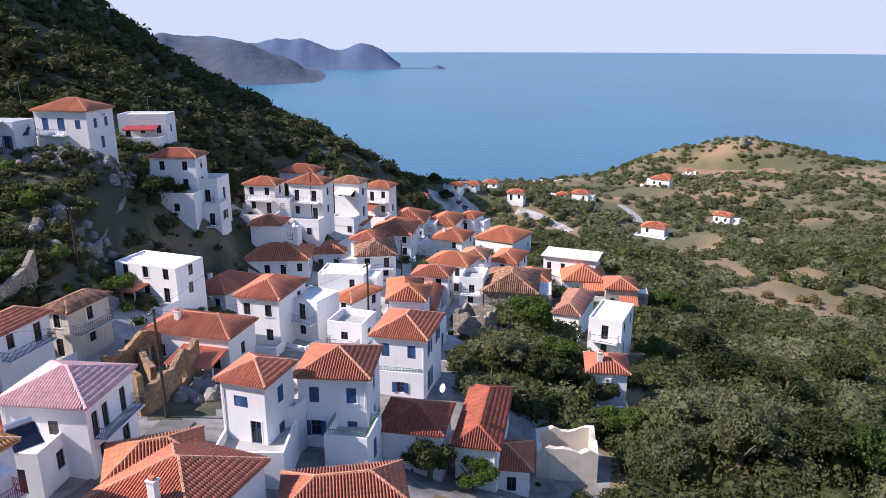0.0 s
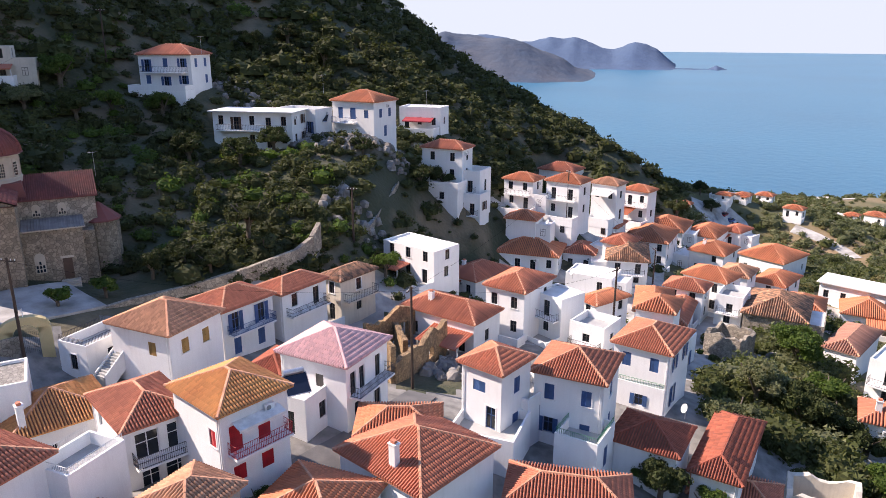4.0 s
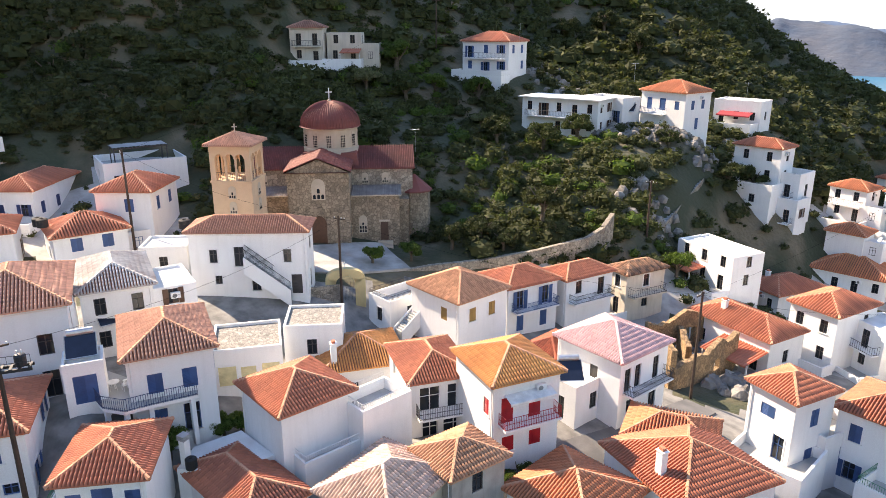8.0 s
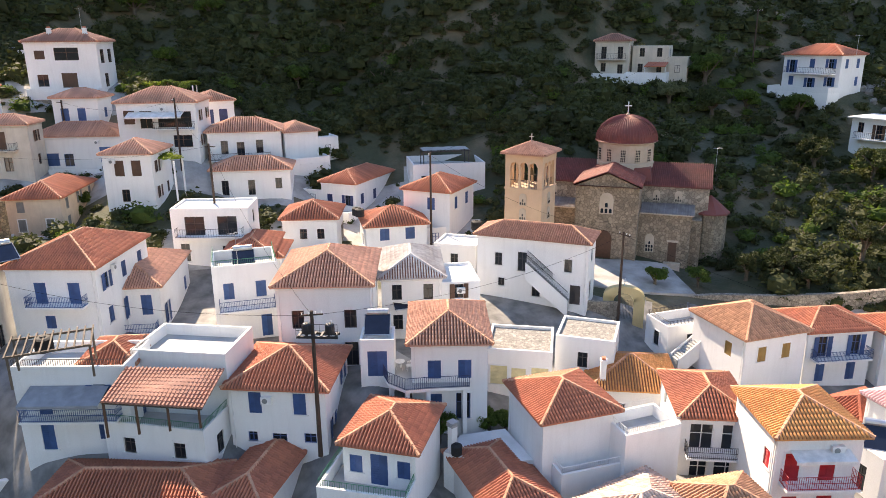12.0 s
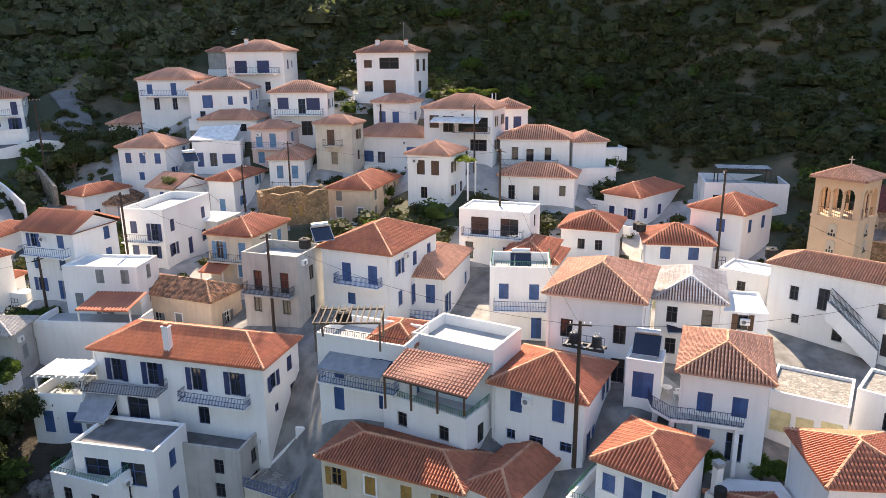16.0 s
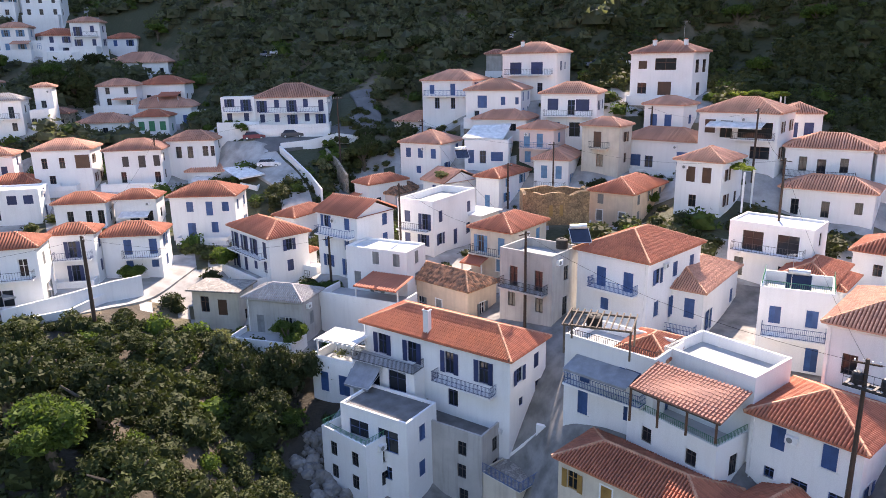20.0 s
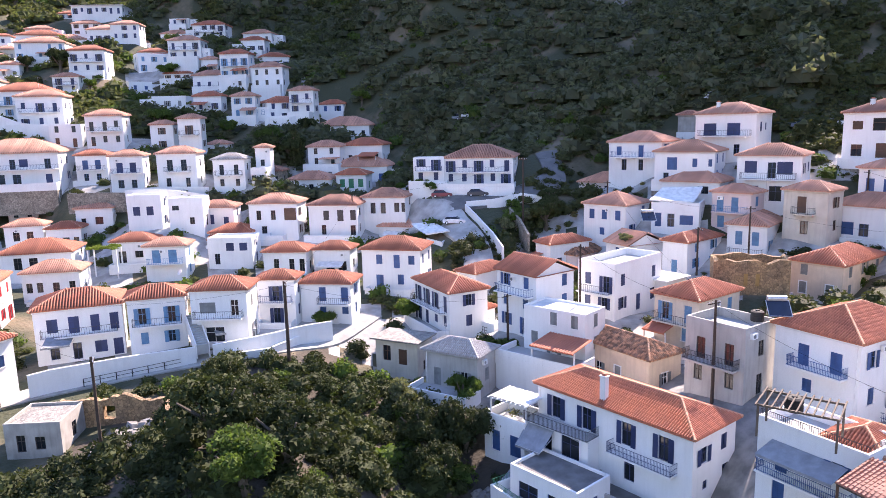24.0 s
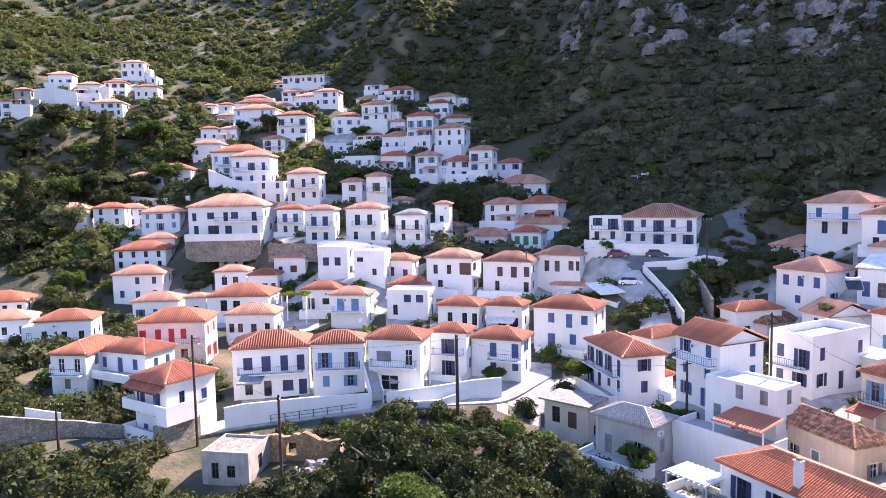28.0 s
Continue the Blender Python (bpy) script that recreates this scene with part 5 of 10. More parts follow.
house(-85.72, -136.93, 78.07, 130.0, 8.20, 5.74, 7.23, win='dark', tile='tan', balcony='front', front=((0.33, 3.7, 1.2, 2.3, 'g'), (0.68, 3.7, 1.2, 2.3, 'g'), (0.27, 0.2, 1, 2, 'g'), (0.76, 0.2, 0.9, 2, 'g'),), yard=(), span=(0.2, 0.85))
house(-93.41, -129.78, 77.25, 126.3, 6.78, 4.75, 6.46, win='dark', tile='grey', balcony='front', yard=())
house(-104.00, -130.02, 77.03, 123.3, 6.17, 4.32, 3.44, win='dark', tile='brown', wall='stone')
house(-109.30, -121.83, 74.71, 120.1, 9.85, 6.90, 3.75, win='dark', tile='tan', balcony='front', front=((0.2, 1, 0.9, 1.8, 'g'), (0.55, 0.5, 1, 2.3, 'g'), (0.85, 1.1, 0.9, 1.8, 'g'),), yard=())
house(-114.10, -113.66, 75.40, 116.9, 6.87, 4.81, 3.94, win='green', tile='red', front=((0.2, 1.2, 1.2, 1.8, 's'), (0.5, 1, 1.2, 2.1, 's'), (0.82, 1.2, 1.2, 1.8, 's'),), yard=())
house(-99.48, -126.26, 81.30, 123.8, 3.30, 2.50, 4.60, win='dark', tile='tan')
house(-54.22, -184.63, 74.98, 145.6, 8.20, 5.74, 3.40, win='dark', tile='tan', yard=())
house(-48.81, -179.63, 71.55, 146.8, 11.83, 8.28, 4.74, win='dark', tile='red', yard=())
house(-43.71, -163.95, 66.51, 147.1, 10.47, 7.33, 5.71, win='navy', tile='tan', yard=())
house(-59.64, -151.48, 68.44, 140.5, 7.01, 4.90, 3.87, win='dark', tile='tan', front=((0.3, 1, 1.2, 1.9, 'g'), (0.65, 1.2, 1.2, 1.6, 'g'),), yard=())
house(-64.14, -144.61, 67.89, 138.1, 6.36, 4.45, 3.81, win='brown', tile='red', front=((0.2, 0.2, 1.2, 2, 'g'), (0.55, 0.4, 1.3, 1.7, 'g'), (0.85, 0.4, 1, 1.7, 'g'),), yard=(0.0, 1.0, 1.6, 0.6))
house(-70.65, -144.52, 70.50, 135.9, 7.09, 4.97, 4.52, win='dark', tile='tan', front=((0.62, 1.3, 1.5, 1.5, 'g'), (0.2, 1.3, 0.9, 1.3, 'g'),), yard=())
house(-73.26, -129.78, 71.54, 132.6, 6.41, 4.49, 6.58, win='navy', tile='tan', roof='flat', front=((0.27, 2.6, 1.3, 1.7, 's'), (0.66, 2.6, 1.3, 1.7, 's'),), yard=())
house(-77.31, -121.93, 71.84, 129.6, 6.49, 4.54, 5.62, win='dark', tile='red', roof='flat', front=((0.2, 3.3, 1.3, 0.9, 'g'), (0.66, 0.6, 0.9, 1.3, 'g'),), yard=())
house(-83.47, -121.23, 69.44, 127.5, 7.07, 4.95, 5.52, win='navy', tile='tan', front=((0.35, 2.3, 1.3, 1.9, 's'), (0.78, 2.3, 1, 1.4, 's'),), yard=())
house(-88.00, -108.70, 69.41, 123.0, 9.34, 6.54, 6.57, win='brown', tile='tan', front=((0.2, 3.5, 0.9, 1.8, 'g'), (0.5, 3.5, 0.9, 1.8, 'g'), (0.85, 3.4, 2.3, 2.3, 's'), (0.3, 0.4, 1, 1.9, 'g'),), yard=(0.5, 1.0, 2.2, 0.8))
house(-95.22, -99.66, 69.35, 118.3, 9.60, 6.72, 6.01, win='dark', tile='brown', front=((0.36, 3.2, 1.1, 1.8, 's'), (0.65, 3, 1.2, 2.1, 's'), (0.91, 3.2, 1.1, 1.9, 's'), (0.3, 0.4, 0.9, 1.9, 'g'), (0.9, 0.3, 1, 1.9, 'g'),), yard=(0.0, 1.1, 2.2, 0.6))
house(-103.09, -93.56, 71.28, 114.2, 8.58, 6.00, 5.03, win='dark', tile='tan', front=((0.24, 1.9, 1, 2.1, 'g'), (0.48, 1.9, 1, 2.1, 'g'), (0.8, 2.2, 1, 1.8, 'g'), (0.95, 2.2, 0.7, 1.8, 'g'),), yard=())
house(-16.95, -157.16, 62.98, 155.8, 8.83, 6.18, 3.66, win='dark', tile='tan')
house(-25.19, -145.45, 63.01, 152.2, 9.52, 6.66, 4.06, win='dark', tile='red', balcony='front')
house(-43.52, -151.60, 63.89, 146.0, 9.08, 6.36, 3.86, win='blue', tile='tan')
house(-48.23, -142.32, 64.97, 143.3, 4.07, 2.85, 3.78, win='dark', tile='tan', yard=())
house(-54.93, -134.69, 64.82, 139.8, 12.00, 8.40, 4.68, win='dark', tile='red', front=((0.27, 1.9, 1.3, 2.1, 'g'), (0.48, 2.2, 1.4, 1.7, 'g'), (0.73, 2.7, 1.2, 0.9, 'g'), (0.9, 1.9, 0.9, 1.4, 'g'),), yard=())
house(-50.77, -120.08, 63.55, 139.1, 8.58, 6.01, 4.65, win='dark', tile='tan', front=((0.12, 1.5, 0.9, 1.6, 'g'), (0.3, 1.5, 0.9, 1.6, 'g'), (0.58, 0.8, 1, 2.2, 'g'), (0.86, 1.5, 0.9, 1.6, 'g'),), yard=(0.1, 0.9, 1.8, 0.5))
house(-35.35, -114.05, 63.36, 144.8, 10.19, 7.13, 6.52, win='red', tile='red', balcony='front', wall='pinkish', front=((0.07, 3.9, 1, 1.5, 's'), (0.3, 3.9, 0.9, 1.6, 's'), (0.5, 3.35, 0.9, 2.2, 's'), (0.68, 3.9, 0.9, 1.6, 's'), (0.68, 0.9, 1.1, 1.4, 'g'), (0.25, 0.9, 1, 1.4, 'g'),), yard=())
house(-65.90, -121.87, 66.40, 133.6, 7.16, 5.01, 4.39, win='dark', tile='red', front=((0.25, 0.6, 1.3, 2.1, 'g'), (0.65, 1.5, 1.4, 1.2, 'g'),), yard=(0.0, 1.0, 2.2, 0.7))
house(-65.80, -111.07, 65.08, 131.4, 6.76, 4.73, 5.77, win='sky', tile='tan', balcony='front', front=((0.28, 2.95, 1.4, 2.2, 's'), (0.68, 2.95, 1.4, 2.2, 's'),), yard=())
house(-75.95, -106.57, 66.05, 126.5, 7.85, 5.50, 5.25, win='navy', tile='tan', roof='flat', front=((0.5, 2.9, 1.4, 1.4, 's'), (0.8, 2.9, 1.4, 1.4, 's'), (0.2, 0.5, 0.9, 1.9, 'g'),), yard=())
house(-82.00, -114.53, 67.81, 126.4, 7.97, 5.58, 2.93, win='none', tile='red')
house(-78.98, -95.44, 64.92, 122.4, 7.46, 5.22, 4.29, win='dark', tile='red', front=((0.3, 0.9, 0.9, 2.2, 'g'), (0.66, 0.9, 0.9, 2.2, 'g'), (0.9, 0.9, 0.9, 2.2, 'g'),), yard=(0.0, 1.0, 1.8, 0.6))
house(-84.27, -89.41, 64.99, 118.7, 6.50, 4.55, 4.25, win='dark', tile='red', front=((0.45, 0.3, 1.5, 2, 'g'), (0.78, 0.3, 1.5, 2, 'g'),), yard=(0.1, 0.9, 2.2, 0.8), awning='white')
house(-83.30, -74.20, 64.64, 113.7, 9.52, 6.66, 6.26, win='blue', tile='red', front=((0.3, 4.0, 1.0, 1.5, 's'), (0.6, 3.4, 1.0, 2.1, 's'), (0.85, 4.0, 1.0, 1.4, 's'), (0.3, 0.1, 1.2, 2.2, 's'), (0.66, 0.8, 1.0, 1.6, 's')), yard=(0.1, 0.9, 2.0, 0.5))
house(-21.75, -112.13, 62.24, 135.0, 5.25, 9.6, 5.45, win='grey', tile='red', balcony='front', front=((0.3, 2.9, 0.9, 2, 'g'), (0.75, 2.9, 0.9, 2, 'g'), (0.45, 0.6, 0.9, 1.4, 's'),), yard=())
house(-27.25, -107.68, 61.78, 120.2, 8.58, 5.75, 5.62, win='blue', tile='red', front=((0.12, 3.3, 0.8, 1.5, 's'), (0.46, 2.8, 0.9, 2.1, 's'), (0.78, 3.3, 0.9, 1.5, 's'), (0.4, 0.1, 1, 2, 'g'), (0.75, 0.1, 1.6, 2, 'g'),), right=((0.35, 3.2, 0.8, 1.5, 's'), (0.75, 3.2, 0.8, 1.5, 's'),), yard=())
house(-26.06, -86.60, 61.07, 108.0, 6.30, 6.80, 6.90, win='blue', tile='red', front=((0.25, 3.6, 1.0, 2.0, 's'), (0.7, 3.6, 1.2, 2.0, 's'), (0.3, 0.2, 0.9, 1.3, 's'), (0.7, 0.1, 1.0, 2.1, 's')), right=((0.3, 3.6, 0.8, 2.0, 'g'), (0.75, 3.9, 0.8, 1.3, 's')), yard=())
house(-40.79, -90.84, 62.29, 149.8, 9.92, 6.95, 6.57, win='navy', tile='red', balcony='front', front=((0.2, 3.7, 1.2, 1.7, 's'), (0.44, 3.4, 1.2, 2.1, 's'), (0.68, 3.4, 1.0, 2.1, 's'), (0.9, 3.4, 1.0, 2.1, 's'), (0.2, 0.3, 1.0, 1.6, 'g'), (0.45, 0.05, 1.0, 2.1, 'g'), (0.72, 0.6, 1.4, 1.5, 's'), (0.92, 0.05, 1.1, 2.1, 's')), yard=())
house(-47.41, -83.90, 62.68, 144.5, 6.81, 4.77, 6.68, win='sky', tile='red', balcony='front', yard=())
house(-52.68, -77.02, 63.25, 127.6, 7.11, 4.98, 6.95, win='grey', tile='red', balcony='front', front=((0.3, 4, 2, 1.4, 's'), (0.78, 3.6, 1, 2.1, 'g'), (0.4, 0.2, 2.4, 2, 'g'),), yard=())
house(-61.93, -77.28, 63.47, 123.3, 5.23, 3.66, 6.14, win='navy', tile='red', balcony='front')
house(-67.83, -73.35, 63.00, 119.2, 7.25, 5.08, 5.50, win='blue', tile='red', balcony='front', front=((0.44, 3, 1, 2, 's'), (0.88, 3, 1, 2, 's'), (0.44, 1.2, 0.9, 1, 's'), (0.88, 1.2, 0.9, 1, 's'),), yard=(), span=(0.36, 1.0))
house(-17.89, -173.98, 65.05, 156.1, 11.24, 7.87, 2.95, win='dark', tile='red')
house(-27.30, -70.95, 60.0, 131.0, 5.20, 5.2, 3.4, roof='flat', win='dark', wall='grey', front=((0.28, 0.5, 0.8, 1.7, 'g'), (0.62, 0.7, 0.9, 1.3, 'g'),), yard=(), floor='paved')
house(-108.05, -154.55, 83.59, 125.0, 5.07, 3.55, 2.80, tile='tan', win='dark', balcony='front')
house(-160.70, -195.30, 109.87, 152.6, 8.95, 6.26, 3.68, tile='red', win='blue')
house(-129.89, -273.32, 119.10, 144.6, 13.59, 9.51, 4.59, tile='tan', win='sky', balcony='front')
house(-156.37, -289.86, 132.46, 136.7, 11.22, 7.85, 3.75, tile='tan', win='dark')
house(-135.34, -211.60, 105.60, 127.4, 8.81, 6.17, 2.48, tile='red', win='brown', balcony='front')
house(-122.77, -215.56, 102.04, 162.3, 6.88, 4.82, 3.46, roof='flat', win='blue')
house(-126.92, -151.20, 90.13, 130.0, 9.10, 6.37, 3.10, roof='terrace', win='navy', balcony='front')
house(-65.03, -165.39, 70.24, 143.5, 5.59, 3.92, 4.50, roof='terrace', win='dark')
house(-111.16, -291.19, 120.60, 139.1, 10.99, 7.69, 3.46, tile='tan', win='blue', balcony='front')
house(-133.46, -224.70, 109.49, 161.3, 10.26, 7.18, 5.81, roof='terrace', win='sky')
house(-123.57, -280.12, 120.88, 146.2, 15.01, 10.50, 4.33, tile='red', win='dark', balcony='front')
house(-141.29, -279.90, 126.44, 138.2, 10.37, 7.26, 4.52, tile='tan', win='brown')
house(-145.03, -255.26, 119.33, 130.4, 8.50, 5.95, 3.45, tile='tan', win='blue', balcony='front')
house(-129.40, -155.28, 92.08, 152.2, 9.59, 6.71, 4.68, tile='red', win='navy')
house(-62.47, -233.89, 89.31, 155.0, 7.87, 5.51, 6.52, roof='terrace', win='dark', balcony='front')
house(-54.71, -211.23, 80.43, 150.5, 8.28, 5.80, 5.01, tile='tan', win='blue')

# ---- known ground heights ----
spot(-13.2, 194.6, 53.5)
spot(-23.5, 203.6, 57.3)
spot(-37.7, 211.7, 62.4)
spot(-59.3, 220.2, 71.7)
spot(-73.6, 226.3, 77.3)
spot(-91.6, 232.6, 86.0)
spot(-106.0, 239.6, 95.2)
spot(-125.0, 245.0, 108.5)
spot(-25.2, 170.1, 59.4)
spot(-44.9, 169.1, 67.7)
spot(-54.7, 171.5, 70.9)
spot(-70.9, 170.9, 80.2)
spot(-113.4, 126.7, 93.0)
spot(-97.8, 141.5, 90.9)
spot(-70.4, 156.9, 83.5)
spot(-67.5, 94.3, 71.4)
spot(-74.1, 84.0, 72.0)
spot(-53.2, 94.0, 68.7)
spot(-97.5, 97.7, 79.9)
spot(-61.9, 78.6, 64.3)
spot(-62.8, 64.5, 64.0)
spot(-47.5, 99.2, 66.2)
spot(-54.0, 104.9, 69.3)
spot(-123.7, 56.5, 91.2)
spot(-118.8, 35.5, 81.3)
spot(-114.9, 51.6, 83.3)
spot(-94.4, 82.0, 75.2)
spot(-71.8, 86.0, 67.8)
spot(-46.5, 86.2, 64.3)
spot(-108.4, 103.7, 90.3)
spot(-102.9, 57.7, 80.0)
spot(-95.4, 54.7, 74.0)
spot(-69.5, 54.0, 62.2)
spot(-76.1, 40.0, 63.1)
spot(-66.6, 63.5, 60.8)
spot(-50.4, 72.1, 62.5)
spot(-60.7, 52.2, 61.8)
spot(-132.2, 46.2, 94.2)
spot(-117.3, 40.3, 81.9)
spot(-130.7, 33.7, 74.3)
spot(-118.4, 74.7, 94.0)
spot(-153.9, 18.8, 92.6)
spot(-113.2, 120.0, 94.7)
spot(-152.2, -105.2, 100.1)
spot(-155.2, -29.7, 98.8)
spot(-150.2, 38.1, 96.1)
spot(-137.5, 26.2, 81.9)
spot(-151.5, -72.6, 94.8)
spot(-120.4, 49.0, 80.1)
spot(-147.9, 5.7, 91.3)
spot(-150.1, -55.5, 95.6)
spot(-155.5, -109.2, 97.8)
spot(-150.4, -131.8, 97.0)
spot(-142.6, -83.0, 85.7)
spot(-139.3, -121.7, 87.4)
spot(-153.5, -84.1, 95.7)
spot(-93.7, -511.5, 205.9)
spot(-137.0, -428.6, 182.0)
spot(-242.4, -414.3, 202.2)
spot(-220.8, -231.6, 146.5)
spot(-189.6, -170.6, 114.7)
spot(-166.8, -110.3, 108.0)
spot(-180.1, -87.0, 113.4)
spot(-208.4, -138.1, 141.8)
spot(-198.9, -81.8, 128.5)
spot(-221.0, -309.1, 158.5)
spot(-36.8, -262.4, 98.3)
spot(-47.5, -235.2, 92.3)
spot(-67.4, -253.2, 101.7)
spot(-31.6, -192.4, 75.6)
spot(-22.3, -178.6, 70.9)
spot(-105.9, -312.5, 136.2)
spot(-43.9, -337.2, 141.7)
spot(-150.5, -153.5, 101.3)
spot(-27.3, -60.1, 61.7)
spot(-13.6, -91.0, 62.1)
spot(-9.3, -77.4, 61.2)
spot(-39.8, -50.1, 61.4)
spot(-45.0, -73.3, 61.2)
spot(-27.3, -70.9, 60.6)
spot(-53.8, -59.2, 61.8)
spot(-42.8, -42.0, 58.8)
spot(-45.5, -47.8, 59.8)
spot(-28.4, -41.1, 62.8)
spot(-40.7, -35.5, 54.2)
spot(-52.5, -52.1, 59.6)
spot(-40.9, -54.4, 62.0)
spot(-39.3, -30.9, 52.5)
spot(-50.4, -42.6, 55.9)
spot(-42.7, -33.0, 54.4)
spot(-39.6, -36.7, 56.2)
spot(31.5, 66.9, 47.1)
spot(36.5, 55.0, 51.3)
spot(19.0, 63.2, 47.5)
spot(50.6, 125.2, 34.7)
spot(62.8, 108.1, 40.2)
spot(70.7, 203.1, 27.9)
spot(110.5, 184.4, 33.6)
spot(148.4, 294.8, 25.0)
spot(77.7, 300.1, 21.3)
spot(183.7, 432.6, 27.8)
spot(142.5, 447.9, 18.8)
spot(234.6, 407.3, 22.9)
spot(63.9, 447.5, 3.2)
spot(9.5, 249.8, 27.6)
spot(20.6, 214.0, 30.1)
spot(92.7, 430.1, 8.7)
spot(-5.9, 299.9, 28.8)
spot(-0.6, 190.0, 36.8)
spot(6.1, 71.7, 51.4)
spot(13.9, 97.0, 48.9)
spot(-1.9, 52.0, 52.9)
spot(29.9, 84.9, 44.3)
spot(40.6, 206.0, 28.8)
spot(54.2, 78.0, 46.4)
spot(45.0, 89.3, 41.9)
spot(113.9, 383.4, 15.0)
spot(154.2, 369.1, 20.8)
spot(180.7, 334.3, 24.6)
for x, y, z in ((-58.0, 111.5, 74.0), (-66.0, 107.0, 73.4), (-53.0, 113.0, 72.8), (-49.0, 113.0, 67.0), (-43.5, 117.5, 63.4), (-39.5, 115.5, 59.6), (-46.5, 117.0, 65.2), (-36.6, 117.5, 58.0)):      # the bank below the hill houses
    spot(x, y, z)
for x, y, z in ((-103.5, -85.2, 74.9), (-103.7, -80.0, 73.8), (-101.0, -75.4, 71.8), (-97.0, -68.9, 70.0), (-91.8, -64.2, 67.5), (-87.0, -62.3, 65.4),   # the road bend
                (-108.1, -77.4, 75.0), (-112.2, -73.3, 75.5), (-117.2, -69.1, 76.6), (-122.7, -67.5, 80.0), (-130.6, -73.8, 83.4), (-107.5, -69.5, 72.9), (-104.0, -71.5, 72.6)):
    spot(x, y, z)


# ---- the ground ----
def rim(az, r, z):
    spot(-r * math.sin(radians(az)), r * math.cos(radians(az)), z)


spot(0, 0, 46)
for a, r, z in ((-45, 60, 36), (-70, 60, 34), (-110, 60, 36), (180, 60, 42), (-150, 70, 44), (-60, 150, 25), (-100, 180, 30), (-150, 180, 70), (170, 330, 135), (-170, 300, 110),
                (-60, 400, 15), (-90, 420, 20), (-120, 420, 60), (-150, 420, 120)):
    rim(a, r, z)
for a in range(45, 146, 10):                       # the mountain goes on behind the village
    rim(a, 250 if a < 135 else 330, 178 if a < 135 else 175)
    rim(a, 330, 240 if a < 135 else 175)
    rim(a, 450, 310 if a < 135 else 230)
    rim(a, 900, 420)
for a, r, z in ((70, 178, 144), (76, 178, 146), (82, 178, 138), (72, 215, 172), (80, 215, 172)):   # the steep face above the church, unseen height added to shade it
    rim(a, r, z)
for a in (150, 160, 170, 180):
    rim(a, 640, 320)
    rim(a, 900, 430)
for a in range(-10, 13, 4):                        # the bay
    rim(a, 490, -8)
    rim(a, 600, -25)
    rim(a, 900, -40)
for a in (4, 9, 14, 20, 26, 32):                   # behind the spur
    rim(a, 300 if a < 22 else 330, 30 if a < 10 else 48 if a < 22 else 90)
    rim(a, 470, -8)
    rim(a, 600, -25)
    rim(a, 900, -40)
for a in range(-62, -10, 6):                       # behind the headland
    rim(a, 570, -8)
    rim(a, 650, -25)
    rim(a, 900, -40)
for a in (-75, -90, -110, -130, -150, -170):
    rim(a, 900, 0 if a > -120 else 200)
hs = []
for x, y, z, yaw, w, d, h in HOUSES:
    c, s = math.cos(radians(yaw)), math.sin(radians(yaw))
    for u, v in ((0, 0), (-w / 2, -d / 2 - 0.3), (w / 2, -d / 2 - 0.3)):
        hs.append((x + u * c - v * s, y + u * s + v * c, z - 0.2))
KNOWN = np.array(SPOTS + hs)
px, py = KNOWN[:, 0] / 100, KNOWN[:, 1] / 100
r2 = (px[:, None] - px) ** 2 + (py[:, None] - py) ** 2 + 1e-9
K = r2 * np.log(r2) + np.eye(len(px)) * 0.004
P = np.stack([np.ones(len(px)), px, py], 1)
SHEET = np.linalg.solve(np.block([[K, P], [P.T, np.zeros((3, 3))]]), np.concatenate([KNOWN[:, 2], np.zeros(3)]))

# soil whose dark green tint stands in for shadowed undergrowth between shrubs
SOIL = material("dry_hillside_soil", (0.165, 0.130, 0.082), 0.95, scale=0.09, fine=1.6, tint=(0.050, 0.056, 0.028), bump=0.8, depth=0.3, spread=0.16, bias=0.07)
NA, NR = 400, 190
ang = np.linspace(0, 2 * np.pi, NA, endpoint=False)
rad = np.concatenate([[0.01], np.geomspace(6, 900, NR - 1)])
AA, RR = np.meshgrid(ang, rad)
GX, GY = -RR * np.sin(AA), RR * np.cos(AA)
GZ = ground(GX, GY)
near = np.sqrt(np.min([(GX.ravel() - h[0]) ** 2 + (GY.ravel() - h[1]) ** 2 for h in HOUSES], axis=0))
rough = np.clip((near - 6) / 12, 0, 1) * np.clip(RR.ravel() / 150, 0.2, 1.5)
bumps = np.array([noise.fractal(Vector((x * 0.035, y * 0.035, 3.1)), 0.9, 2.1, 5) for x, y in zip(GX.ravel(), GY.ravel())])
GZ = np.clip(GZ, -30, 600) + bumps * rough * 1.6
idx = np.arange(NA * NR).reshape(NR, NA)
quads = np.stack([idx[:-1], np.roll(idx, -1, 1)[:-1], np.roll(idx, -1, 1)[1:], idx[1:]], -1).reshape(-1, 4)
VALLEY = material("dry_grass_and_valley_soil", (0.265, 0.185, 0.105), 0.95, scale=0.022, fine=0.8, tint=(0.095, 0.095, 0.042), bump=0.8, depth=0.3, spread=0.2, bias=0.04)
LANE = material("worn_concrete_paving", (0.46, 0.445, 0.415), 0.9, scale=0.4, fine=6.0, tint=(0.26, 0.25, 0.23), bump=0.4, spread=0.3)
# ravine floor: the deep shade lying there is put into this colour
EARTH = material("ravine_earth_shade", (0.075, 0.058, 0.040), 0.95, scale=0.4, fine=3.0, tint=(0.042, 0.036, 0.026), bump=0.8, depth=0.15, spread=0.3)
# darker copy of the lane paving, alley shade between near houses included
SHADELANE = material("shade_dark_paving", (0.27, 0.26, 0.24), 0.9, scale=0.7, fine=6.0, tint=(0.14, 0.135, 0.125), bump=0.5, spread=0.3)
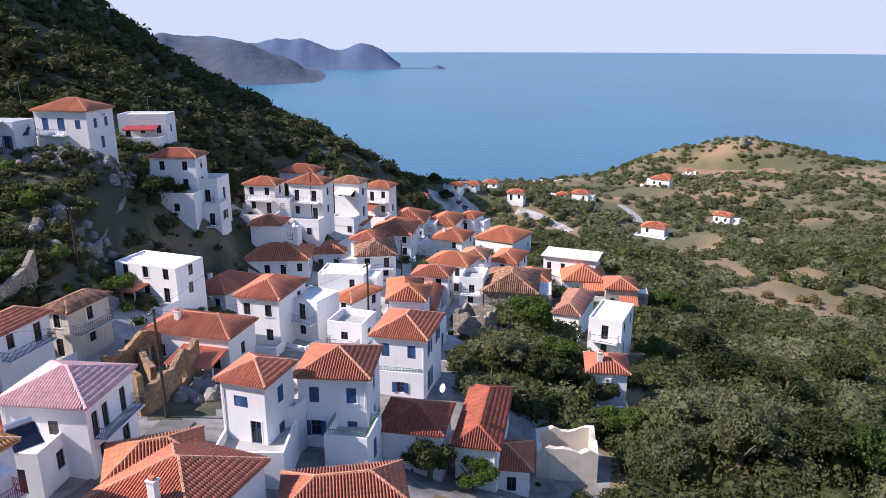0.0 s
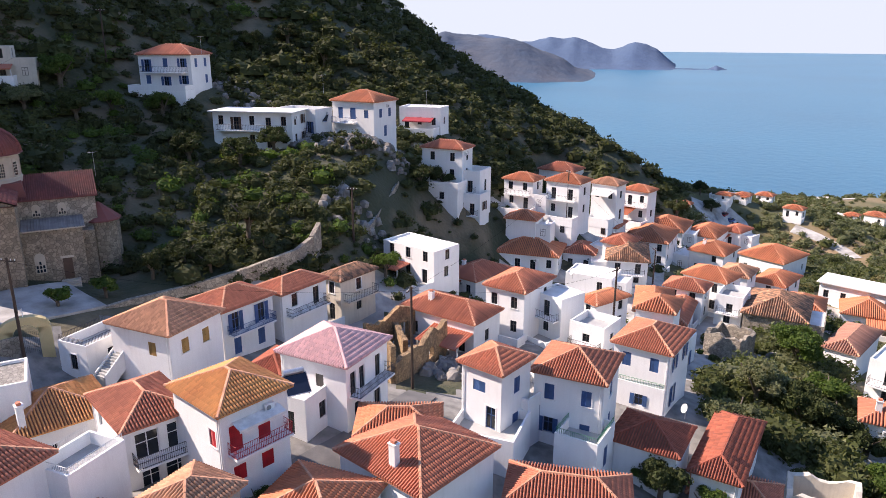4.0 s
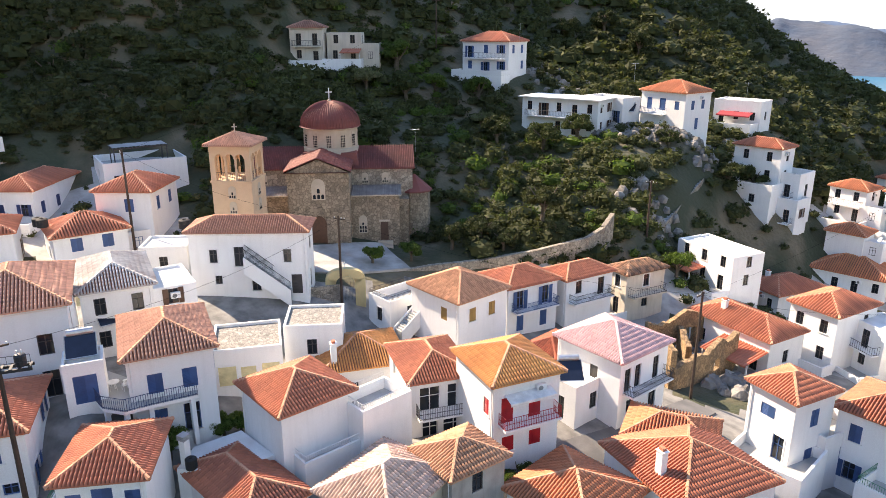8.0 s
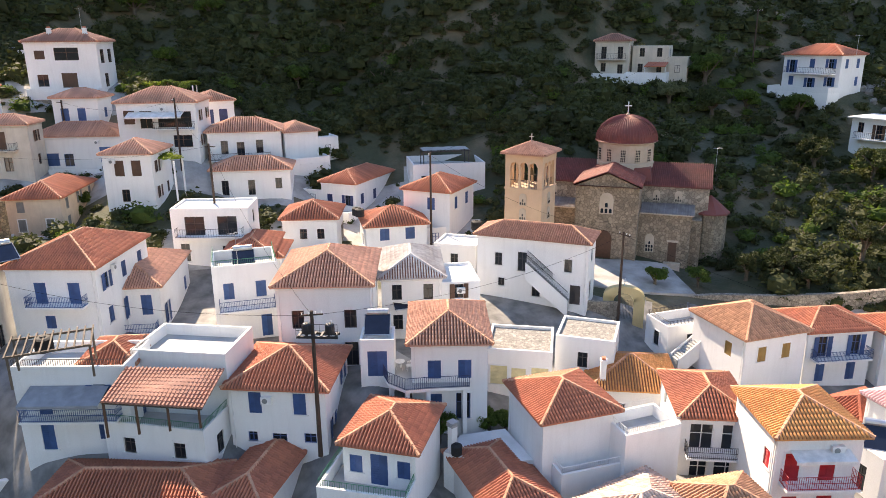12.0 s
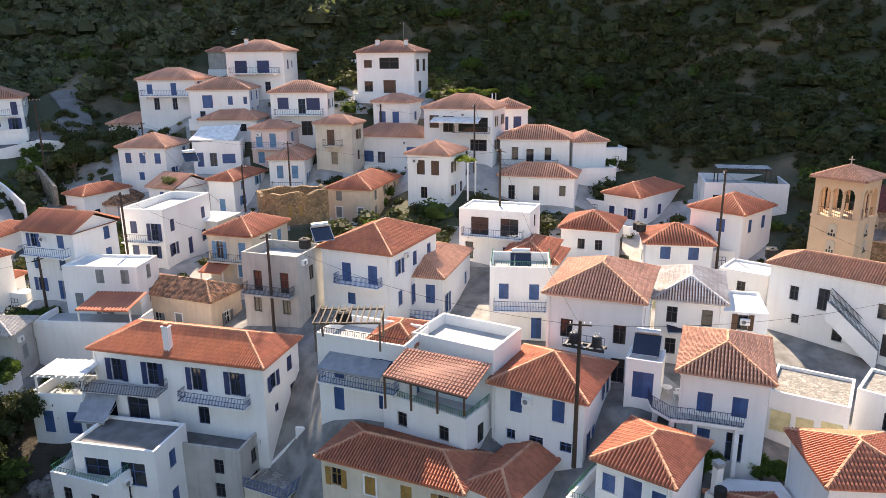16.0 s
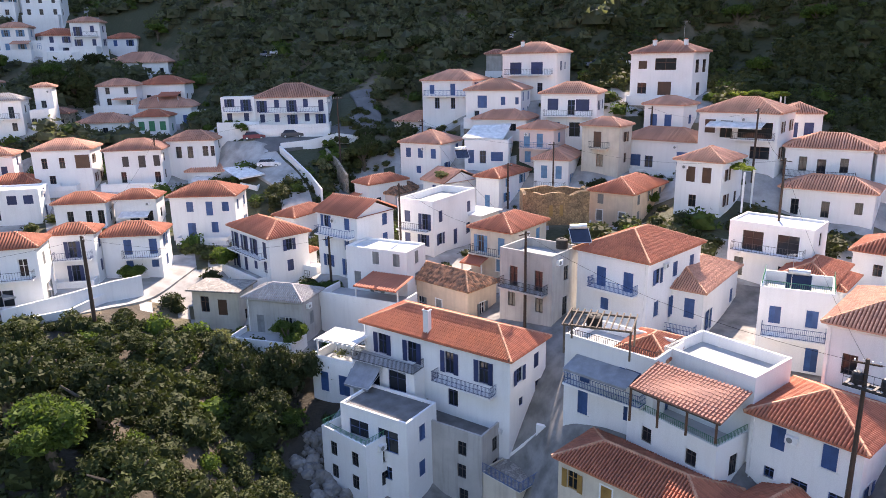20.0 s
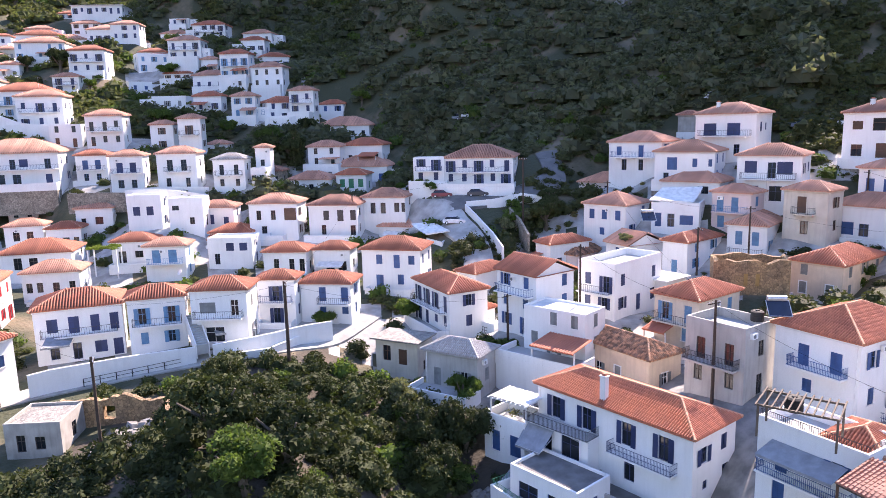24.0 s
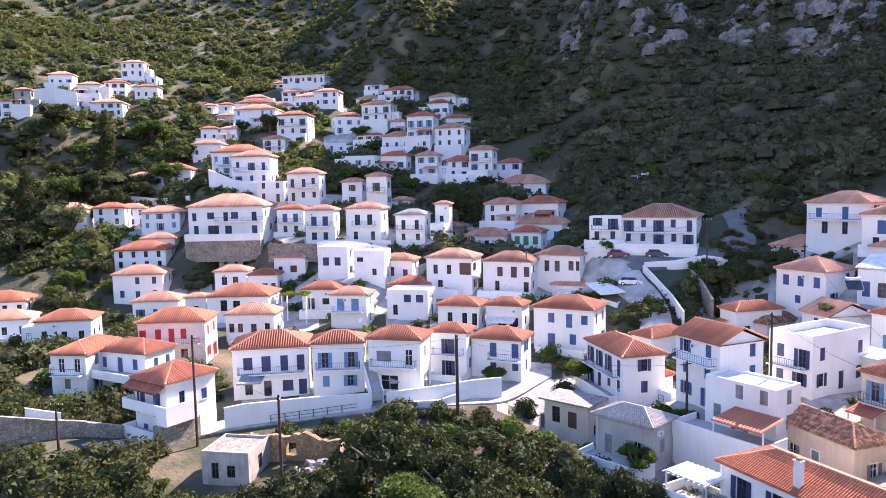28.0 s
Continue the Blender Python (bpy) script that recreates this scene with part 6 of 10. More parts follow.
land = new("ground", array_mesh("ground", np.stack([GX.ravel(), GY.ravel(), GZ], 1), quads, [SOIL, LANE, VALLEY, SHADELANE, EARTH], smooth=True))
mid = quads[:, 0]
crowd = np.sum([((GX.ravel()[mid] - h[0]) ** 2 + (GY.ravel()[mid] - h[1]) ** 2) < 13 ** 2 for h in HOUSES], axis=0)
corner = np.stack([GX.ravel(), GY.ravel(), GZ], 1)[quads]
up = np.cross(corner[:, 2] - corner[:, 0], corner[:, 3] - corner[:, 1])
steep = np.hypot(up[:, 0], up[:, 1]) / (np.abs(up[:, 2]) + 1e-9)
kinds = ((near[mid] < 8.5) & (crowd > 2) & ((steep < 0.75) | (RR.ravel()[mid] < 80))).astype(np.int32)
kinds[(kinds == 1) & (RR.ravel()[mid] < 80)] = 3
kinds[(GX.ravel()[mid] > -60) & (GX.ravel()[mid] < -20) & (GY.ravel()[mid] < -28) & (GY.ravel()[mid] > -66)] = 4     # bare ravine earth, with shade in its dark colour
kinds[(kinds == 0) & (GX.ravel()[mid] > -12) & (GY.ravel()[mid] > 30)] = 2
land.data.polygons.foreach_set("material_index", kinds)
tagged(land, "dry scrubby hillside soil falling to the sea", "ground", kind="structure")


def height(x, y):
    """Height of the finished ground mesh near (x, y)."""
    a = (math.atan2(-x, y) % (2 * math.pi)) / (2 * math.pi) * NA
    r = np.interp(math.hypot(x, y), rad, np.arange(NR))
    i, j = min(NR - 2, int(r)), int(a) % NA
    fr, fa = r - i, a - int(a)
    g = GZ.reshape(NR, NA)
    k = (j + 1) % NA
    return float((g[i, j] * (1 - fa) + g[i, k] * fa) * (1 - fr) + (g[i + 1, j] * (1 - fa) + g[i + 1, k] * fa) * fr)


WATER = material("sea_water", (0.009, 0.095, 0.185), 0.3, scale=0.003, fine=0.12, tint=(0.013, 0.130, 0.235), bump=0.35, depth=1.2)
sv, sf, n = [], [], 0
na, rr = 180, np.concatenate([np.geomspace(250, 4990, 40)])
for r in rr:
    for i in range(na):
        w = 2 * math.pi * i / na
        sv.append((-r * math.sin(w), r * math.cos(w), 0.0))
for j in range(len(rr) - 1):
    for i in range(na):
        a, b = j * na + i, j * na + (i + 1) % na
        sf.append((a, b, b + na, a + na))
sea = new("water", array_mesh("water", np.array(sv), np.array(sf), WATER))
tagged(sea, "calm blue sea reaching the horizon", "sea", kind="structure")


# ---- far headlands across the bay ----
# distance haze is put into these blue-grey base colours
FAR = material("far_hill_hazed", (0.030, 0.055, 0.096), 0.95, scale=0.012, fine=0.05, tint=(0.074, 0.084, 0.108), bump=0.6, depth=6, spread=0.4)
FARTHER = material("farthest_hill_hazed", (0.048, 0.088, 0.165), 0.95, scale=0.006, fine=0.04, tint=(0.060, 0.100, 0.170), bump=0.5, depth=6, spread=0.4)


def far_ridge(name, az0, az1, foot, top, back, crest, label, mat=FAR):
    """A ridge seen over the water: crest is a list of (share of the way, height)."""
    na, nr = 90, 26
    vs = []
    for j in range(nr):
        k = j / (nr - 1)
        for i in range(na):
            u = i / (na - 1)
            a = radians(az0 + (az1 - az0) * u)
            shore = foot + 60 * noise.noise(Vector((u * 9, 1.7, foot)))
            r = shore + (top - shore) * (k / 0.55) if k < 0.55 else top + (back - top) * (k - 0.55) / 0.45
            hgt = np.interp(u, [c[0] for c in crest], [c[1] for c in crest])
            rise = math.sin(min(1, k / 0.55) * math.pi / 2) ** 1.3 if k < 0.55 else math.cos((k - 0.55) / 0.45 * math.pi / 2)
            z = hgt * rise * (1 + 0.13 * noise.fractal(Vector((u * 7, k * 4, foot * 0.01)), 0.9, 2.1, 5)) - 2
            vs.append((-r * math.sin(a), r * math.cos(a), z))
    idx = np.arange(na * nr).reshape(nr, na)
    q = np.stack([idx[:-1, :-1], idx[1:, :-1], idx[1:, 1:], idx[:-1, 1:]], -1).reshape(-1, 4)
    ob = new(name, array_mesh(name, np.array(vs), q, mat, smooth=True))
    tagged(ob, label, "headland", kind="structure")


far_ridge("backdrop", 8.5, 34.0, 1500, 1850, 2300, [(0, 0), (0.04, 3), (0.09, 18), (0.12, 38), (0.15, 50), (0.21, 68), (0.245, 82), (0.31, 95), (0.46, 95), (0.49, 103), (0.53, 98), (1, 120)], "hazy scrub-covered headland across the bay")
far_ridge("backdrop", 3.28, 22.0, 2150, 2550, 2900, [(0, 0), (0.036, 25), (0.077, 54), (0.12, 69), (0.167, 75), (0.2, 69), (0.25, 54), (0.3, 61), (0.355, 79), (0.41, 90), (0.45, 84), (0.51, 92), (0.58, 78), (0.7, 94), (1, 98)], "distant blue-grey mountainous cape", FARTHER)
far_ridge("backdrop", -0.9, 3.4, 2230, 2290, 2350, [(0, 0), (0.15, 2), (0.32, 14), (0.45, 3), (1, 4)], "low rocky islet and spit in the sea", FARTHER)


# ---- scrub and trees ----
def leaf_material(name, base, second, island=0.35, through=0.42):
    m = material(name, base, 0.7, scale=0.06, fine=1.5, tint=second, bump=0.0, island=island, spread=0.3)
    nt, ln = m.node_tree.nodes, m.node_tree.links.new
    b = nt["Principled BSDF"]
    b.inputs["Specular IOR Level"].default_value = 0.15
    back, both = nt.new("ShaderNodeBsdfTranslucent"), nt.new("ShaderNodeMixShader")   # light shines through the leaves
    warm = nt.new("ShaderNodeVectorMath")
    warm.operation = "MULTIPLY"
    warm.inputs[1].default_value = (1.25, 1.3, 0.8)
    ln(b.inputs["Base Color"].links[0].from_socket, warm.inputs[0])
    ln(warm.outputs[0], back.inputs["Color"])
    both.inputs[0].default_value = through
    ln(b.outputs[0], both.inputs[1])
    ln(back.outputs[0], both.inputs[2])
    ln(both.outputs[0], nt["Material Output"].inputs["Surface"])
    return m


SCRUB = leaf_material("dark_maquis_leaves", (0.070, 0.080, 0.030), (0.046, 0.053, 0.022), through=0.28)
VINE = leaf_material("yellow_green_vine", (0.20, 0.25, 0.035), (0.13, 0.18, 0.03))
GREEN = leaf_material("fresh_green_leaves", (0.092, 0.142, 0.030), (0.064, 0.100, 0.026))
OLIVE = leaf_material("olive_leaves", (0.165, 0.175, 0.095), (0.105, 0.118, 0.058))
VALE = leaf_material("valley_scrub_leaves", (0.105, 0.118, 0.045), (0.064, 0.076, 0.029))
HILL = leaf_material("hill_shrub_leaves", (0.105, 0.118, 0.045), (0.070, 0.082, 0.034))
MOUNT = leaf_material("grey_mountain_scrub", (0.125, 0.135, 0.080), (0.085, 0.095, 0.055))
DRY = leaf_material("dry_yellow_scrub", (0.20, 0.17, 0.075), (0.12, 0.11, 0.05))
# leaf colour darkened to hold the ravine's shade; the dark trees share it
RAVINE = leaf_material("shade_dark_leaves", (0.052, 0.066, 0.022), (0.026, 0.034, 0.013), through=0.2)
BARK = material("bark", (0.12, 0.095, 0.07), 0.95, scale=2.0, bump=0.6)


def clump(n, leaf, squash, seed, k=4, sides=7):
    """Leaf quads on a lumpy crown of radius one, with a dark inner body."""
    g = np.random.RandomState(seed)
    p = g.normal(size=(n, 3))
    p /= np.linalg.norm(p, axis=1)[:, None]
    p[:, 2] = np.abs(p[:, 2]) * 1.0 - 0.25 * g.rand(n)
    lobes = g.normal(size=(7, 3))
    lobes /= np.linalg.norm(lobes, axis=1)[:, None]
    lump = 0.72 + 0.38 * np.max(np.clip(p @ lobes.T, 0, 1) ** 4, axis=1)
    p = p * (lump * g.uniform(0.82, 1.08, n))[:, None]
    a, b = g.normal(size=(n, 3)), g.normal(size=(n, 3))
    a /= np.linalg.norm(a, axis=1)[:, None]
    b -= a * (a * b).sum(1)[:, None]
    b /= np.linalg.norm(b, axis=1)[:, None]
    sz = (leaf * g.uniform(0.6, 1.3, n))[:, None]
    q = np.stack([p - a * sz - b * sz * 0.45, p + b * sz * 0.75, p + a * sz - b * sz * 0.45], 1)
    # inner body
    core = []
    for i in range(k):
        for j in range(sides):
            c4 = []
            for di, dj in ((0, 0), (0, 1), (1, 1), (1, 0)):
                th, ph = (i + di) / k * math.pi * 0.62, (j + dj) / sides * 2 * math.pi
                d = np.array((math.sin(th) * math.cos(ph), math.sin(th) * math.sin(ph), math.cos(th)))
                c4.append(d * (0.55 + 0.25 * np.max(np.clip(lobes @ d, 0, 1) ** 4)))
            core += [c4[:3], [c4[0], c4[2], c4[3]]]
    q = np.concatenate([q, np.array(core)])
    q[:, :, 2] *= squash
    return q


def scatter(name, pts, sizes, templates, mat, label, lift=0.25, kind="stuff", category="shrubs"):
    """Many clumps on the ground as one object."""
    g = np.random.RandomState(len(pts))
    which = g.randint(len(templates), size=len(pts))
    out = []
    for k, tpl in enumerate(templates):
        sel = np.where(which == k)[0]
        if not len(sel):
            continue
        w = g.uniform(0, 2 * np.pi, len(sel))
        c, s = np.cos(w), np.sin(w)
        v = np.repeat(tpl.reshape(1, -1, 3), len(sel), 0) * sizes[sel][:, None, None] * g.uniform(0.85, 1.2, (len(sel), 1, 3))
        x, y = v[..., 0] * c[:, None] - v[..., 1] * s[:, None], v[..., 0] * s[:, None] + v[..., 1] * c[:, None]
        out.append(np.stack([x + pts[sel, 0][:, None], y + pts[sel, 1][:, None], v[..., 2] + (pts[sel, 2] + sizes[sel] * lift)[:, None]], -1).reshape(-1, 3))
    v = np.concatenate(out)
    ob = new(name, array_mesh(name, v, np.arange(len(v)).reshape(-1, 3), mat))
    return tagged(ob, label, category, kind=kind)


HX = np.array([(h[0], h[1], math.cos(radians(h[3])), math.sin(radians(h[3])), h[4] / 2, h[5] / 2) for h in HOUSES])
CLEAR = []                                           # open ground: x, y, radius


def open_ground(x, y, r):
    CLEAR.append((x, y, r))


def free(x, y, margin):
    dx, dy = x[:, None] - HX[:, 0], y[:, None] - HX[:, 1]
    u, v = dx * HX[:, 2] + dy * HX[:, 3], -dx * HX[:, 3] + dy * HX[:, 2]
    m = np.asarray(margin)[:, None]
    ok = ~np.any((np.abs(u) < HX[:, 4] + m) & (np.abs(v) < HX[:, 5] + m), axis=1)
    for cx, cy, r in CLEAR:
        ok &= (x - cx) ** 2 + (y - cy) ** 2 > r * r
    return ok


def zone(n, az0, az1, r0, r1, seed, power=1.0):
    g = np.random.RandomState(seed)
    a = np.radians(g.uniform(az0, az1, n))
    r = r0 + (r1 - r0) * g.uniform(0, 1, n) ** power
    return -r * np.sin(a), r * np.cos(a), g


def heights(x, y):
    return np.array([height(a, b) for a, b in zip(x, y)])


open_ground(-47, 90, 2.2)
open_ground(-48, 93, 2.2)
open_ground(-48, 96, 2.2)
open_ground(-49, 99, 2.2)
open_ground(-49, 101, 2.2)
open_ground(-49, 104, 2.2)
open_ground(-50, 107, 2.2)
open_ground(-15, -84, 3.7)
open_ground(-21, -85, 3.7)
open_ground(-26, -85, 3.7)
open_ground(-26, -85, 3.7)
open_ground(-31, -83, 3.7)
open_ground(-36, -81, 3.7)
open_ground(-36, -81, 3.7)
open_ground(-41, -79, 3.7)
open_ground(-46, -76, 3.7)
open_ground(-46, -76, 3.7)
open_ground(-52, -70, 3.7)
open_ground(-52, -70, 3.7)
open_ground(-57, -69, 3.7)
open_ground(-61, -68, 3.7)
open_ground(-61, -68, 3.7)
open_ground(-67, -69, 3.7)
open_ground(-72, -70, 3.7)
open_ground(-96, -76, 4.8)
open_ground(-101, -74, 4.8)
open_ground(-101, -74, 4.8)
open_ground(-105, -74, 4.8)
open_ground(-105, -74, 4.8)
open_ground(-107, -78, 4.8)
open_ground(-107, -78, 4.8)
open_ground(-107, -84, 4.8)
open_ground(-107, -84, 4.8)
open_ground(-106, -90, 4.8)
open_ground(-108, -79, 4.0)
open_ground(-114, -74, 4.0)
open_ground(-114, -74, 4.0)
open_ground(-119, -74, 4.0)
open_ground(-125, -74, 4.0)
open_ground(-131, -74, 4.0)
open_ground(-131, -74, 4.0)
open_ground(-135, -74, 4.0)
open_ground(1, 252, 9.0)
open_ground(3, 244, 9.0)
open_ground(3, 244, 9.0)
open_ground(9, 244, 9.0)
open_ground(9, 244, 9.0)
open_ground(9, 232, 9.0)
open_ground(10, 220, 9.0)
open_ground(10, 209, 9.0)
open_ground(10, 197, 9.0)
open_ground(10, 185, 9.0)
open_ground(27, 253, 4.0)
open_ground(34, 250, 4.0)
open_ground(34, 250, 4.0)
open_ground(41, 244, 4.0)
open_ground(41, 244, 4.0)
open_ground(44, 238, 4.0)
open_ground(76, 292, 4.0)
open_ground(76, 287, 4.0)
open_ground(77, 282, 4.0)
open_ground(78, 276, 4.0)
open_ground(78, 276, 4.0)
open_ground(76, 270, 4.0)
open_ground(75, 264, 4.0)
open_ground(74, 258, 4.0)
open_ground(63, 224, 3.8)
open_ground(67, 218, 3.8)
open_ground(70, 213, 3.8)
open_ground(70, 213, 3.8)
open_ground(72, 208, 3.8)
open_ground(74, 203, 3.8)
open_ground(76, 197, 3.8)
open_ground(77, 192, 3.8)
open_ground(145, 431, 4.5)
open_ground(150, 427, 4.5)
open_ground(154, 423, 4.5)
open_ground(159, 420, 4.5)
open_ground(164, 416, 4.5)
open_ground(169, 412, 4.5)
open_ground(174, 409, 4.5)
open_ground(174, 409, 4.5)
open_ground(179, 406, 4.5)
open_ground(185, 404, 4.5)
open_ground(190, 402, 4.5)
open_ground(190, 402, 4.5)
open_ground(193, 396, 4.5)
open_ground(196, 390, 4.5)
open_ground(199, 385, 4.5)
open_ground(202, 379, 4.5)
open_ground(-25, 58, 3.5)
open_ground(-25, 53, 3.5)
open_ground(-25, 48, 3.5)
open_ground(-25, 48, 3.5)
open_ground(-27, 41, 3.5)
open_ground(-27, 41, 3.5)
open_ground(-28, 35, 3.5)
open_ground(-28, 35, 3.5)
open_ground(-28, 32, 3.5)
open_ground(-71, 40, 6.5)
open_ground(-69, 45, 6.5)
open_ground(-69, 45, 6.5)
open_ground(-66, 50, 6.5)
open_ground(-66, 50, 6.5)
open_ground(-65, 56, 6.5)
open_ground(38, 545, 9.0)
open_ground(40, 534, 9.0)
open_ground(41, 522, 9.0)
open_ground(43, 511, 9.0)
open_ground(45, 500, 9.0)
open_ground(46, 488, 9.0)
open_ground(48, 477, 9.0)
open_ground(50, 465, 9.0)
open_ground(51, 454, 9.0)
open_ground(53, 443, 9.0)
open_ground(55, 431, 9.0)
open_ground(55, 431, 9.0)
open_ground(64, 424, 9.0)
open_ground(73, 417, 9.0)
open_ground(-72, 42, 7.0)
open_ground(-70, 50, 7.0)
open_ground(-70, 50, 7.0)
open_ground(-65, 56, 7.0)
open_ground(-82, 56, 11.0)
open_ground(-80, 60, 11.0)
open_ground(-76, 40, 5.0)
open_ground(-76, 40, 5.0)
open_ground(-32, 65, 6.0)
open_ground(-26, 61, 6.0)
open_ground(-27, -71, 5.0)
open_ground(-35, -68, 5.0)
open_ground(-13, -89, 4.5)
open_ground(-19, -88, 4.5)
open_ground(-19, -88, 4.5)
open_ground(-26, -82, 4.5)
open_ground(-26, -82, 4.5)
open_ground(-30, -76, 4.5)
open_ground(-22, -75, 4.0)
open_ground(-25, -70, 4.0)
open_ground(-25, -70, 4.0)
open_ground(-29, -68, 4.0)
open_ground(98, 321, 9.0)
open_ground(159, 423, 12.0)
open_ground(194, 403, 12.0)
open_ground(74, 178, 5.0)
open_ground(90, 164, 5.0)
open_ground(97, 151, 6.0)
open_ground(96, 372, 9.0)
open_ground(48, 333, 10.0)
open_ground(79, 378, 10.0)
open_ground(140, 254, 7.0)
open_ground(147, 320, 9.0)
for x, y, r in ((-49.5, -34.5, 3.2), (-46.5, -31.5, 3.0), (-45, -28, 3.0)):   # bare rocks below the big house
    open_ground(x, y, r)
NEARLEAF = [clump(230, 0.12, 0.85, s, 3, 6) for s in (1, 2, 3, 4)]
BIGLEAF = [clump(430, 0.085, 0.85, s, 3, 7) for s in (21, 22, 23)]
MIDLEAF = [clump(106, 0.135, 0.8, s, 2, 6) for s in (5, 6, 7, 8)]
FARLEAF = [clump(46, 0.20, 0.75, s, 2, 5) for s in (9, 10, 11)]
VX = lambda x, y: np.array([noise.noise(Vector((a * 0.02, b * 0.02, 5.0))) for a, b in zip(x, y)])


def plant(name, n, az0, az1, r0, r1, seed, size, tpl, mat, label, power=1.0, patch=None, margin=1.0, category="shrubs"):
    x, y, g = zone(n, az0, az1, r0, r1, seed, power)
    sz = g.uniform(size[0], size[1], n) * g.choice([0.7, 1.0, 1.0, 1.35], n)
    ok = free(x, y, margin + sz * 0.8)
    if patch is not None:
        v = VX(x, y)
        ok &= v + g.uniform(-0.25, 0.25, n) > patch
    x, y, sz = x[ok], y[ok], sz[ok]
    z = heights(x, y)
    ok = z > 1.5
    if ok.sum():
        scatter(name, np.stack([x, y, z], 1)[ok], sz[ok], tpl, mat, label, category=category)


plant("hillside_scrub", 3400, 22, 134, 84, 175, 11, (0.9, 2.0), MIDLEAF, SCRUB, "dense dark evergreen scrub on the steep hillside", margin=1.5)
plant("hillside_scrub", 2000, 50, 100, 104, 190, 17, (1.2, 2.4), MIDLEAF, SCRUB, "dense dark scrub on the steep face above the church")
plant("hillside_scrub", 3700, 2, 110, 140, 300, 12, (1.6, 3.0), FARLEAF, SCRUB, "dense dark evergreen scrub high on the hill")
plant("hillside_scrub", 4600, 100, 150, 150, 345, 16, (1.9, 3.6), FARLEAF, MOUNT, "dense dark evergreen scrub on the shaded mountain")
plant("hillside_bushes", 700, 22, 134, 88, 190, 13, (0.9, 2.0), MIDLEAF, GREEN, "brighter green bushes among the dark scrub", patch=-0.05)
plant("dry_scrub", 1100, 5, 134, 88, 220, 14, (0.4, 0.9), FARLEAF, DRY, "dry yellowed brush between the shrubs", patch=0.0)
plant("spur_scrub", 1500, 2, 34, 130, 270, 15, (1.0, 2.2), MIDLEAF, SCRUB, "dark round shrubs on the spur above the sea")
plant("valley_scrub", 800, -40, -1, 58, 120, 21, (1.0, 2.4), NEARLEAF, VALE, "dense green thicket filling the valley", patch=-0.4, margin=1.5)
plant("valley_scrub", 2300, -40, -1, 115, 230, 26, (1.2, 2.8), MIDLEAF, VALE, "green thicket on the far side of the valley", patch=-0.3, margin=1.5)
plant("valley_olives", 1800, -40, 2, 110, 330, 22, (1.3, 2.6), MIDLEAF, OLIVE, "grey-green olive trees on the valley slope", patch=-0.5)
plant("valley_trees", 230, -40, -3, 62, 150, 61, (1.9, 3.2), BIGLEAF, OLIVE, "large rounded grey-green olive trees in the valley", margin=1.5, category="trees")
plant("valley_trees", 250, -40, -3, 62, 150, 62, (1.8, 3.3), BIGLEAF, HILL, "dark rounded evergreen trees in the valley", margin=1.5, category="trees")
plant("valley_dry_shrubs", 160, -40, -3, 62, 200, 63, (1.0, 2.0), NEARLEAF, DRY, "dry brownish shrubs among the valley trees", margin=1.5)
plant("dry_brush", 1500, -42, 3, 180, 540, 25, (0.6, 1.4), FARLEAF, DRY, "dry yellow brush on the headland", patch=0.0)
plant("valley_olives", 4200, -42, 3, 200, 540, 23, (1.2, 2.5), FARLEAF, OLIVE, "scattered olive groves and brush towards the shore", patch=-0.25)
plant("valley_scrub", 2900, -42, 3, 200, 540, 24, (1.0, 2.2), FARLEAF, VALE, "dark shrubs scattered over the headland", patch=-0.1)
plant("hill_scrub", 5400, 134, 180, 190, 560, 31, (1.9, 3.8), FARLEAF, HILL, "green scrub covering the hill above the houses")
plant("hill_bushes", 900, 134, 180, 170, 520, 32, (1.6, 3.2), FARLEAF, GREEN, "lighter green bushes on the sunlit hill", patch=-0.1)
plant("slope_scrub", 420, 160, 182, 60, 120, 33, (1.0, 2.4), NEARLEAF, SCRUB, "shrubs and small trees on the slope beside the houses", margin=1.5)
plant("slope_scrub", 700, 160, 182, 120, 300, 34, (1.2, 3.0), MIDLEAF, SCRUB, "shrubs and trees on the slope above the houses", margin=1.5)
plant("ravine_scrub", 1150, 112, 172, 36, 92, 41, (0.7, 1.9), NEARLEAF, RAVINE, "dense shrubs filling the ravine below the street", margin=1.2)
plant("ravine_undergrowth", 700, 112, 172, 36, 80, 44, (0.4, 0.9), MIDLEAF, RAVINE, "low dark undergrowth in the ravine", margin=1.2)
plant("ravine_bushes", 170, 112, 172, 36, 92, 42, (0.6, 1.5), NEARLEAF, GREEN, "fresh green bushes in the ravine", margin=1.2)
plant("garden_trees", 420, 122, 172, 100, 270, 51, (1.0, 2.2), MIDLEAF, GREEN, "green garden trees and shrubs between the white houses", margin=0.3)
plant("garden_shrubs", 420, 122, 172, 100, 270, 52, (0.8, 1.9), MIDLEAF, VALE, "olive-green garden shrubs between the white houses", margin=0.3)
plant("hillside_undergrowth", 4000, 30, 134, 90, 200, 53, (0.5, 1.0), FARLEAF, SCRUB, "low dark undergrowth between the shrubs", margin=1.0)
plant("bank_scrub", 700, 12, 42, 92, 160, 54, (0.5, 1.1), MIDLEAF, SCRUB, "low scrub on the steep bank between the houses", margin=0.3)
plant("village_bushes", 420, -20, 125, 52, 120, 43, (0.4, 0.9), MIDLEAF, GREEN, "small garden bushes between the houses", margin=0.4, patch=0.05)


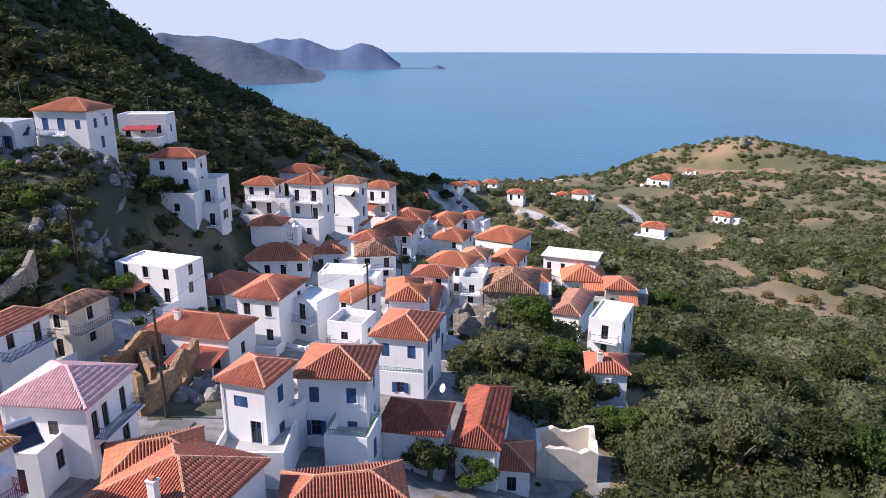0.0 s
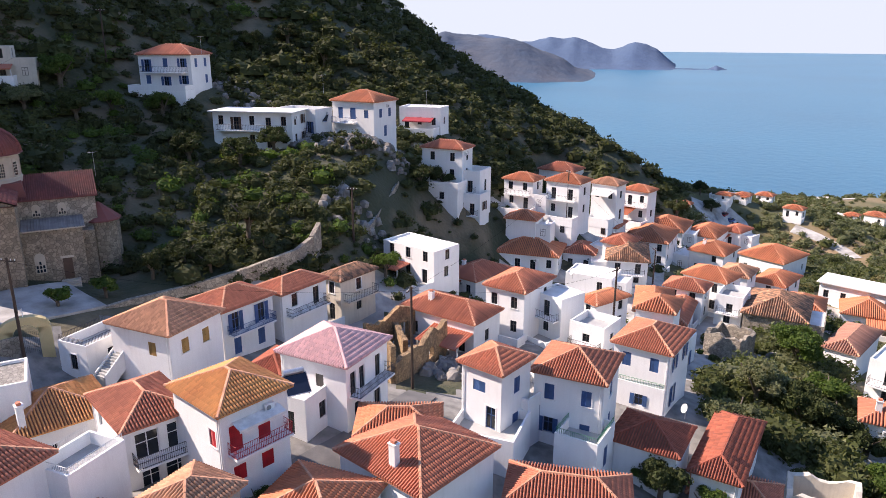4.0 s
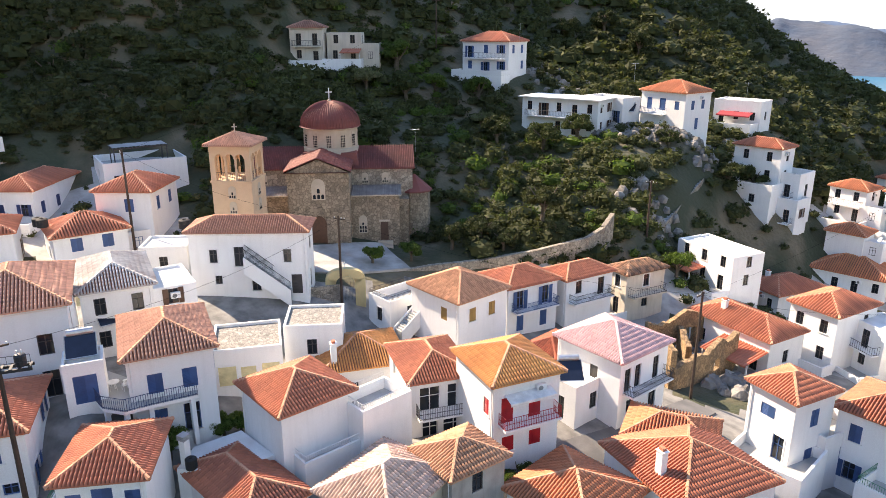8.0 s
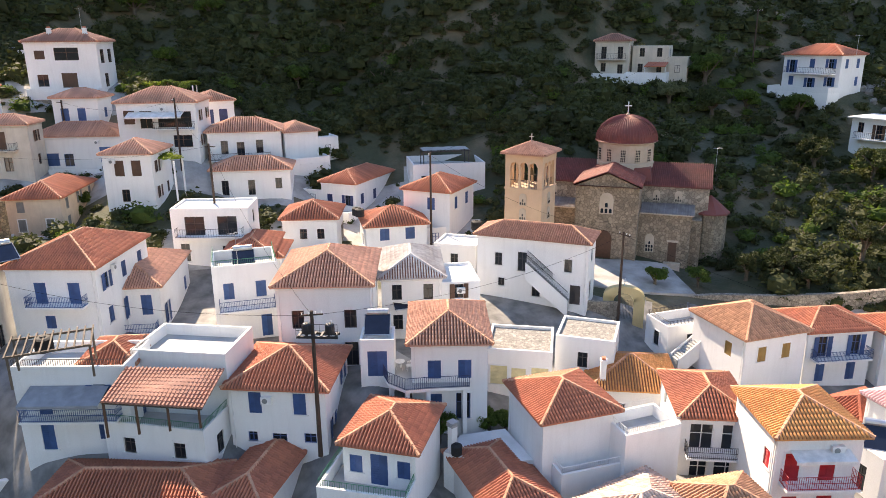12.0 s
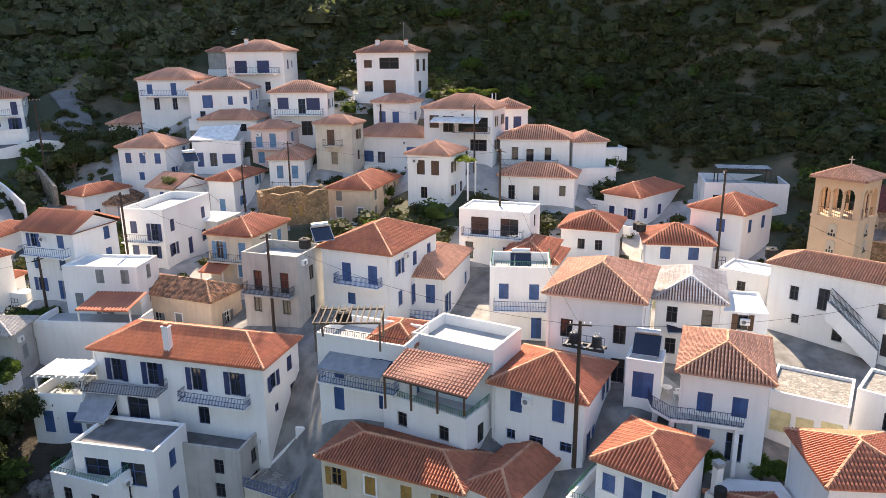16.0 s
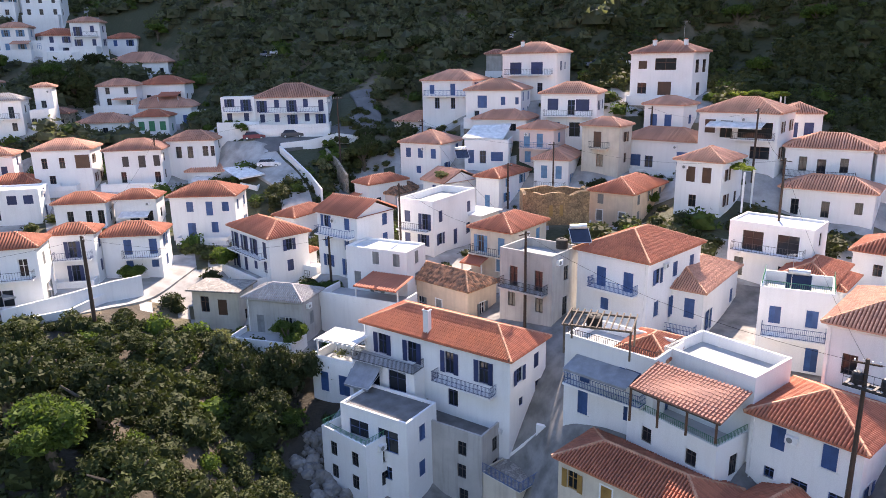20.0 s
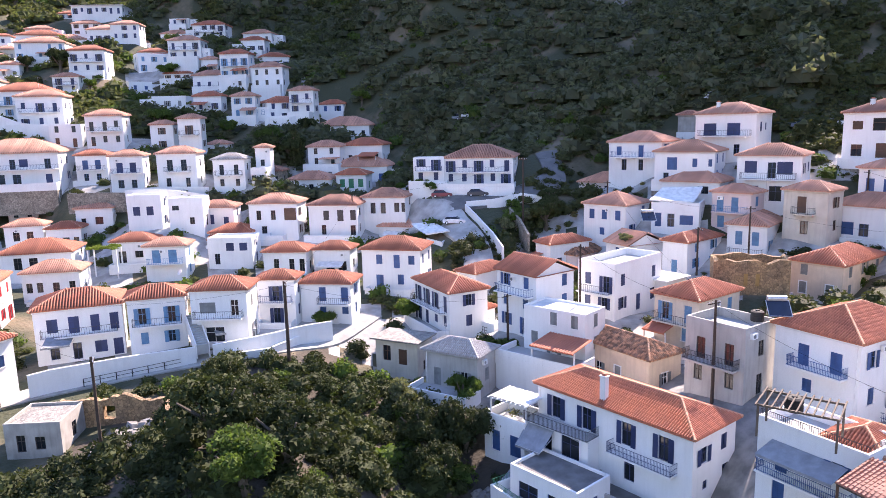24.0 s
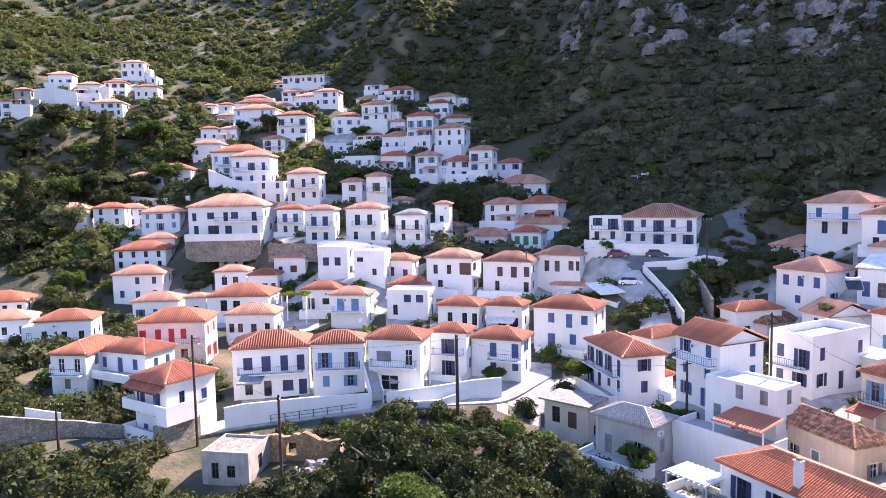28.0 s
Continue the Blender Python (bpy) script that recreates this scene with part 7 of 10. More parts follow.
# ---- single trees ----
def tree_meshes(kind, seed):
    """Trunk and crown of one tree of unit height-of-crown; returns two meshes."""
    g = random.Random(seed)
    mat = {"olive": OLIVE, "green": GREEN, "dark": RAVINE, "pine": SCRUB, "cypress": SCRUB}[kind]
    trunk = Shape()
    tall = {"cypress": 0.4, "pine": 1.3}.get(kind, 0.7)
    trunk.beam((0, 0, -0.4), (0.05, 0.03, tall * 0.6), 0.13, BARK, 7, 0.10)
    trunk.beam((0.05, 0.03, tall * 0.6), (0.02, 0.08, tall + 0.5), 0.10, BARK, 6, 0.05)
    for i in range(5):
        w = i * 1.26 + g.uniform(-0.3, 0.3)
        trunk.beam((0.04, 0.03, tall * (0.55 + 0.08 * i)), (0.65 * math.cos(w), 0.65 * math.sin(w), tall + 0.3 + g.uniform(0, 0.4)), 0.055, BARK, 5, 0.02)
    qs = []
    n = 13
    for i in range(n):
        t = clump(250, 0.13, 0.9, seed * 31 + i, 2, 6)
        if kind == "cypress":
            k = i / n
            p, r = (g.uniform(-0.12, 0.12), g.uniform(-0.12, 0.12), 0.3 + k * 3.4), 0.55 * (1 - k) ** 0.6 + 0.12
        else:
            w, rr = g.uniform(0, 6.28), 0.72 * math.sqrt(g.random())
            up = g.uniform(0.0, 0.75) * (1 - 0.5 * rr)
            if kind == "pine":
                up *= 0.55
            p, r = (rr * math.cos(w), rr * math.sin(w), tall + up), g.uniform(0.30, 0.48)
        qs.append(t * r + np.array(p))
    v = np.concatenate(qs).reshape(-1, 3)
    return trunk.mesh("trunk"), array_mesh("crown", v, np.arange(len(v)).reshape(-1, 3), mat)


TREEWORD = {"olive": "grey-green olive tree with a dense rounded crown", "green": "leafy bright green tree", "dark": "dense dark green evergreen tree",
            "pine": "umbrella-shaped dark green pine", "cypress": "slender dark green cypress"}


def tree(x, y, size, kind="olive", base=None):
    g = random.Random(round(x * 13 + y * 7))
    trunk, crown = once(("tree", kind, g.randrange(3)), lambda: tree_meshes(kind, len(cache) + 5))
    z = height(x, y) if base is None else base
    top = thing("tree", x, y, z - 0.1, g.uniform(0, 360), TREEWORD[kind], "tree", "trees")
    top.scale = (size, size, size * g.uniform(0.9, 1.15))
    part("trunk", trunk, top)
    part("crown", crown, top)
    return top


# ---- poles and cables ----
def pole(x, y, high, arms=1, lean=0.0, base=None):
    z = height(x, y) if base is None else base
    top = thing("utility_pole", x, y, z, (x * 31) % 180, "tall dark wooden utility pole", "utility pole", "utility poles")
    s = Shape()
    s.beam((0, 0, -0.8), (lean, 0, high), 0.17, CREOSOTE, 8, 0.11)
    part("post", s, top)
    for i in range(arms):
        a = Shape()
        zz = high - 0.35 - 0.6 * i
        a.box(-0.75, 0.75, 0.12, 0.22, zz - 0.05, zz + 0.05, CREOSOTE)
        arm = part("crossarm", a, top)
        for k in (-0.65, -0.2, 0.25, 0.65):
            b = Shape()
            b.ring([(0.03, zz + 0.05), (0.05, zz + 0.10), (0.035, zz + 0.16), (0.05, zz + 0.2)], k, 0.17, PAINT["white"], 6)
            part("insulator", b, arm)
    return (x + lean * 0, y, z + high - 0.3)


def cable(a, b, sag=1.2, r=0.012):
    a, b = Vector(a), Vector(b)
    s = Shape()
    n = 12
    k = s.slot(CORD)
    pts = [a.lerp(b, i / n) - Vector((0, 0, 4 * sag * (i / n) * (1 - i / n))) for i in range(n + 1)]
    side = Vector((-(b - a).y, (b - a).x, 0)).normalized()
    for p in pts:
        s.v += [tuple(p + side * r), tuple(p - side * r), tuple(p - Vector((0, 0, r * 1.6)))]
    for i in range(n):
        for j in range(3):
            q = (j + 1) % 3
            s.f.append((3 * i + j, 3 * i + q, 3 * i + 3 + q, 3 * i + 3 + j))
            s.m.append(k)
    ob = new("power_cable", s.mesh("power_cable"))
    tagged(ob, "thin black overhead power cable", "cable", "overhead cables")


# ---- walls, roads ----
def run_wall(name, pts, thick, mat, label, foot=3.0, cap=0.0, kind="structure", category="wall"):
    """A free-standing wall along points (x, y, top height)."""
    s = Shape()
    for (x0, y0, z0), (x1, y1, z1) in zip(pts, pts[1:]):
        d = Vector((x1 - x0, y1 - y0, 0)).normalized()
        n = Vector((-d.y, d.x, 0)) * thick / 2
        n2 = n * (1.0 + cap)
        a, b = Vector((x0, y0, 0)) - d * thick * 0.3, Vector((x1, y1, 0)) + d * thick * 0.3
        lo = min(z0, z1) - foot
        q = [(a - n, z0), (b - n, z1), (b + n, z1), (a + n, z0)]
        topv = [(p.x, p.y, z) for p, z in q]
        lowv = [(p.x, p.y, lo) for p, z in q]
        s.quad(topv, mat)
        for i in range(4):
            j = (i + 1) % 4
            s.quad([lowv[i], lowv[j], topv[j], topv[i]], mat)
    return tagged(new(name, s.mesh(name)), label, category, kind=kind)


def road(name, pts, width, mat, label, lift=0.12):
    """A road sheet laid along points (x, y, z), with a rounded run between them."""
    P = [Vector(p) for p in pts]
    fine = []
    for i in range(len(P) - 1):
        p0, p1, p2, p3 = P[max(0, i - 1)], P[i], P[i + 1], P[min(len(P) - 1, i + 2)]
        for k in range(8):
            t = k / 8
            fine.append(0.5 * (2 * p1 + (p2 - p0) * t + (2 * p0 - 5 * p1 + 4 * p2 - p3) * t * t + (3 * p1 - p0 - 3 * p2 + p3) * t ** 3))
    fine.append(P[-1])
    s = Shape()
    row = []
    for i, p in enumerate(fine):
        d = (fine[min(i + 1, len(fine) - 1)] - fine[max(0, i - 1)])
        n = Vector((-d.y, d.x, 0)).normalized() * width / 2
        across = [p + n * k for k in (-1, -0.5, 0, 0.5, 1)]
        row.append([Vector((q.x, q.y, max(height(q.x, q.y), height(q.x + n.x * 0.2, q.y + n.y * 0.2), height(q.x - n.x * 0.2, q.y - n.y * 0.2)) + lift)) for q in across])
    for a, b in zip(row, row[1:]):
        for i in range(4):
            s.quad([a[i], b[i], b[i + 1], a[i + 1]], mat)
        for i in (0, 4):
            s.quad([a[i], b[i], b[i] - Vector((0, 0, 0.6)), a[i] - Vector((0, 0, 0.6))], mat)
    return tagged(new(name, s.mesh(name)), label, "road", kind="structure")


# ---- parked cars ----
RUBBER = material("tyre_rubber", (0.02, 0.02, 0.02), 0.8, bump=0.0)
CARPAINT = {}


def car(x, y, yaw, colour, label, z=None):
    if colour not in CARPAINT:
        CARPAINT[colour] = material("car_paint", colour, 0.25, bump=0.0)
    z = height(x, y) + 0.05 if z is None else z
    top = thing("car", x, y, z, yaw, label, "car", "parked cars")
    m = CARPAINT[colour]
    body = [(-2.05, 0.35, 0.70), (-1.95, 0.30, 0.92), (-1.0, 0.28, 0.98), (1.0, 0.28, 0.98), (1.9, 0.30, 0.80), (2.05, 0.35, 0.60)]
    s = Shape()
    for (x0, a0, b0), (x1, a1, b1) in zip(body, body[1:]):
        for sg in (-1, 1):
            s.quad([(x0, sg * 0.84, a0), (x1, sg * 0.84, a1), (x1, sg * 0.80, b1), (x0, sg * 0.80, b0)], m)
        s.quad([(x0, -0.80, b0), (x1, -0.80, b1), (x1, 0.80, b1), (x0, 0.80, b0)], m)
        s.quad([(x0, -0.84, a0), (x1, -0.84, a1), (x1, 0.84, a1), (x0, 0.84, a0)], RUBBER)
    s.quad([(-2.05, -0.8, 0.35), (-2.05, 0.8, 0.35), (-2.05, 0.8, 0.7), (-2.05, -0.8, 0.7)], m)
    s.quad([(2.05, -0.8, 0.35), (2.05, 0.8, 0.35), (2.05, 0.8, 0.6), (2.05, -0.8, 0.6)], m)
    part("body", s, top)
    c = Shape()
    low = [(-1.75, -0.76), (1.0, -0.76), (1.0, 0.76), (-1.75, 0.76)]
    high = [(-1.35, -0.60), (0.35, -0.60), (0.35, 0.60), (-1.35, 0.60)]
    for i in range(4):
        j = (i + 1) % 4
        c.quad([(*low[i], 0.96), (*low[j], 0.96), (*high[j], 1.42), (*high[i], 1.42)], GLASS)
    part("glazing", c, top)
    r = Shape()
    r.box(-1.37, 0.37, -0.62, 0.62, 1.42, 1.46, m, 0.03)
    part("roof_panel", r, top)
    for wx in (-1.3, 1.3):
        for sg in (-1, 1):
            t = Shape()
            t.beam((wx, sg * 0.70, 0.31), (wx, sg * 0.87, 0.31), 0.31, RUBBER, 12)
            wheel = part("wheel", t, top)
            h = Shape()
            h.beam((wx, sg * 0.86, 0.31), (wx, sg * 0.885, 0.31), 0.18, PAINT["white"], 8)
            part("rim", h, wheel)
    for sg in (-1, 1):
        l = Shape()
        l.box(2.0, 2.07, sg * 0.6 - 0.15, sg * 0.6 + 0.15, 0.5, 0.62, PAINT["white"])
        part("headlight", l, top)


# ---- the church ----
STONE = material("church_ashlar", (0.36, 0.28, 0.20), 0.95, scale=0.5, fine=3.0, tint=(0.27, 0.21, 0.15), bump=0.8, depth=0.05, cells=2.6)
PALE = material("pale_plaster", (0.55, 0.46, 0.36), 0.9, scale=0.8, tint=(0.46, 0.38, 0.29))
DOMETILE = material("dark_red_dome_tile", (0.23, 0.060, 0.045), 0.7, scale=0.6, tint=(0.17, 0.05, 0.04), island=0.2)
CLERE = material("pale_rendered_stone", (0.40, 0.34, 0.27), 0.95, scale=0.6, fine=3.0, tint=(0.31, 0.255, 0.20), bump=0.5, depth=0.03, cells=2.2)
LEADROOF = material("grey_lichened_tile", (0.30, 0.26, 0.23), 0.9, scale=0.8, tint=(0.20, 0.16, 0.14), island=0.2)
DARKDOME[0] = DOMETILE
TOWERPL = material("apricot_plaster", (0.66, 0.47, 0.31), 0.9, scale=0.7, tint=(0.58, 0.40, 0.26))


def arch_shape(w, h, mat, depth=0.1, steps=8):
    """A round-headed panel, y = 0 its face."""
    s = Shape()
    pts = [(-w / 2, 0), (w / 2, 0)] + [(w / 2 * math.cos(math.pi * i / steps), h - w / 2 + w / 2 * math.sin(math.pi * i / steps)) for i in range(steps + 1)]
    s.quad([(x, -depth, z) for x, z in pts], mat)
    for i in range(len(pts)):
        (a, b), (c, d) = pts[i], pts[(i + 1) % len(pts)]
        s.quad([(a, -depth, b), (c, -depth, d), (c, 0, d), (a, 0, b)], mat)
    return s


def lattice(parent, at, w, h, panes=True):
    """A pierced stone window: pale slab with dark round-headed holes."""
    slab = part("window", arch_shape(w, h, PALE, 0.06), parent, "pierced pale stone window", at=at)
    if not panes:                                        # on a part already: the holes go into the slab's own mesh
        s = arch_shape(w, h, PALE, 0.06)
        for r in range(int(h / (w * 0.45)) - 1):
            for c in (-0.3, 0, 0.3):
                p = arch_shape(w * 0.2, w * 0.34, GLASS, 0.08)
                n = len(s.v)
                s.v += [(a + c * w, b, e + 0.12 + r * w * 0.43) for a, b, e in p.v]
                s.f += [tuple(n + i for i in f) for f in p.f]
                s.m += [s.slot(GLASS)] * len(p.f)
        slab.data = s.mesh("window")
        return
    hole = once(("hole", round(w, 2)), lambda: arch_shape(w * 0.2, w * 0.34, GLASS, 0.02).mesh("pane"))
    rows = int(h / (w * 0.45))
    for r in range(rows - 1):
        for c in (-0.3, 0, 0.3) if r < rows - 2 else (0,):
            part("pane", hole, slab, at=pose(c * w, -0.065, 0.12 + r * w * 0.43))


def church(x, y, z, yaw):
    top = thing("church", x, y, z, yaw, "cross-shaped stone church with dark red dome and tiled roofs", "church")

    def block(x0, x1, y0, y1, h, gable=(), mat=None):
        s = Shape()
        s.box(x0, x1, y0, y1, -3, h, mat or STONE)
        for q in gable:
            s.quad(q, mat or STONE)
        part("wall", s, top)

    block(-3.5, 4.2, 0, 6.5, 10.0, [[(-3.5, 0, 10.0), (4.2, 0, 10.0), (0.35, 0, 11.6)]])
    block(-9.5, 12.4, 6.5, 15, 9.1, [[(xx, 6.5, 9.1), (xx, 15, 9.1), (xx, 10.75, 11.2)] for xx in (-9.5, 12.4)], CLERE)
    block(4.2, 10.5, 2.6, 6.5, 6.3)
    block(10.5, 11.8, 4.2, 6.5, 5.4)
    block(-9.2, -3.5, 3.0, 6.5, 6.3)
    # roofs
    part("roof", roof_mesh("roof", 21.9, 8.5, 9.1, "gable", 0.3, 0.5, DOMETILE, 0), top, at=pose(1.45, 10.75, 0))
    part("roof", roof_mesh("roof", 9.0, 7.7, 10.0, "gable", 0.3, 0.41, DOMETILE, 0), top, at=pose(0.35, 4.4, 0, 0, 0, 90))
    for x0, x1, y0 in ((4.25, 10.8, 2.3), (-9.4, -3.55, 2.7)):
        r = Shape()
        n = int((x1 - x0) / 0.3)
        r.box(x0, x1, y0, 6.49, 6.3, 6.42, PALE)
        r.quad([(x0, y0 + 0.1, 6.44), (x1, y0 + 0.1, 6.44), (x1, 6.49, 6.9), (x0, 6.49, 6.9)], LEADROOF)
        for i in range(n):
            a = x0 + (i + 0.5) * (x1 - x0) / n
            r.beam((a, y0 + 0.05, 6.46), (a, 6.49, 6.92), 0.06, LEADROOF, 5)
        part("roof", r, top, "low grey tiled aisle roof")
    # apse and corner chapel
    a = Shape()
    a.ring([(2.2, -3), (2.2, 5.7)], 12.7, 8.4, STONE, 10)
    a.ring([(2.5, 5.7), (2.45, 5.9), (0.1, 7.9)], 12.7, 8.4, DOMETILE, 10)
    part("apse", a, top)
    # square base, drum and dome
    q = Shape()
    q.box(-2.6, 5.4, 6.6, 14.4, 9.0, 11.2, PALE, 0.5)
    part("drum_base", q, top, "tiled shoulders under the drum").data.materials[0] = DOMETILE
    d = Shape()
    d.ring([(3.75, 10.6), (3.75, 11.6), (3.6, 11.7), (3.6, 14.1), (3.85, 14.2), (3.85, 14.4)], 1.4, 10.5, PALE, 32)
    drum = part("drum", d, top, "pale plastered dome drum")
    dome = Shape()
    dome.ring([(4.15, 14.4)] + [(4.0 * math.cos(t), 14.5 + 3.2 * math.sin(t)) for t in np.linspace(0, 1.5, 12)], 1.4, 10.5, DOMETILE, 36)
    part("dome", dome, drum, "dark red tiled dome")
    ribs = Shape()
    for i in range(64):
        w = 2 * math.pi * i / 64
        pts = [(1.4 + (4.03 * math.cos(t)) * math.cos(w), 10.5 + (4.03 * math.cos(t)) * math.sin(w), 14.52 + 3.22 * math.sin(t)) for t in np.linspace(0, 1.40, 9)]
        for p, q in zip(pts, pts[1:]):
            ribs.beam(p, q, 0.055, DOMETILE, 4)
    part("dome_ribs", ribs, drum)
    c = Shape()
    c.ring([(0.22, 17.6), (0.25, 17.8), (0.08, 18.0), (0.05, 18.1)], 1.4, 10.5, PALE, 8)
    c.box(1.34, 1.46, 10.44, 10.56, 18.1, 19.4, PAINT["white"])
    c.box(0.95, 1.85, 10.45, 10.55, 18.8, 18.92, PAINT["white"])
    part("cross", c, drum)
    for i in range(12):
        w = 2 * math.pi * i / 12
        lattice(drum, pose(1.4 + 3.6 * math.cos(w), 10.5 + 3.6 * math.sin(w), 11.8, 0, 0, math.degrees(w) + 90), 0.75, 2.2, False)
    # front openings
    part("door", arch_shape(2.0, 4.2, material("church_door_wood", (0.10, 0.045, 0.025), 0.6, scale=3), 0.05), top, "arched brown wooden door", at=pose(0.2, 0, 0.2))
    su = Shape()
    for i in range(14):
        w = math.pi * i / 13
        su.box(0.2 + 1.25 * math.cos(w) - 0.16, 0.2 + 1.25 * math.cos(w) + 0.16, -0.12, 0, 3.4 + 1.25 * math.sin(w) - 0.16, 3.4 + 1.25 * math.sin(w) + 0.16, STONE)
    part("door_surround", su, top)
    stp = Shape()
    for i in range(3):
        stp.box(-1.6 - 0.3 * i, 2.0 + 0.3 * i, -0.5 - 0.35 * i, -0.005, -0.4, 0.18 - 0.17 * i, PALE)
    part("steps", stp, top, "pale stone entrance steps")
    lattice(top, pose(0.35, 0, 6.5), 1.7, 2.7)
    for xx in (6.0, 8.7):
        lattice(top, pose(xx, 6.5, 7.1), 0.9, 1.5)
    lattice(top, pose(-7.4, 6.5, 7.1), 0.9, 1.5)
    lattice(top, pose(5.7, 2.6, 1.3), 1.1, 2.4)
    dd = Shape()
    dd.box(-0.5, 0.5, -0.05, 0, 0, 2.5, PAINT["brown"])
    dd.box(-0.7, 0.7, -0.09, 0, 2.5, 2.75, PALE)
    part("door", dd, top, at=pose(8.5, 2.6, 0.3))
    st2 = Shape()
    for i in range(4):
        st2.box(7.6, 9.6, 1.0 + 0.35 * i, 2.59, -0.5, -0.25 + 0.15 * i, PALE)
    part("steps", st2, top, "pale stone side steps")
    return top


def bell_tower(x, y, z, yaw):
    top = thing("bell_tower", x, y, z, yaw, "apricot plastered bell tower with arched belfry and tiled roof", "bell tower")
    w, h, fl, spring, head = 4.7, 14.5, 10.5, 13.1, 13.8
    s = Shape()
    s.box(-w / 2, w / 2, -w / 2, w / 2, -3, fl - 0.2, TOWERPL)
    s.box(-w / 2 - 0.1, w / 2 + 0.1, -w / 2 - 0.1, w / 2 + 0.1, fl - 0.2, fl, TOWERPL)
    s.box(-w / 2, w / 2, -w / 2, w / 2, head, h, TOWERPL)
    part("shaft", s, top)
    pier = Shape()
    pier.box(-0.3, 0.3, -0.3, 0.3, fl, head, TOWERPL)
    pm = pier.mesh("pier")
    col = Shape()
    col.ring([(0.22, fl), (0.16, fl + 0.2), (0.15, spring - 0.2), (0.24, spring)], 0, 0, TOWERPL, 8)
    cm = col.mesh("column")
    for sx in (-1, 1):
        for sy in (-1, 1):
            part("pier", pm, top, at=pose(sx * (w / 2 - 0.31), sy * (w / 2 - 0.31), 0))
    span = (w - 1.2) / 3
    for k in range(4):
        m = pose(0, 0, 0, 0, 0, 90 * k)
        for sg in (-1, 1):
            part("column", cm, top, at=m @ pose(sg * span / 2, -w / 2 + 0.3, 0))
        a = Shape()
        for c in (-span, 0, span):
            r = span / 2 - 0.1
            n = 10
            ends = [(c - span / 2, c - r), (c + r, c + span / 2)]
            for yy in (-w / 2 + 0.02, -w / 2 + 0.5):
                for e0, e1 in ends:
                    a.quad([(e0, yy, spring), (e1, yy, spring), (e1, yy, head), (e0, yy, head)], TOWERPL)
            for i in range(n):
                t0, t1 = math.pi * i / n, math.pi * (i + 1) / n
                p0, p1 = (c + r * math.cos(t0), spring + r * math.sin(t0)), (c + r * math.cos(t1), spring + r * math.sin(t1))
                for yy in (-w / 2 + 0.02, -w / 2 + 0.5):
                    a.quad([(p0[0], yy, p0[1]), (p1[0], yy, p1[1]), (p1[0], yy, head), (p0[0], yy, head)], TOWERPL)
                a.quad([(p0[0], -w / 2 + 0.02, p0[1]), (p1[0], -w / 2 + 0.02, p1[1]), (p1[0], -w / 2 + 0.5, p1[1]), (p0[0], -w / 2 + 0.5, p0[1])], TOWERPL)
        part("arcade", a, top, at=m)
        rl = Shape()
        rl.beam((-w / 2 + 0.6, -w / 2 + 0.25, fl + 0.9), (w / 2 - 0.6, -w / 2 + 0.25, fl + 0.9), 0.03, IRON, 4)
        for i in range(18):
            xx = -w / 2 + 0.6 + (w - 1.2) * i / 17
            rl.box(xx - 0.012, xx + 0.012, -w / 2 + 0.238, -w / 2 + 0.262, fl, fl + 0.9, IRON)
        part("railing", rl, top, "low iron railing", at=m)
        for zz in (6.6, 8.4):
            lattice(top, m @ pose(0, -w / 2, zz), 0.9, 1.5)
    part("roof", roof_mesh("roof", w, w, h, "hip", 0.5, 0.42, TILE["tan"], 0), top)
    b = Shape()
    b.ring([(0.42, 11.8), (0.40, 11.9), (0.26, 12.3), (0.2, 12.6), (0.02, 12.7)], 0, 0, material("bronze", (0.16, 0.10, 0.05), 0.4, metal=0.8, bump=0.0), 14)
    b.beam((0, 0, 12.7), (0, 0, 13.8), 0.03, IRON, 4)
    part("bell", b, top, "bronze bell")
    c = Shape()
    c.box(-0.05, 0.05, -0.05, 0.05, h + 1.15, h + 2.2, PALE)
    c.box(-0.3, 0.3, -0.04, 0.04, h + 1.8, h + 1.9, PALE)
    part("cross", c, top)


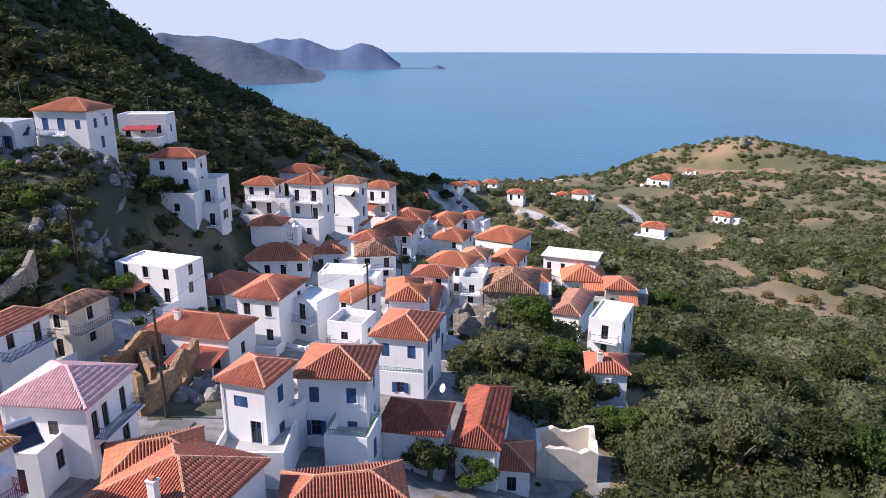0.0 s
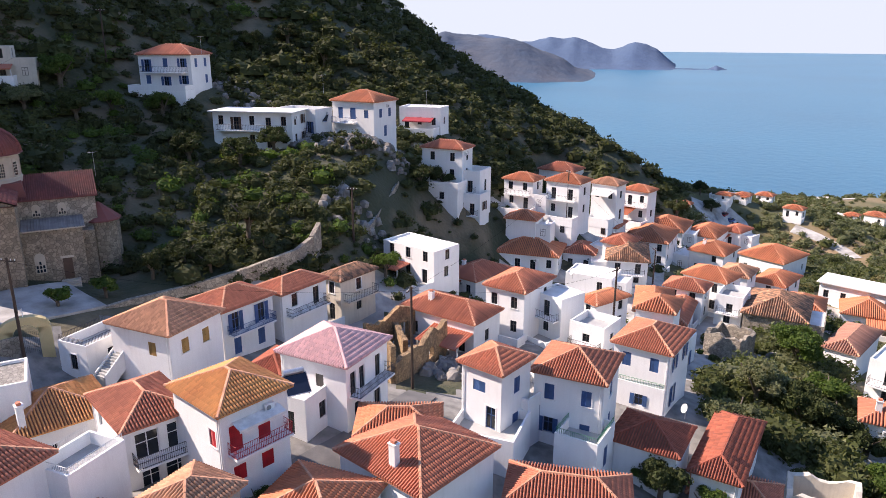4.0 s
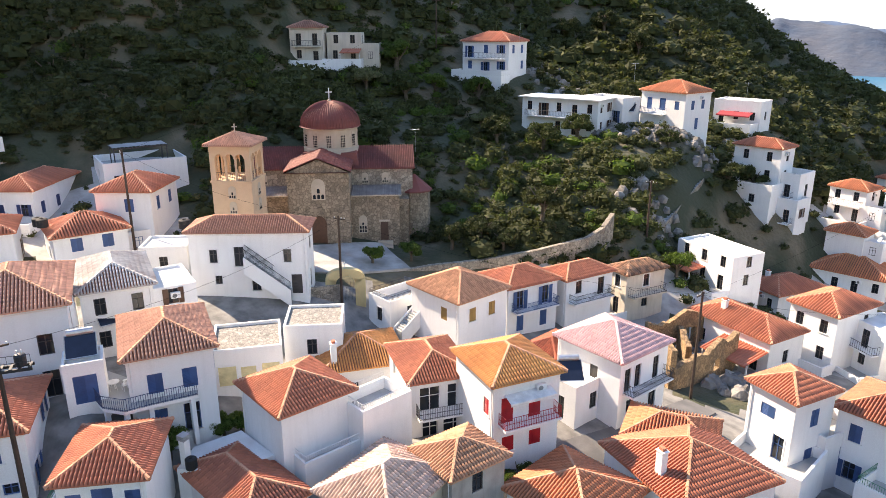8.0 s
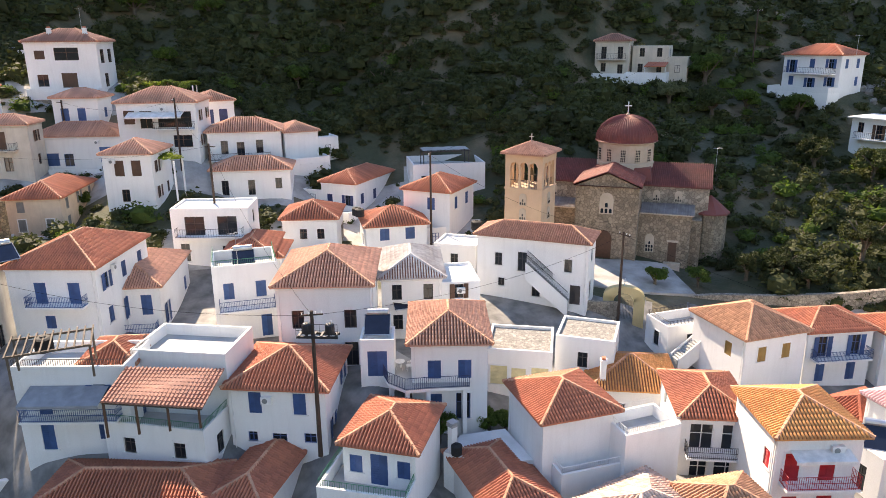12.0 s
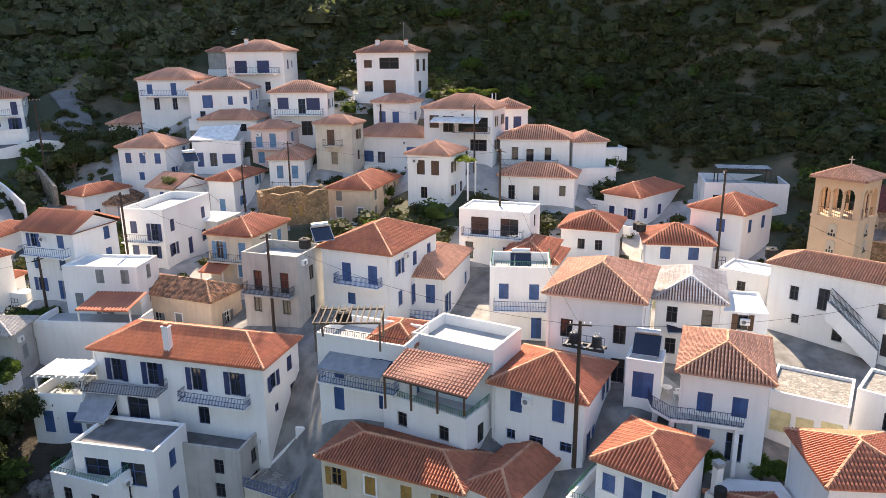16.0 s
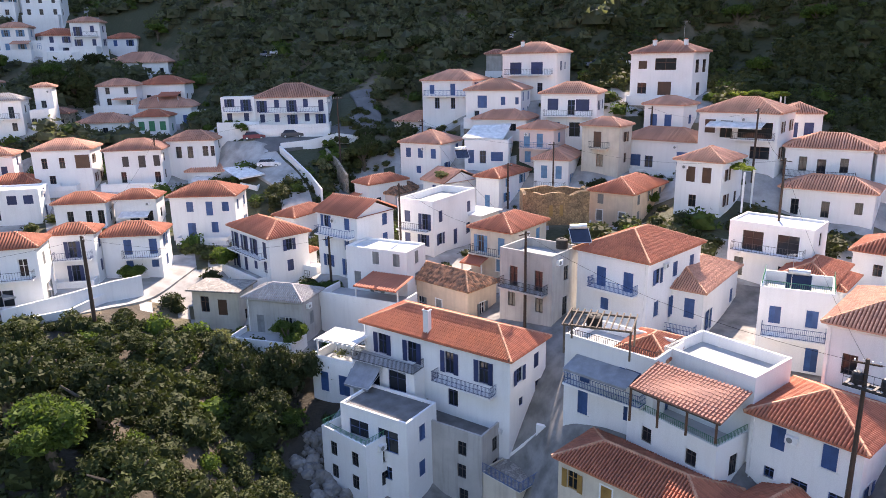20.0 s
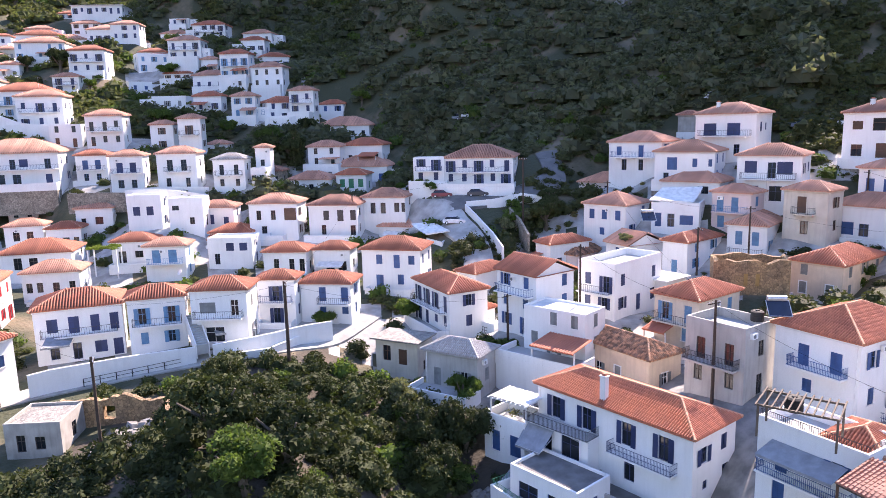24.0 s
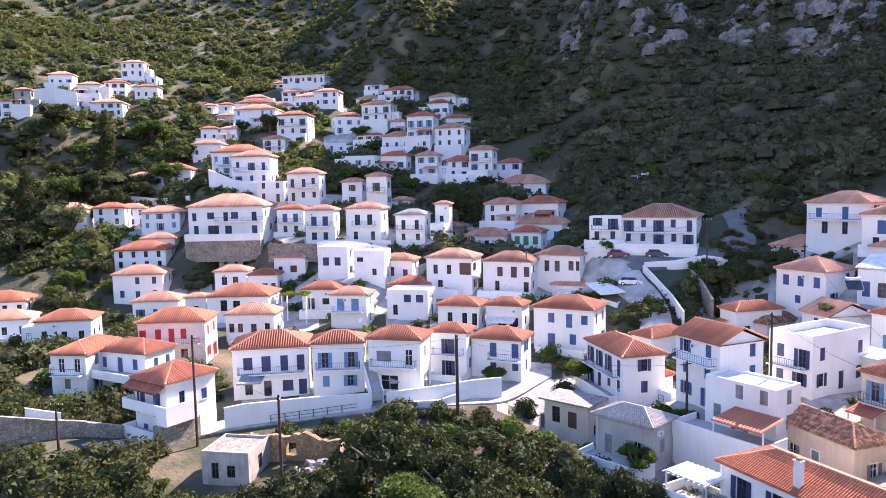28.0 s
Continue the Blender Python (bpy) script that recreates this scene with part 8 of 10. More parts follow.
# ---- stairs, gates, pergolas and roof fittings ----
def outside_stair(a, b, width, label="white outside staircase with low cheek walls", mat=None, rail=False):
    """A straight flight from (x, y, z) up to (x, y, z), with cheek walls."""
    mat = mat or WALL["white"]
    a, b = Vector(a), Vector(b)
    d = Vector((b.x - a.x, b.y - a.y, 0))
    run = d.length
    n = max(3, round((b.z - a.z) / 0.18))
    top = thing("staircase", a.x, a.y, a.z, math.degrees(math.atan2(d.y, d.x)), label, "stairs", "outside stairs")
    step = Shape()
    step.box(0, run / n + 0.02, -width / 2, width / 2, -1.2, 0, FLOOR)
    sm = step.mesh("step")
    for i in range(n):
        part("step", sm, top, at=pose(run * i / n, 0, (b.z - a.z) * (i + 1) / n))
    for sg in (-1, 1):
        c = Shape()
        y0, y1 = sg * width / 2, sg * (width / 2 + 0.12)
        pts = [(0, -1.5), (0, 0.35), (run, b.z - a.z + 0.35), (run, b.z - a.z - 1.5)]
        for yy in (y0, y1):
            c.quad([(x, yy, z) for x, z in pts], mat)
        for (x0, z0), (x1, z1) in zip(pts, pts[1:] + pts[:1]):
            c.quad([(x0, y0, z0), (x1, y0, z1), (x1, y1, z1), (x0, y1, z0)], mat)
        part("cheek_wall", c, top)
        if rail:
            r = Shape()
            rise = b.z - a.z
            ym = (y0 + y1) / 2
            r.beam((0, ym, 1.25), (run, ym, rise + 1.25), 0.03, IRON, 4)
            for i in range(n * 2 + 1):
                k = i / (n * 2)
                r.box(run * k - 0.012, run * k + 0.012, ym - 0.012, ym + 0.012, rise * k + 0.3, rise * k + 1.25, IRON)
            part("railing", r, top, "black iron handrail")
    return top


def arch_gate(x, y, z, yaw):
    top = thing("gateway", x, y, z, yaw, "yellow plastered arched gateway with iron gate", "gateway")
    m = material("gate_plaster", (0.62, 0.50, 0.27), 0.9, scale=0.8, tint=(0.52, 0.42, 0.22))
    for sg in (-1, 1):
        s = Shape()
        s.box(sg * 1.6 - 0.55, sg * 1.6 + 0.55, -0.4, 0.4, -1, 2.6, m)
        part("pier", s, top)
    s = Shape()
    n = 12
    for i in range(n):
        t0, t1 = math.pi * i / n, math.pi * (i + 1) / n
        x0, x1, z0, z1 = 1.05 * math.cos(t0), 1.05 * math.cos(t1), 2.0 + 1.05 * math.sin(t0), 2.0 + 1.05 * math.sin(t1)
        top0, top1 = 2.7 + 1.1 * math.sin(t0), 2.7 + 1.1 * math.sin(t1)
        for yy in (-0.4, 0.4):
            s.quad([(x0, yy, z0), (x1, yy, z1), (x1 * 2.0, yy, top1), (x0 * 2.0, yy, top0)], m)
        s.quad([(x0, -0.4, z0), (x1, -0.4, z1), (x1, 0.4, z1), (x0, 0.4, z0)], m)
        s.quad([(x0 * 2.0, -0.4, top0), (x1 * 2.0, -0.4, top1), (x1 * 2.0, 0.4, top1), (x0 * 2.0, 0.4, top0)], m)
    part("arch", s, top)
    bar = Shape()
    bar.box(-0.012, 0.012, -0.012, 0.012, 0, 2.2, IRON)
    bm = bar.mesh("bar")
    for i in range(14):
        part("bar", bm, top, at=pose(-1.0 + i * 2.0 / 13, 0, 0.05))
    c = Shape()
    c.box(-0.04, 0.04, -0.04, 0.04, 3.8, 4.6, PAINT["white"])
    c.box(-0.2, 0.2, -0.035, 0.035, 4.25, 4.33, PAINT["white"])
    part("cross", c, top)


def pergola(x, y, z, yaw, w, d, high=2.3, wood=None, cover=None):
    wood = wood or WOOD
    top = thing("pergola", x, y, z, yaw, "timber pergola with open slats" if cover is None else "pergola with pale canvas cover", "pergola")
    for sx in (-1, 1):
        for sy in (-1, 1):
            s = Shape()
            s.box(sx * (w / 2 - 0.1) - 0.07, sx * (w / 2 - 0.1) + 0.07, sy * (d / 2 - 0.1) - 0.07, sy * (d / 2 - 0.1) + 0.07, 0, high, wood)
            part("post", s, top)
    for sy in (-1, 1):
        s = Shape()
        s.box(-w / 2, w / 2, sy * (d / 2 - 0.1) - 0.06, sy * (d / 2 - 0.1) + 0.06, high, high + 0.14, wood)
        part("beam", s, top)
    sl = Shape()
    sl.box(-0.05, 0.05, -d / 2 - 0.3, d / 2 + 0.3, high + 0.14, high + 0.24, wood)
    m = sl.mesh("slat")
    n = int(w / 0.5)
    for i in range(n + 1):
        part("slat", m, top, at=pose(-w / 2 + w * i / n, 0, 0))
    if cover:
        c = Shape()
        k = 8
        for i in range(k):
            c.quad([(-w / 2 + w * i / k, -d / 2, high + 0.27 + 0.05 * (i % 2)), (-w / 2 + w * (i + 1) / k, -d / 2, high + 0.27 + 0.05 * ((i + 1) % 2)),
                    (-w / 2 + w * (i + 1) / k, d / 2, high + 0.27 + 0.05 * ((i + 1) % 2)), (-w / 2 + w * i / k, d / 2, high + 0.27 + 0.05 * (i % 2))], cover)
        part("canopy", c, top)


def vine_pergola(x, y, z, yaw, w, d, high, seed):
    """A post-and-wire pergola whose top is overgrown with vine leaves."""
    top = thing("vine_pergola", x, y, z, yaw, "pergola of white posts overgrown with yellow-green vine", "pergola")
    for sx in (-1, 1):
        for sy in (-1, 1):
            s = Shape()
            s.box(sx * (w / 2 - 0.2) - 0.1, sx * (w / 2 - 0.2) + 0.1, sy * (d / 2 - 0.2) - 0.1, sy * (d / 2 - 0.2) + 0.1, -3.0, high - 0.15, WALL["white"])
            part("post", s, top)
    g = random.Random(seed)
    qs = []
    for i in range(int(w * d * 0.9)):
        r = g.uniform(0.55, 0.95)
        t = clump(150, 0.17, 0.55, seed * 17 + i, 2, 6) * r
        qs.append(t + np.array((g.uniform(-w / 2, w / 2), g.uniform(-d / 2, d / 2), high + g.uniform(-0.1, 0.2))))
    v = np.concatenate(qs).reshape(-1, 3)
    part("vine", array_mesh("vine", v, np.arange(len(v)).reshape(-1, 3), VINE), top)
    return top


PANEL = material("solar_glass", (0.012, 0.018, 0.035), 0.1, bump=0.0)
STEEL = material("galvanised_steel", (0.55, 0.56, 0.57), 0.35, metal=0.7, bump=0.02)


def deck(pts, z, label, rail, paint, floor, posts=0.0, under=0.25, solid=0.0):
    """A terrace slab over a plan outline, with an iron rail along its first points and posts below."""
    cx, cy = sum(p[0] for p in pts) / len(pts), sum(p[1] for p in pts) / len(pts)
    top = thing("terrace", cx, cy, z, 0, label, "terrace", "raised terraces")
    q = [(x - cx, y - cy) for x, y in pts]
    s = Shape()
    s.quad([(x, y, 0) for x, y in q], floor)
    for (ax, ay), (bx, by) in zip(q, q[1:] + q[:1]):
        s.quad([(ax, ay, -under), (bx, by, -under), (bx, by, 0), (ax, ay, 0)], WALL["white"])
    s.quad([(x, y, -under) for x, y in reversed(q)], WALL["white"])
    part("slab", s, top)
    for (ax, ay), (bx, by) in list(zip(q, q[1:]))[:rail]:
        r = Shape()
        if solid:
            dx, dy = (bx - ax), (by - ay)
            k = 0.09 / math.hypot(dx, dy)
            nx, ny = -dy * k, dx * k
            c4 = [(ax - nx, ay - ny), (bx - nx, by - ny), (bx + nx, by + ny), (ax + nx, ay + ny)]
            r.quad([(x, y, solid) for x, y in c4], WALL["white"])
            for i in range(4):
                j = (i + 1) % 4
                r.quad([(*c4[i], 0.004 - under), (*c4[j], 0.004 - under), (*c4[j], solid), (*c4[i], solid)], WALL["white"])
            part("parapet", r, top)
            continue
        n = max(2, int(math.hypot(bx - ax, by - ay) / 0.15))
        for zz in (0.1, 0.95):
            r.beam((ax, ay, zz), (bx, by, zz), 0.025, PAINT[paint], 4)
        for i in range(n + 1):
            x, y = ax + (bx - ax) * i / n, ay + (by - ay) * i / n
            r.box(x - 0.013, x + 0.013, y - 0.013, y + 0.013, 0.0, 0.95, PAINT[paint])
        part("railing", r, top)
    if posts:
        for x, y in q[:rail + 1]:
            p = Shape()
            k = 0.9
            p.box(x * k - 0.16, x * k + 0.16, y * k - 0.16, y * k + 0.16, -posts, -under, WALL["white"])
            part("post", p, top)
    return top


def garden_set(x, y, z, yaw):
    """A small round table and two chairs, each a thing of its own."""
    for dx, dy, turn, kind in ((0, 0, 0, "t"), (-0.8, 0.1, 90, "c"), (0.7, 0.35, 240, "c")):
        c, s = math.cos(radians(yaw)), math.sin(radians(yaw))
        at = (x + dx * c - dy * s, y + dx * s + dy * c)
        if kind == "t":
            top = thing("garden_table", *at, z, yaw, "round white metal garden table on a terrace", "table")
            sh = Shape()
            sh.ring([(0.42, 0.70), (0.42, 0.73), (0.01, 0.735)], 0, 0, PAINT["white"], 14)
            part("tabletop", sh, top)
            for i in range(3):
                lg = Shape()
                w = i * 2.094
                lg.beam((0.3 * math.cos(w), 0.3 * math.sin(w), 0), (0.1 * math.cos(w), 0.1 * math.sin(w), 0.7), 0.02, PAINT["white"], 5)
                part("leg", lg, top)
            continue
        top = thing("garden_chair", *at, z, yaw + turn, "white garden chair on a terrace", "chair", "garden chairs")
        sh = Shape()
        sh.box(-0.22, 0.22, -0.22, 0.22, 0.42, 0.46, PAINT["white"])
        part("seat", sh, top)
        bk = Shape()
        for i in range(5):
            bk.box(-0.2 + 0.09 * i, -0.16 + 0.09 * i, 0.18, 0.21, 0.46, 0.88, PAINT["white"])
        bk.box(-0.22, 0.22, 0.175, 0.215, 0.85, 0.92, PAINT["white"])
        part("backrest", bk, top)
        for lx in (-0.19, 0.19):
            for ly in (-0.19, 0.19):
                lg = Shape()
                lg.beam((lx, ly, 0), (lx, ly, 0.42), 0.018, PAINT["white"], 5)
                part("leg", lg, top)


def chimney_stack(x, y, z, high):
    top = thing("chimney", x, y, z, 20, "tall whitewashed chimney with a ribbed cap", "chimney")
    s = Shape()
    s.box(-0.25, 0.25, -0.25, 0.25, -0.3, high - 0.4, WALL["white"])
    part("shaft", s, top)
    for i in range(3):
        c = Shape()
        c.box(-0.32, 0.32, -0.32, 0.32, high - 0.4 + 0.14 * i, high - 0.32 + 0.14 * i, WALL["cement"])
        part("cap", c, top)


def transformer(x, y, z, yaw):
    """Pole platform with two transformers."""
    top = thing("transformer_platform", x, y, z, yaw, "dark steel pole platform with two transformers", "transformer")
    s = Shape()
    for yy in (-0.35, 0.35):
        s.box(-1.4, 1.4, yy - 0.06, yy + 0.06, -0.08, 0.08, IRON)
    for i in range(6):
        s.box(-1.3 + 0.5 * i, -1.15 + 0.5 * i, -0.4, 0.4, 0.081, 0.13, IRON)
    part("frame", s, top)
    for xx in (-0.75, 0.8):
        b = Shape()
        b.ring([(0.30, 0.14), (0.33, 0.2), (0.33, 0.75), (0.25, 0.85), (0.05, 0.9)], xx, 0, IRON, 12)
        for k in (-0.12, 0.12):
            b.beam((xx + k, 0, 0.85), (xx + k, 0, 1.1), 0.04, PAINT["white"], 6)
        part("tank", b, top)
    r = Shape()
    for zz in (0.5, 0.95):
        r.beam((-1.4, -0.4, zz), (1.4, -0.4, zz), 0.02, IRON, 4)
    for i in range(8):
        r.box(-1.41 + 0.4 * i, -1.39 + 0.4 * i, -0.41, -0.39, 0.1, 0.95, IRON)
    part("railing", r, top)


def solar_heater(x, y, z, yaw):
    top = thing("solar_water_heater", x, y, z, yaw, "solar water heater with dark panel and steel tank", "water heater", "solar water heaters")
    s = Shape()
    s.quad([(-1, -0.9, 0.25), (1, -0.9, 0.25), (1, 0.6, 1.35), (-1, 0.6, 1.35)], PANEL)
    s.quad([(-1, -0.86, 0.17), (1, -0.86, 0.17), (1, 0.64, 1.27), (-1, 0.64, 1.27)], STEEL)
    for a, b in (((-1, -0.9), (1, -0.9)), ((1, -0.9), (1, 0.6)), ((1, 0.6), (-1, 0.6)), ((-1, 0.6), (-1, -0.9))):
        za, zb = (0.25 + (p[1] + 0.9) / 1.5 * 1.1 for p in (a, b))
        s.beam((*a, za), (*b, zb), 0.035, STEEL, 4)
    part("collector", s, top)
    t = Shape()
    t.beam((-0.85, 0.75, 1.5), (0.85, 0.75, 1.5), 0.27, STEEL, 12)
    part("tank", t, top, "steel tank")
    for px in (-0.8, 0.8):
        for py, hz in ((-0.8, 0.3), (0.75, 1.3)):
            leg = Shape()
            leg.box(px - 0.025, px + 0.025, py - 0.025, py + 0.025, 0, hz, STEEL)
            part("leg", leg, top)


def water_tank(x, y, z, r=0.6, high=1.0):
    top = thing("water_tank", x, y, z, 0, "round black plastic water tank", "water tank", "water tanks")
    s = Shape()
    s.ring([(r * 0.95, 0), (r, 0.05), (r, high * 0.45), (r * 0.96, high * 0.5), (r, high * 0.55), (r, high * 0.9), (r * 0.7, high)], 0, 0, RUBBER, 18)
    part("drum", s, top)
    s = Shape()
    s.ring([(r * 0.32, high), (r * 0.32, high + 0.07), (r * 0.25, high + 0.09)], 0, 0, RUBBER, 12)
    part("lid", s, top)


def dish(x, y, z, yaw):
    top = thing("satellite_dish", x, y, z, yaw, "white satellite dish on a short mast", "satellite dish", "satellite dishes")
    s = Shape()
    s.beam((0, 0, 0), (0, 0, 1.0), 0.03, STEEL, 6)
    part("mast", s, top)
    s = Shape()
    s.ring([(0.42, 0.14), (0.38, 0.08), (0.25, 0.03), (0.02, 0.0)], 0, 0, PAINT["white"], 16)
    ob = part("reflector", s, top, at=pose(0, -0.05, 1.0, 65))
    a = Shape()
    a.beam((0, -0.35, 0.1), (0, 0, 0.5), 0.012, STEEL, 4)
    part("arm", a, ob)


def antenna(x, y, z, yaw):
    top = thing("tv_antenna", x, y, z, yaw, "thin television antenna on a mast", "antenna", "antennas")
    s = Shape()
    s.beam((0, 0, -0.5), (0, 0, 2.6), 0.022, STEEL, 5)
    part("mast", s, top)
    b = Shape()
    b.beam((-0.6, 0, 2.5), (0.6, 0, 2.5), 0.015, STEEL, 4)
    boom = part("boom", b, top)
    e = Shape()
    e.beam((0, -0.3, 2.5), (0, 0.3, 2.5), 0.008, STEEL, 3)
    m = e.mesh("element")
    for i in range(7):
        part("element", m, boom, at=pose(-0.55 + i * 0.18, 0, 0))


def lean_roof(a, b, c, d, tile, posts=3):
    """A tiled lean-to: eave corners a, b and upper corners c (above b), d (above a)."""
    A, B, C, D = (Vector(p) for p in (a, b, c, d))
    top = thing("porch_roof", *A, 0, "tiled lean-to roof over a terrace on dark posts", "porch roof")
    m = TILE[tile]
    s = Shape()
    s.quad([(0, 0, 0), B - A, C - A, D - A], m)
    s.quad([Vector((0, 0, -0.12)), B - A + Vector((0, 0, -0.12)), C - A + Vector((0, 0, -0.12)), D - A + Vector((0, 0, -0.12))], WOOD)
    part("deck", s, top)
    n = int((B - A).length / 0.24)
    ribs = Shape()
    for i in range(n + 1):
        k = i / n
        p, q = (B - A) * k, (D - A).lerp(C - A, k)
        rows = max(1, int((q - p).length / 0.42))
        for j in range(rows):
            u, v = p.lerp(q, j / rows), p.lerp(q, (j + 1.05) / rows)
            ribs.beam(u + Vector((0, 0, 0.05)), v + Vector((0, 0, 0.02)), 0.1, m, 5, 0.08)
    tagged(part("tiles", ribs, top), kind="stuff")
    for i in range(posts):
        p = (B - A) * (i / (posts - 1)) * 0.96 + (D - A) * 0.04
        q = Shape()
        q.box(p.x - 0.08, p.x + 0.08, p.y - 0.08, p.y + 0.08, -2.6, p.z - 0.05, PAINT["brown"])
        part("post", q, top)


def rocks(x, y, r, n, seed, label="pale limestone boulders and broken rock", size=1.0):
    """A heap of angular rocks as one patch."""
    g = random.Random(seed)
    s = Shape()
    m = ROCK
    for i in range(n):
        a, q = g.uniform(0, 6.28), r * math.sqrt(g.random())
        px, py = x + q * math.cos(a), y + q * math.sin(a)
        z = height(px, py)
        k = g.uniform(0.3, 1.1) * size
        base = len(s.v)
        ring = []
        for lev, f in ((-0.4, 1.0), (0.35, 0.95), (0.8, 0.5)):
            for j in range(6):
                w = j * 1.047 + g.uniform(-0.25, 0.25)
                ring.append((px + k * f * g.uniform(0.75, 1.15) * math.cos(w), py + k * f * g.uniform(0.75, 1.15) * math.sin(w), z + k * lev * g.uniform(0.8, 1.2)))
        s.v += ring
        kk = s.slot(m)
        for lv in range(2):
            for j in range(6):
                b0, b1 = base + lv * 6 + j, base + lv * 6 + (j + 1) % 6
                s.f.append((b0, b1, b1 + 6, b0 + 6))
                s.m.append(kk)
        s.f.append(tuple(base + 12 + j for j in range(6)))
        s.m.append(kk)
    tagged(new("rocks", s.mesh("rocks")), label, "rocks", kind="stuff")


ROCK = material("grey_limestone", (0.27, 0.255, 0.235), 0.95, scale=0.9, fine=5.0, tint=(0.14, 0.125, 0.105), bump=0.9, depth=0.08, island=0.2)


def watch_tower(x, y):
    z = height(x, y)
    top = thing("watchtower", x, y, z, 0, "ruined round stone watchtower on the headland", "tower")
    s = Shape()
    s.ring([(2.5, -2), (2.4, 1.0), (2.2, 4.0), (2.35, 4.1), (2.3, 4.7), (1.8, 4.7), (1.8, 3.8)], 0, 0, WALL["stone"], 20)
    part("wall", s, top)


def broken_wall(name, a, b, high, thick, mat, label, seed, holes=()):
    """A ruined rubble wall from a to b (x, y), its top crumbling; holes are (share from, share to, z0, z1)."""
    g = random.Random(seed)
    L = math.hypot(b[0] - a[0], b[1] - a[1])
    n = max(4, int(L / 0.4))
    z = min(height(*a), height(*b))
    s = Shape()
    tops = [max(0.5, high * (0.84 + 0.2 * noise.noise(Vector((i * 0.16, seed * 3.7, 0)))) + g.uniform(-0.13, 0.13)) for i in range(n + 1)]
    bulge = [(-thick / 2 + g.uniform(-0.05, 0.05), thick / 2 + g.uniform(-0.05, 0.05)) for _ in range(n + 1)]
    for i in range(n):
        x0, x1, mid = L * i / n, L * (i + 1) / n, (i + 0.5) / n
        (f0, b0), (f1, b1) = bulge[i], bulge[i + 1]
        spans = [(-2.0, -2.0, tops[i], tops[i + 1])]
        for h0, h1, z0, z1 in holes:
            if h0 < mid < h1:
                spans = [(-2.0, -2.0, z0, z0)] + ([(z1, z1, tops[i], tops[i + 1])] if min(tops[i], tops[i + 1]) > z1 + 0.2 else [])
        for l0, l1, t0, t1 in spans:
            s.quad([(x0, f0, l0), (x1, f1, l1), (x1, f1, t1), (x0, f0, t0)], mat)
            s.quad([(x1, b1, l1), (x0, b0, l0), (x0, b0, t0), (x1, b1, t1)], mat)
            s.quad([(x0, f0, t0), (x1, f1, t1), (x1, b1, t1), (x0, b0, t0)], mat)
            s.quad([(x0, b0, l0), (x1, b1, l1), (x1, f1, l1), (x0, f0, l0)], mat)
            s.quad([(x0, b0, l0), (x0, f0, l0), (x0, f0, t0), (x0, b0, t0)], mat)
            s.quad([(x1, f1, l1), (x1, b1, l1), (x1, b1, t1), (x1, f1, t1)], mat)
    ob = new(name, s.mesh(name))
    ob.matrix_basis = pose(a[0], a[1], z, 0, 0, math.degrees(math.atan2(b[1] - a[1], b[0] - a[0])))
    return tagged(ob, label, "wall", kind="structure")


def sun_awning(a, b, c, d, cloth, label="grey canvas awning let down over a terrace"):
    """Stretched awning: upper corners a, b and lower corners c (below b), d (below a)."""
    A, B, C, D = (Vector(p) for p in (a, b, c, d))
    top = thing("awning", *A, 0, label, "awning", "canvas awnings")
    f = Shape()
    n = 6
    for i in range(n):
        u, v = i / n, (i + 1) / n
        sag = lambda k: Vector((0, 0, -0.12 * math.sin(math.pi * k)))
        rows = [[(A.lerp(B, q).lerp(D.lerp(C, q), r) - A) + sag(r) for r in (0, 0.33, 0.66, 1)] for q in (u, v)]
        for j in range(3):
            f.quad([rows[0][j], rows[0][j + 1], rows[1][j + 1], rows[1][j]], cloth)
        f.quad([rows[0][3], rows[0][3] - Vector((0, 0, 0.22)), rows[1][3] - Vector((0, 0, 0.22)), rows[1][3]], cloth)
    part("fabric", f, top)
    for p, q in ((A, D), (B, C)):
        r = Shape()
        r.beam(p - A - Vector((0, 0, 0.5)), q - A - Vector((0, 0, 0.05)), 0.025, STEEL, 4)
        part("arm", r, top)
    bar = Shape()
    bar.beam(D - A, C - A, 0.03, STEEL, 5)
    part("front_bar", bar, top)
    return top


def guard_rail(pts, label="grey steel guard rail along the road"):
    """Posts with two rails along ground points (x, y)."""
    pts = [Vector((x, y, height(x, y) + 0.1)) for x, y in pts]
    top = thing("guard_rail", *pts[0], 0, label, "guard rail")
    post = Shape()
    post.box(-0.04, 0.04, -0.04, 0.04, -0.4, 1.0, IRON)
    pm = post.mesh("post")
    for p, q in zip(pts, pts[1:]):
        n = max(1, int((q - p).length / 1.6))
        for i in range(n):
            part("post", pm, top, at=pose(*(p.lerp(q, i / n) - pts[0])))
        for zz in (0.55, 0.98):
            r = Shape()
            r.beam(p - pts[0] + Vector((0, 0, zz)), q - pts[0] + Vector((0, 0, zz)), 0.03, IRON, 4)
            part("rail", r, top)
    return top


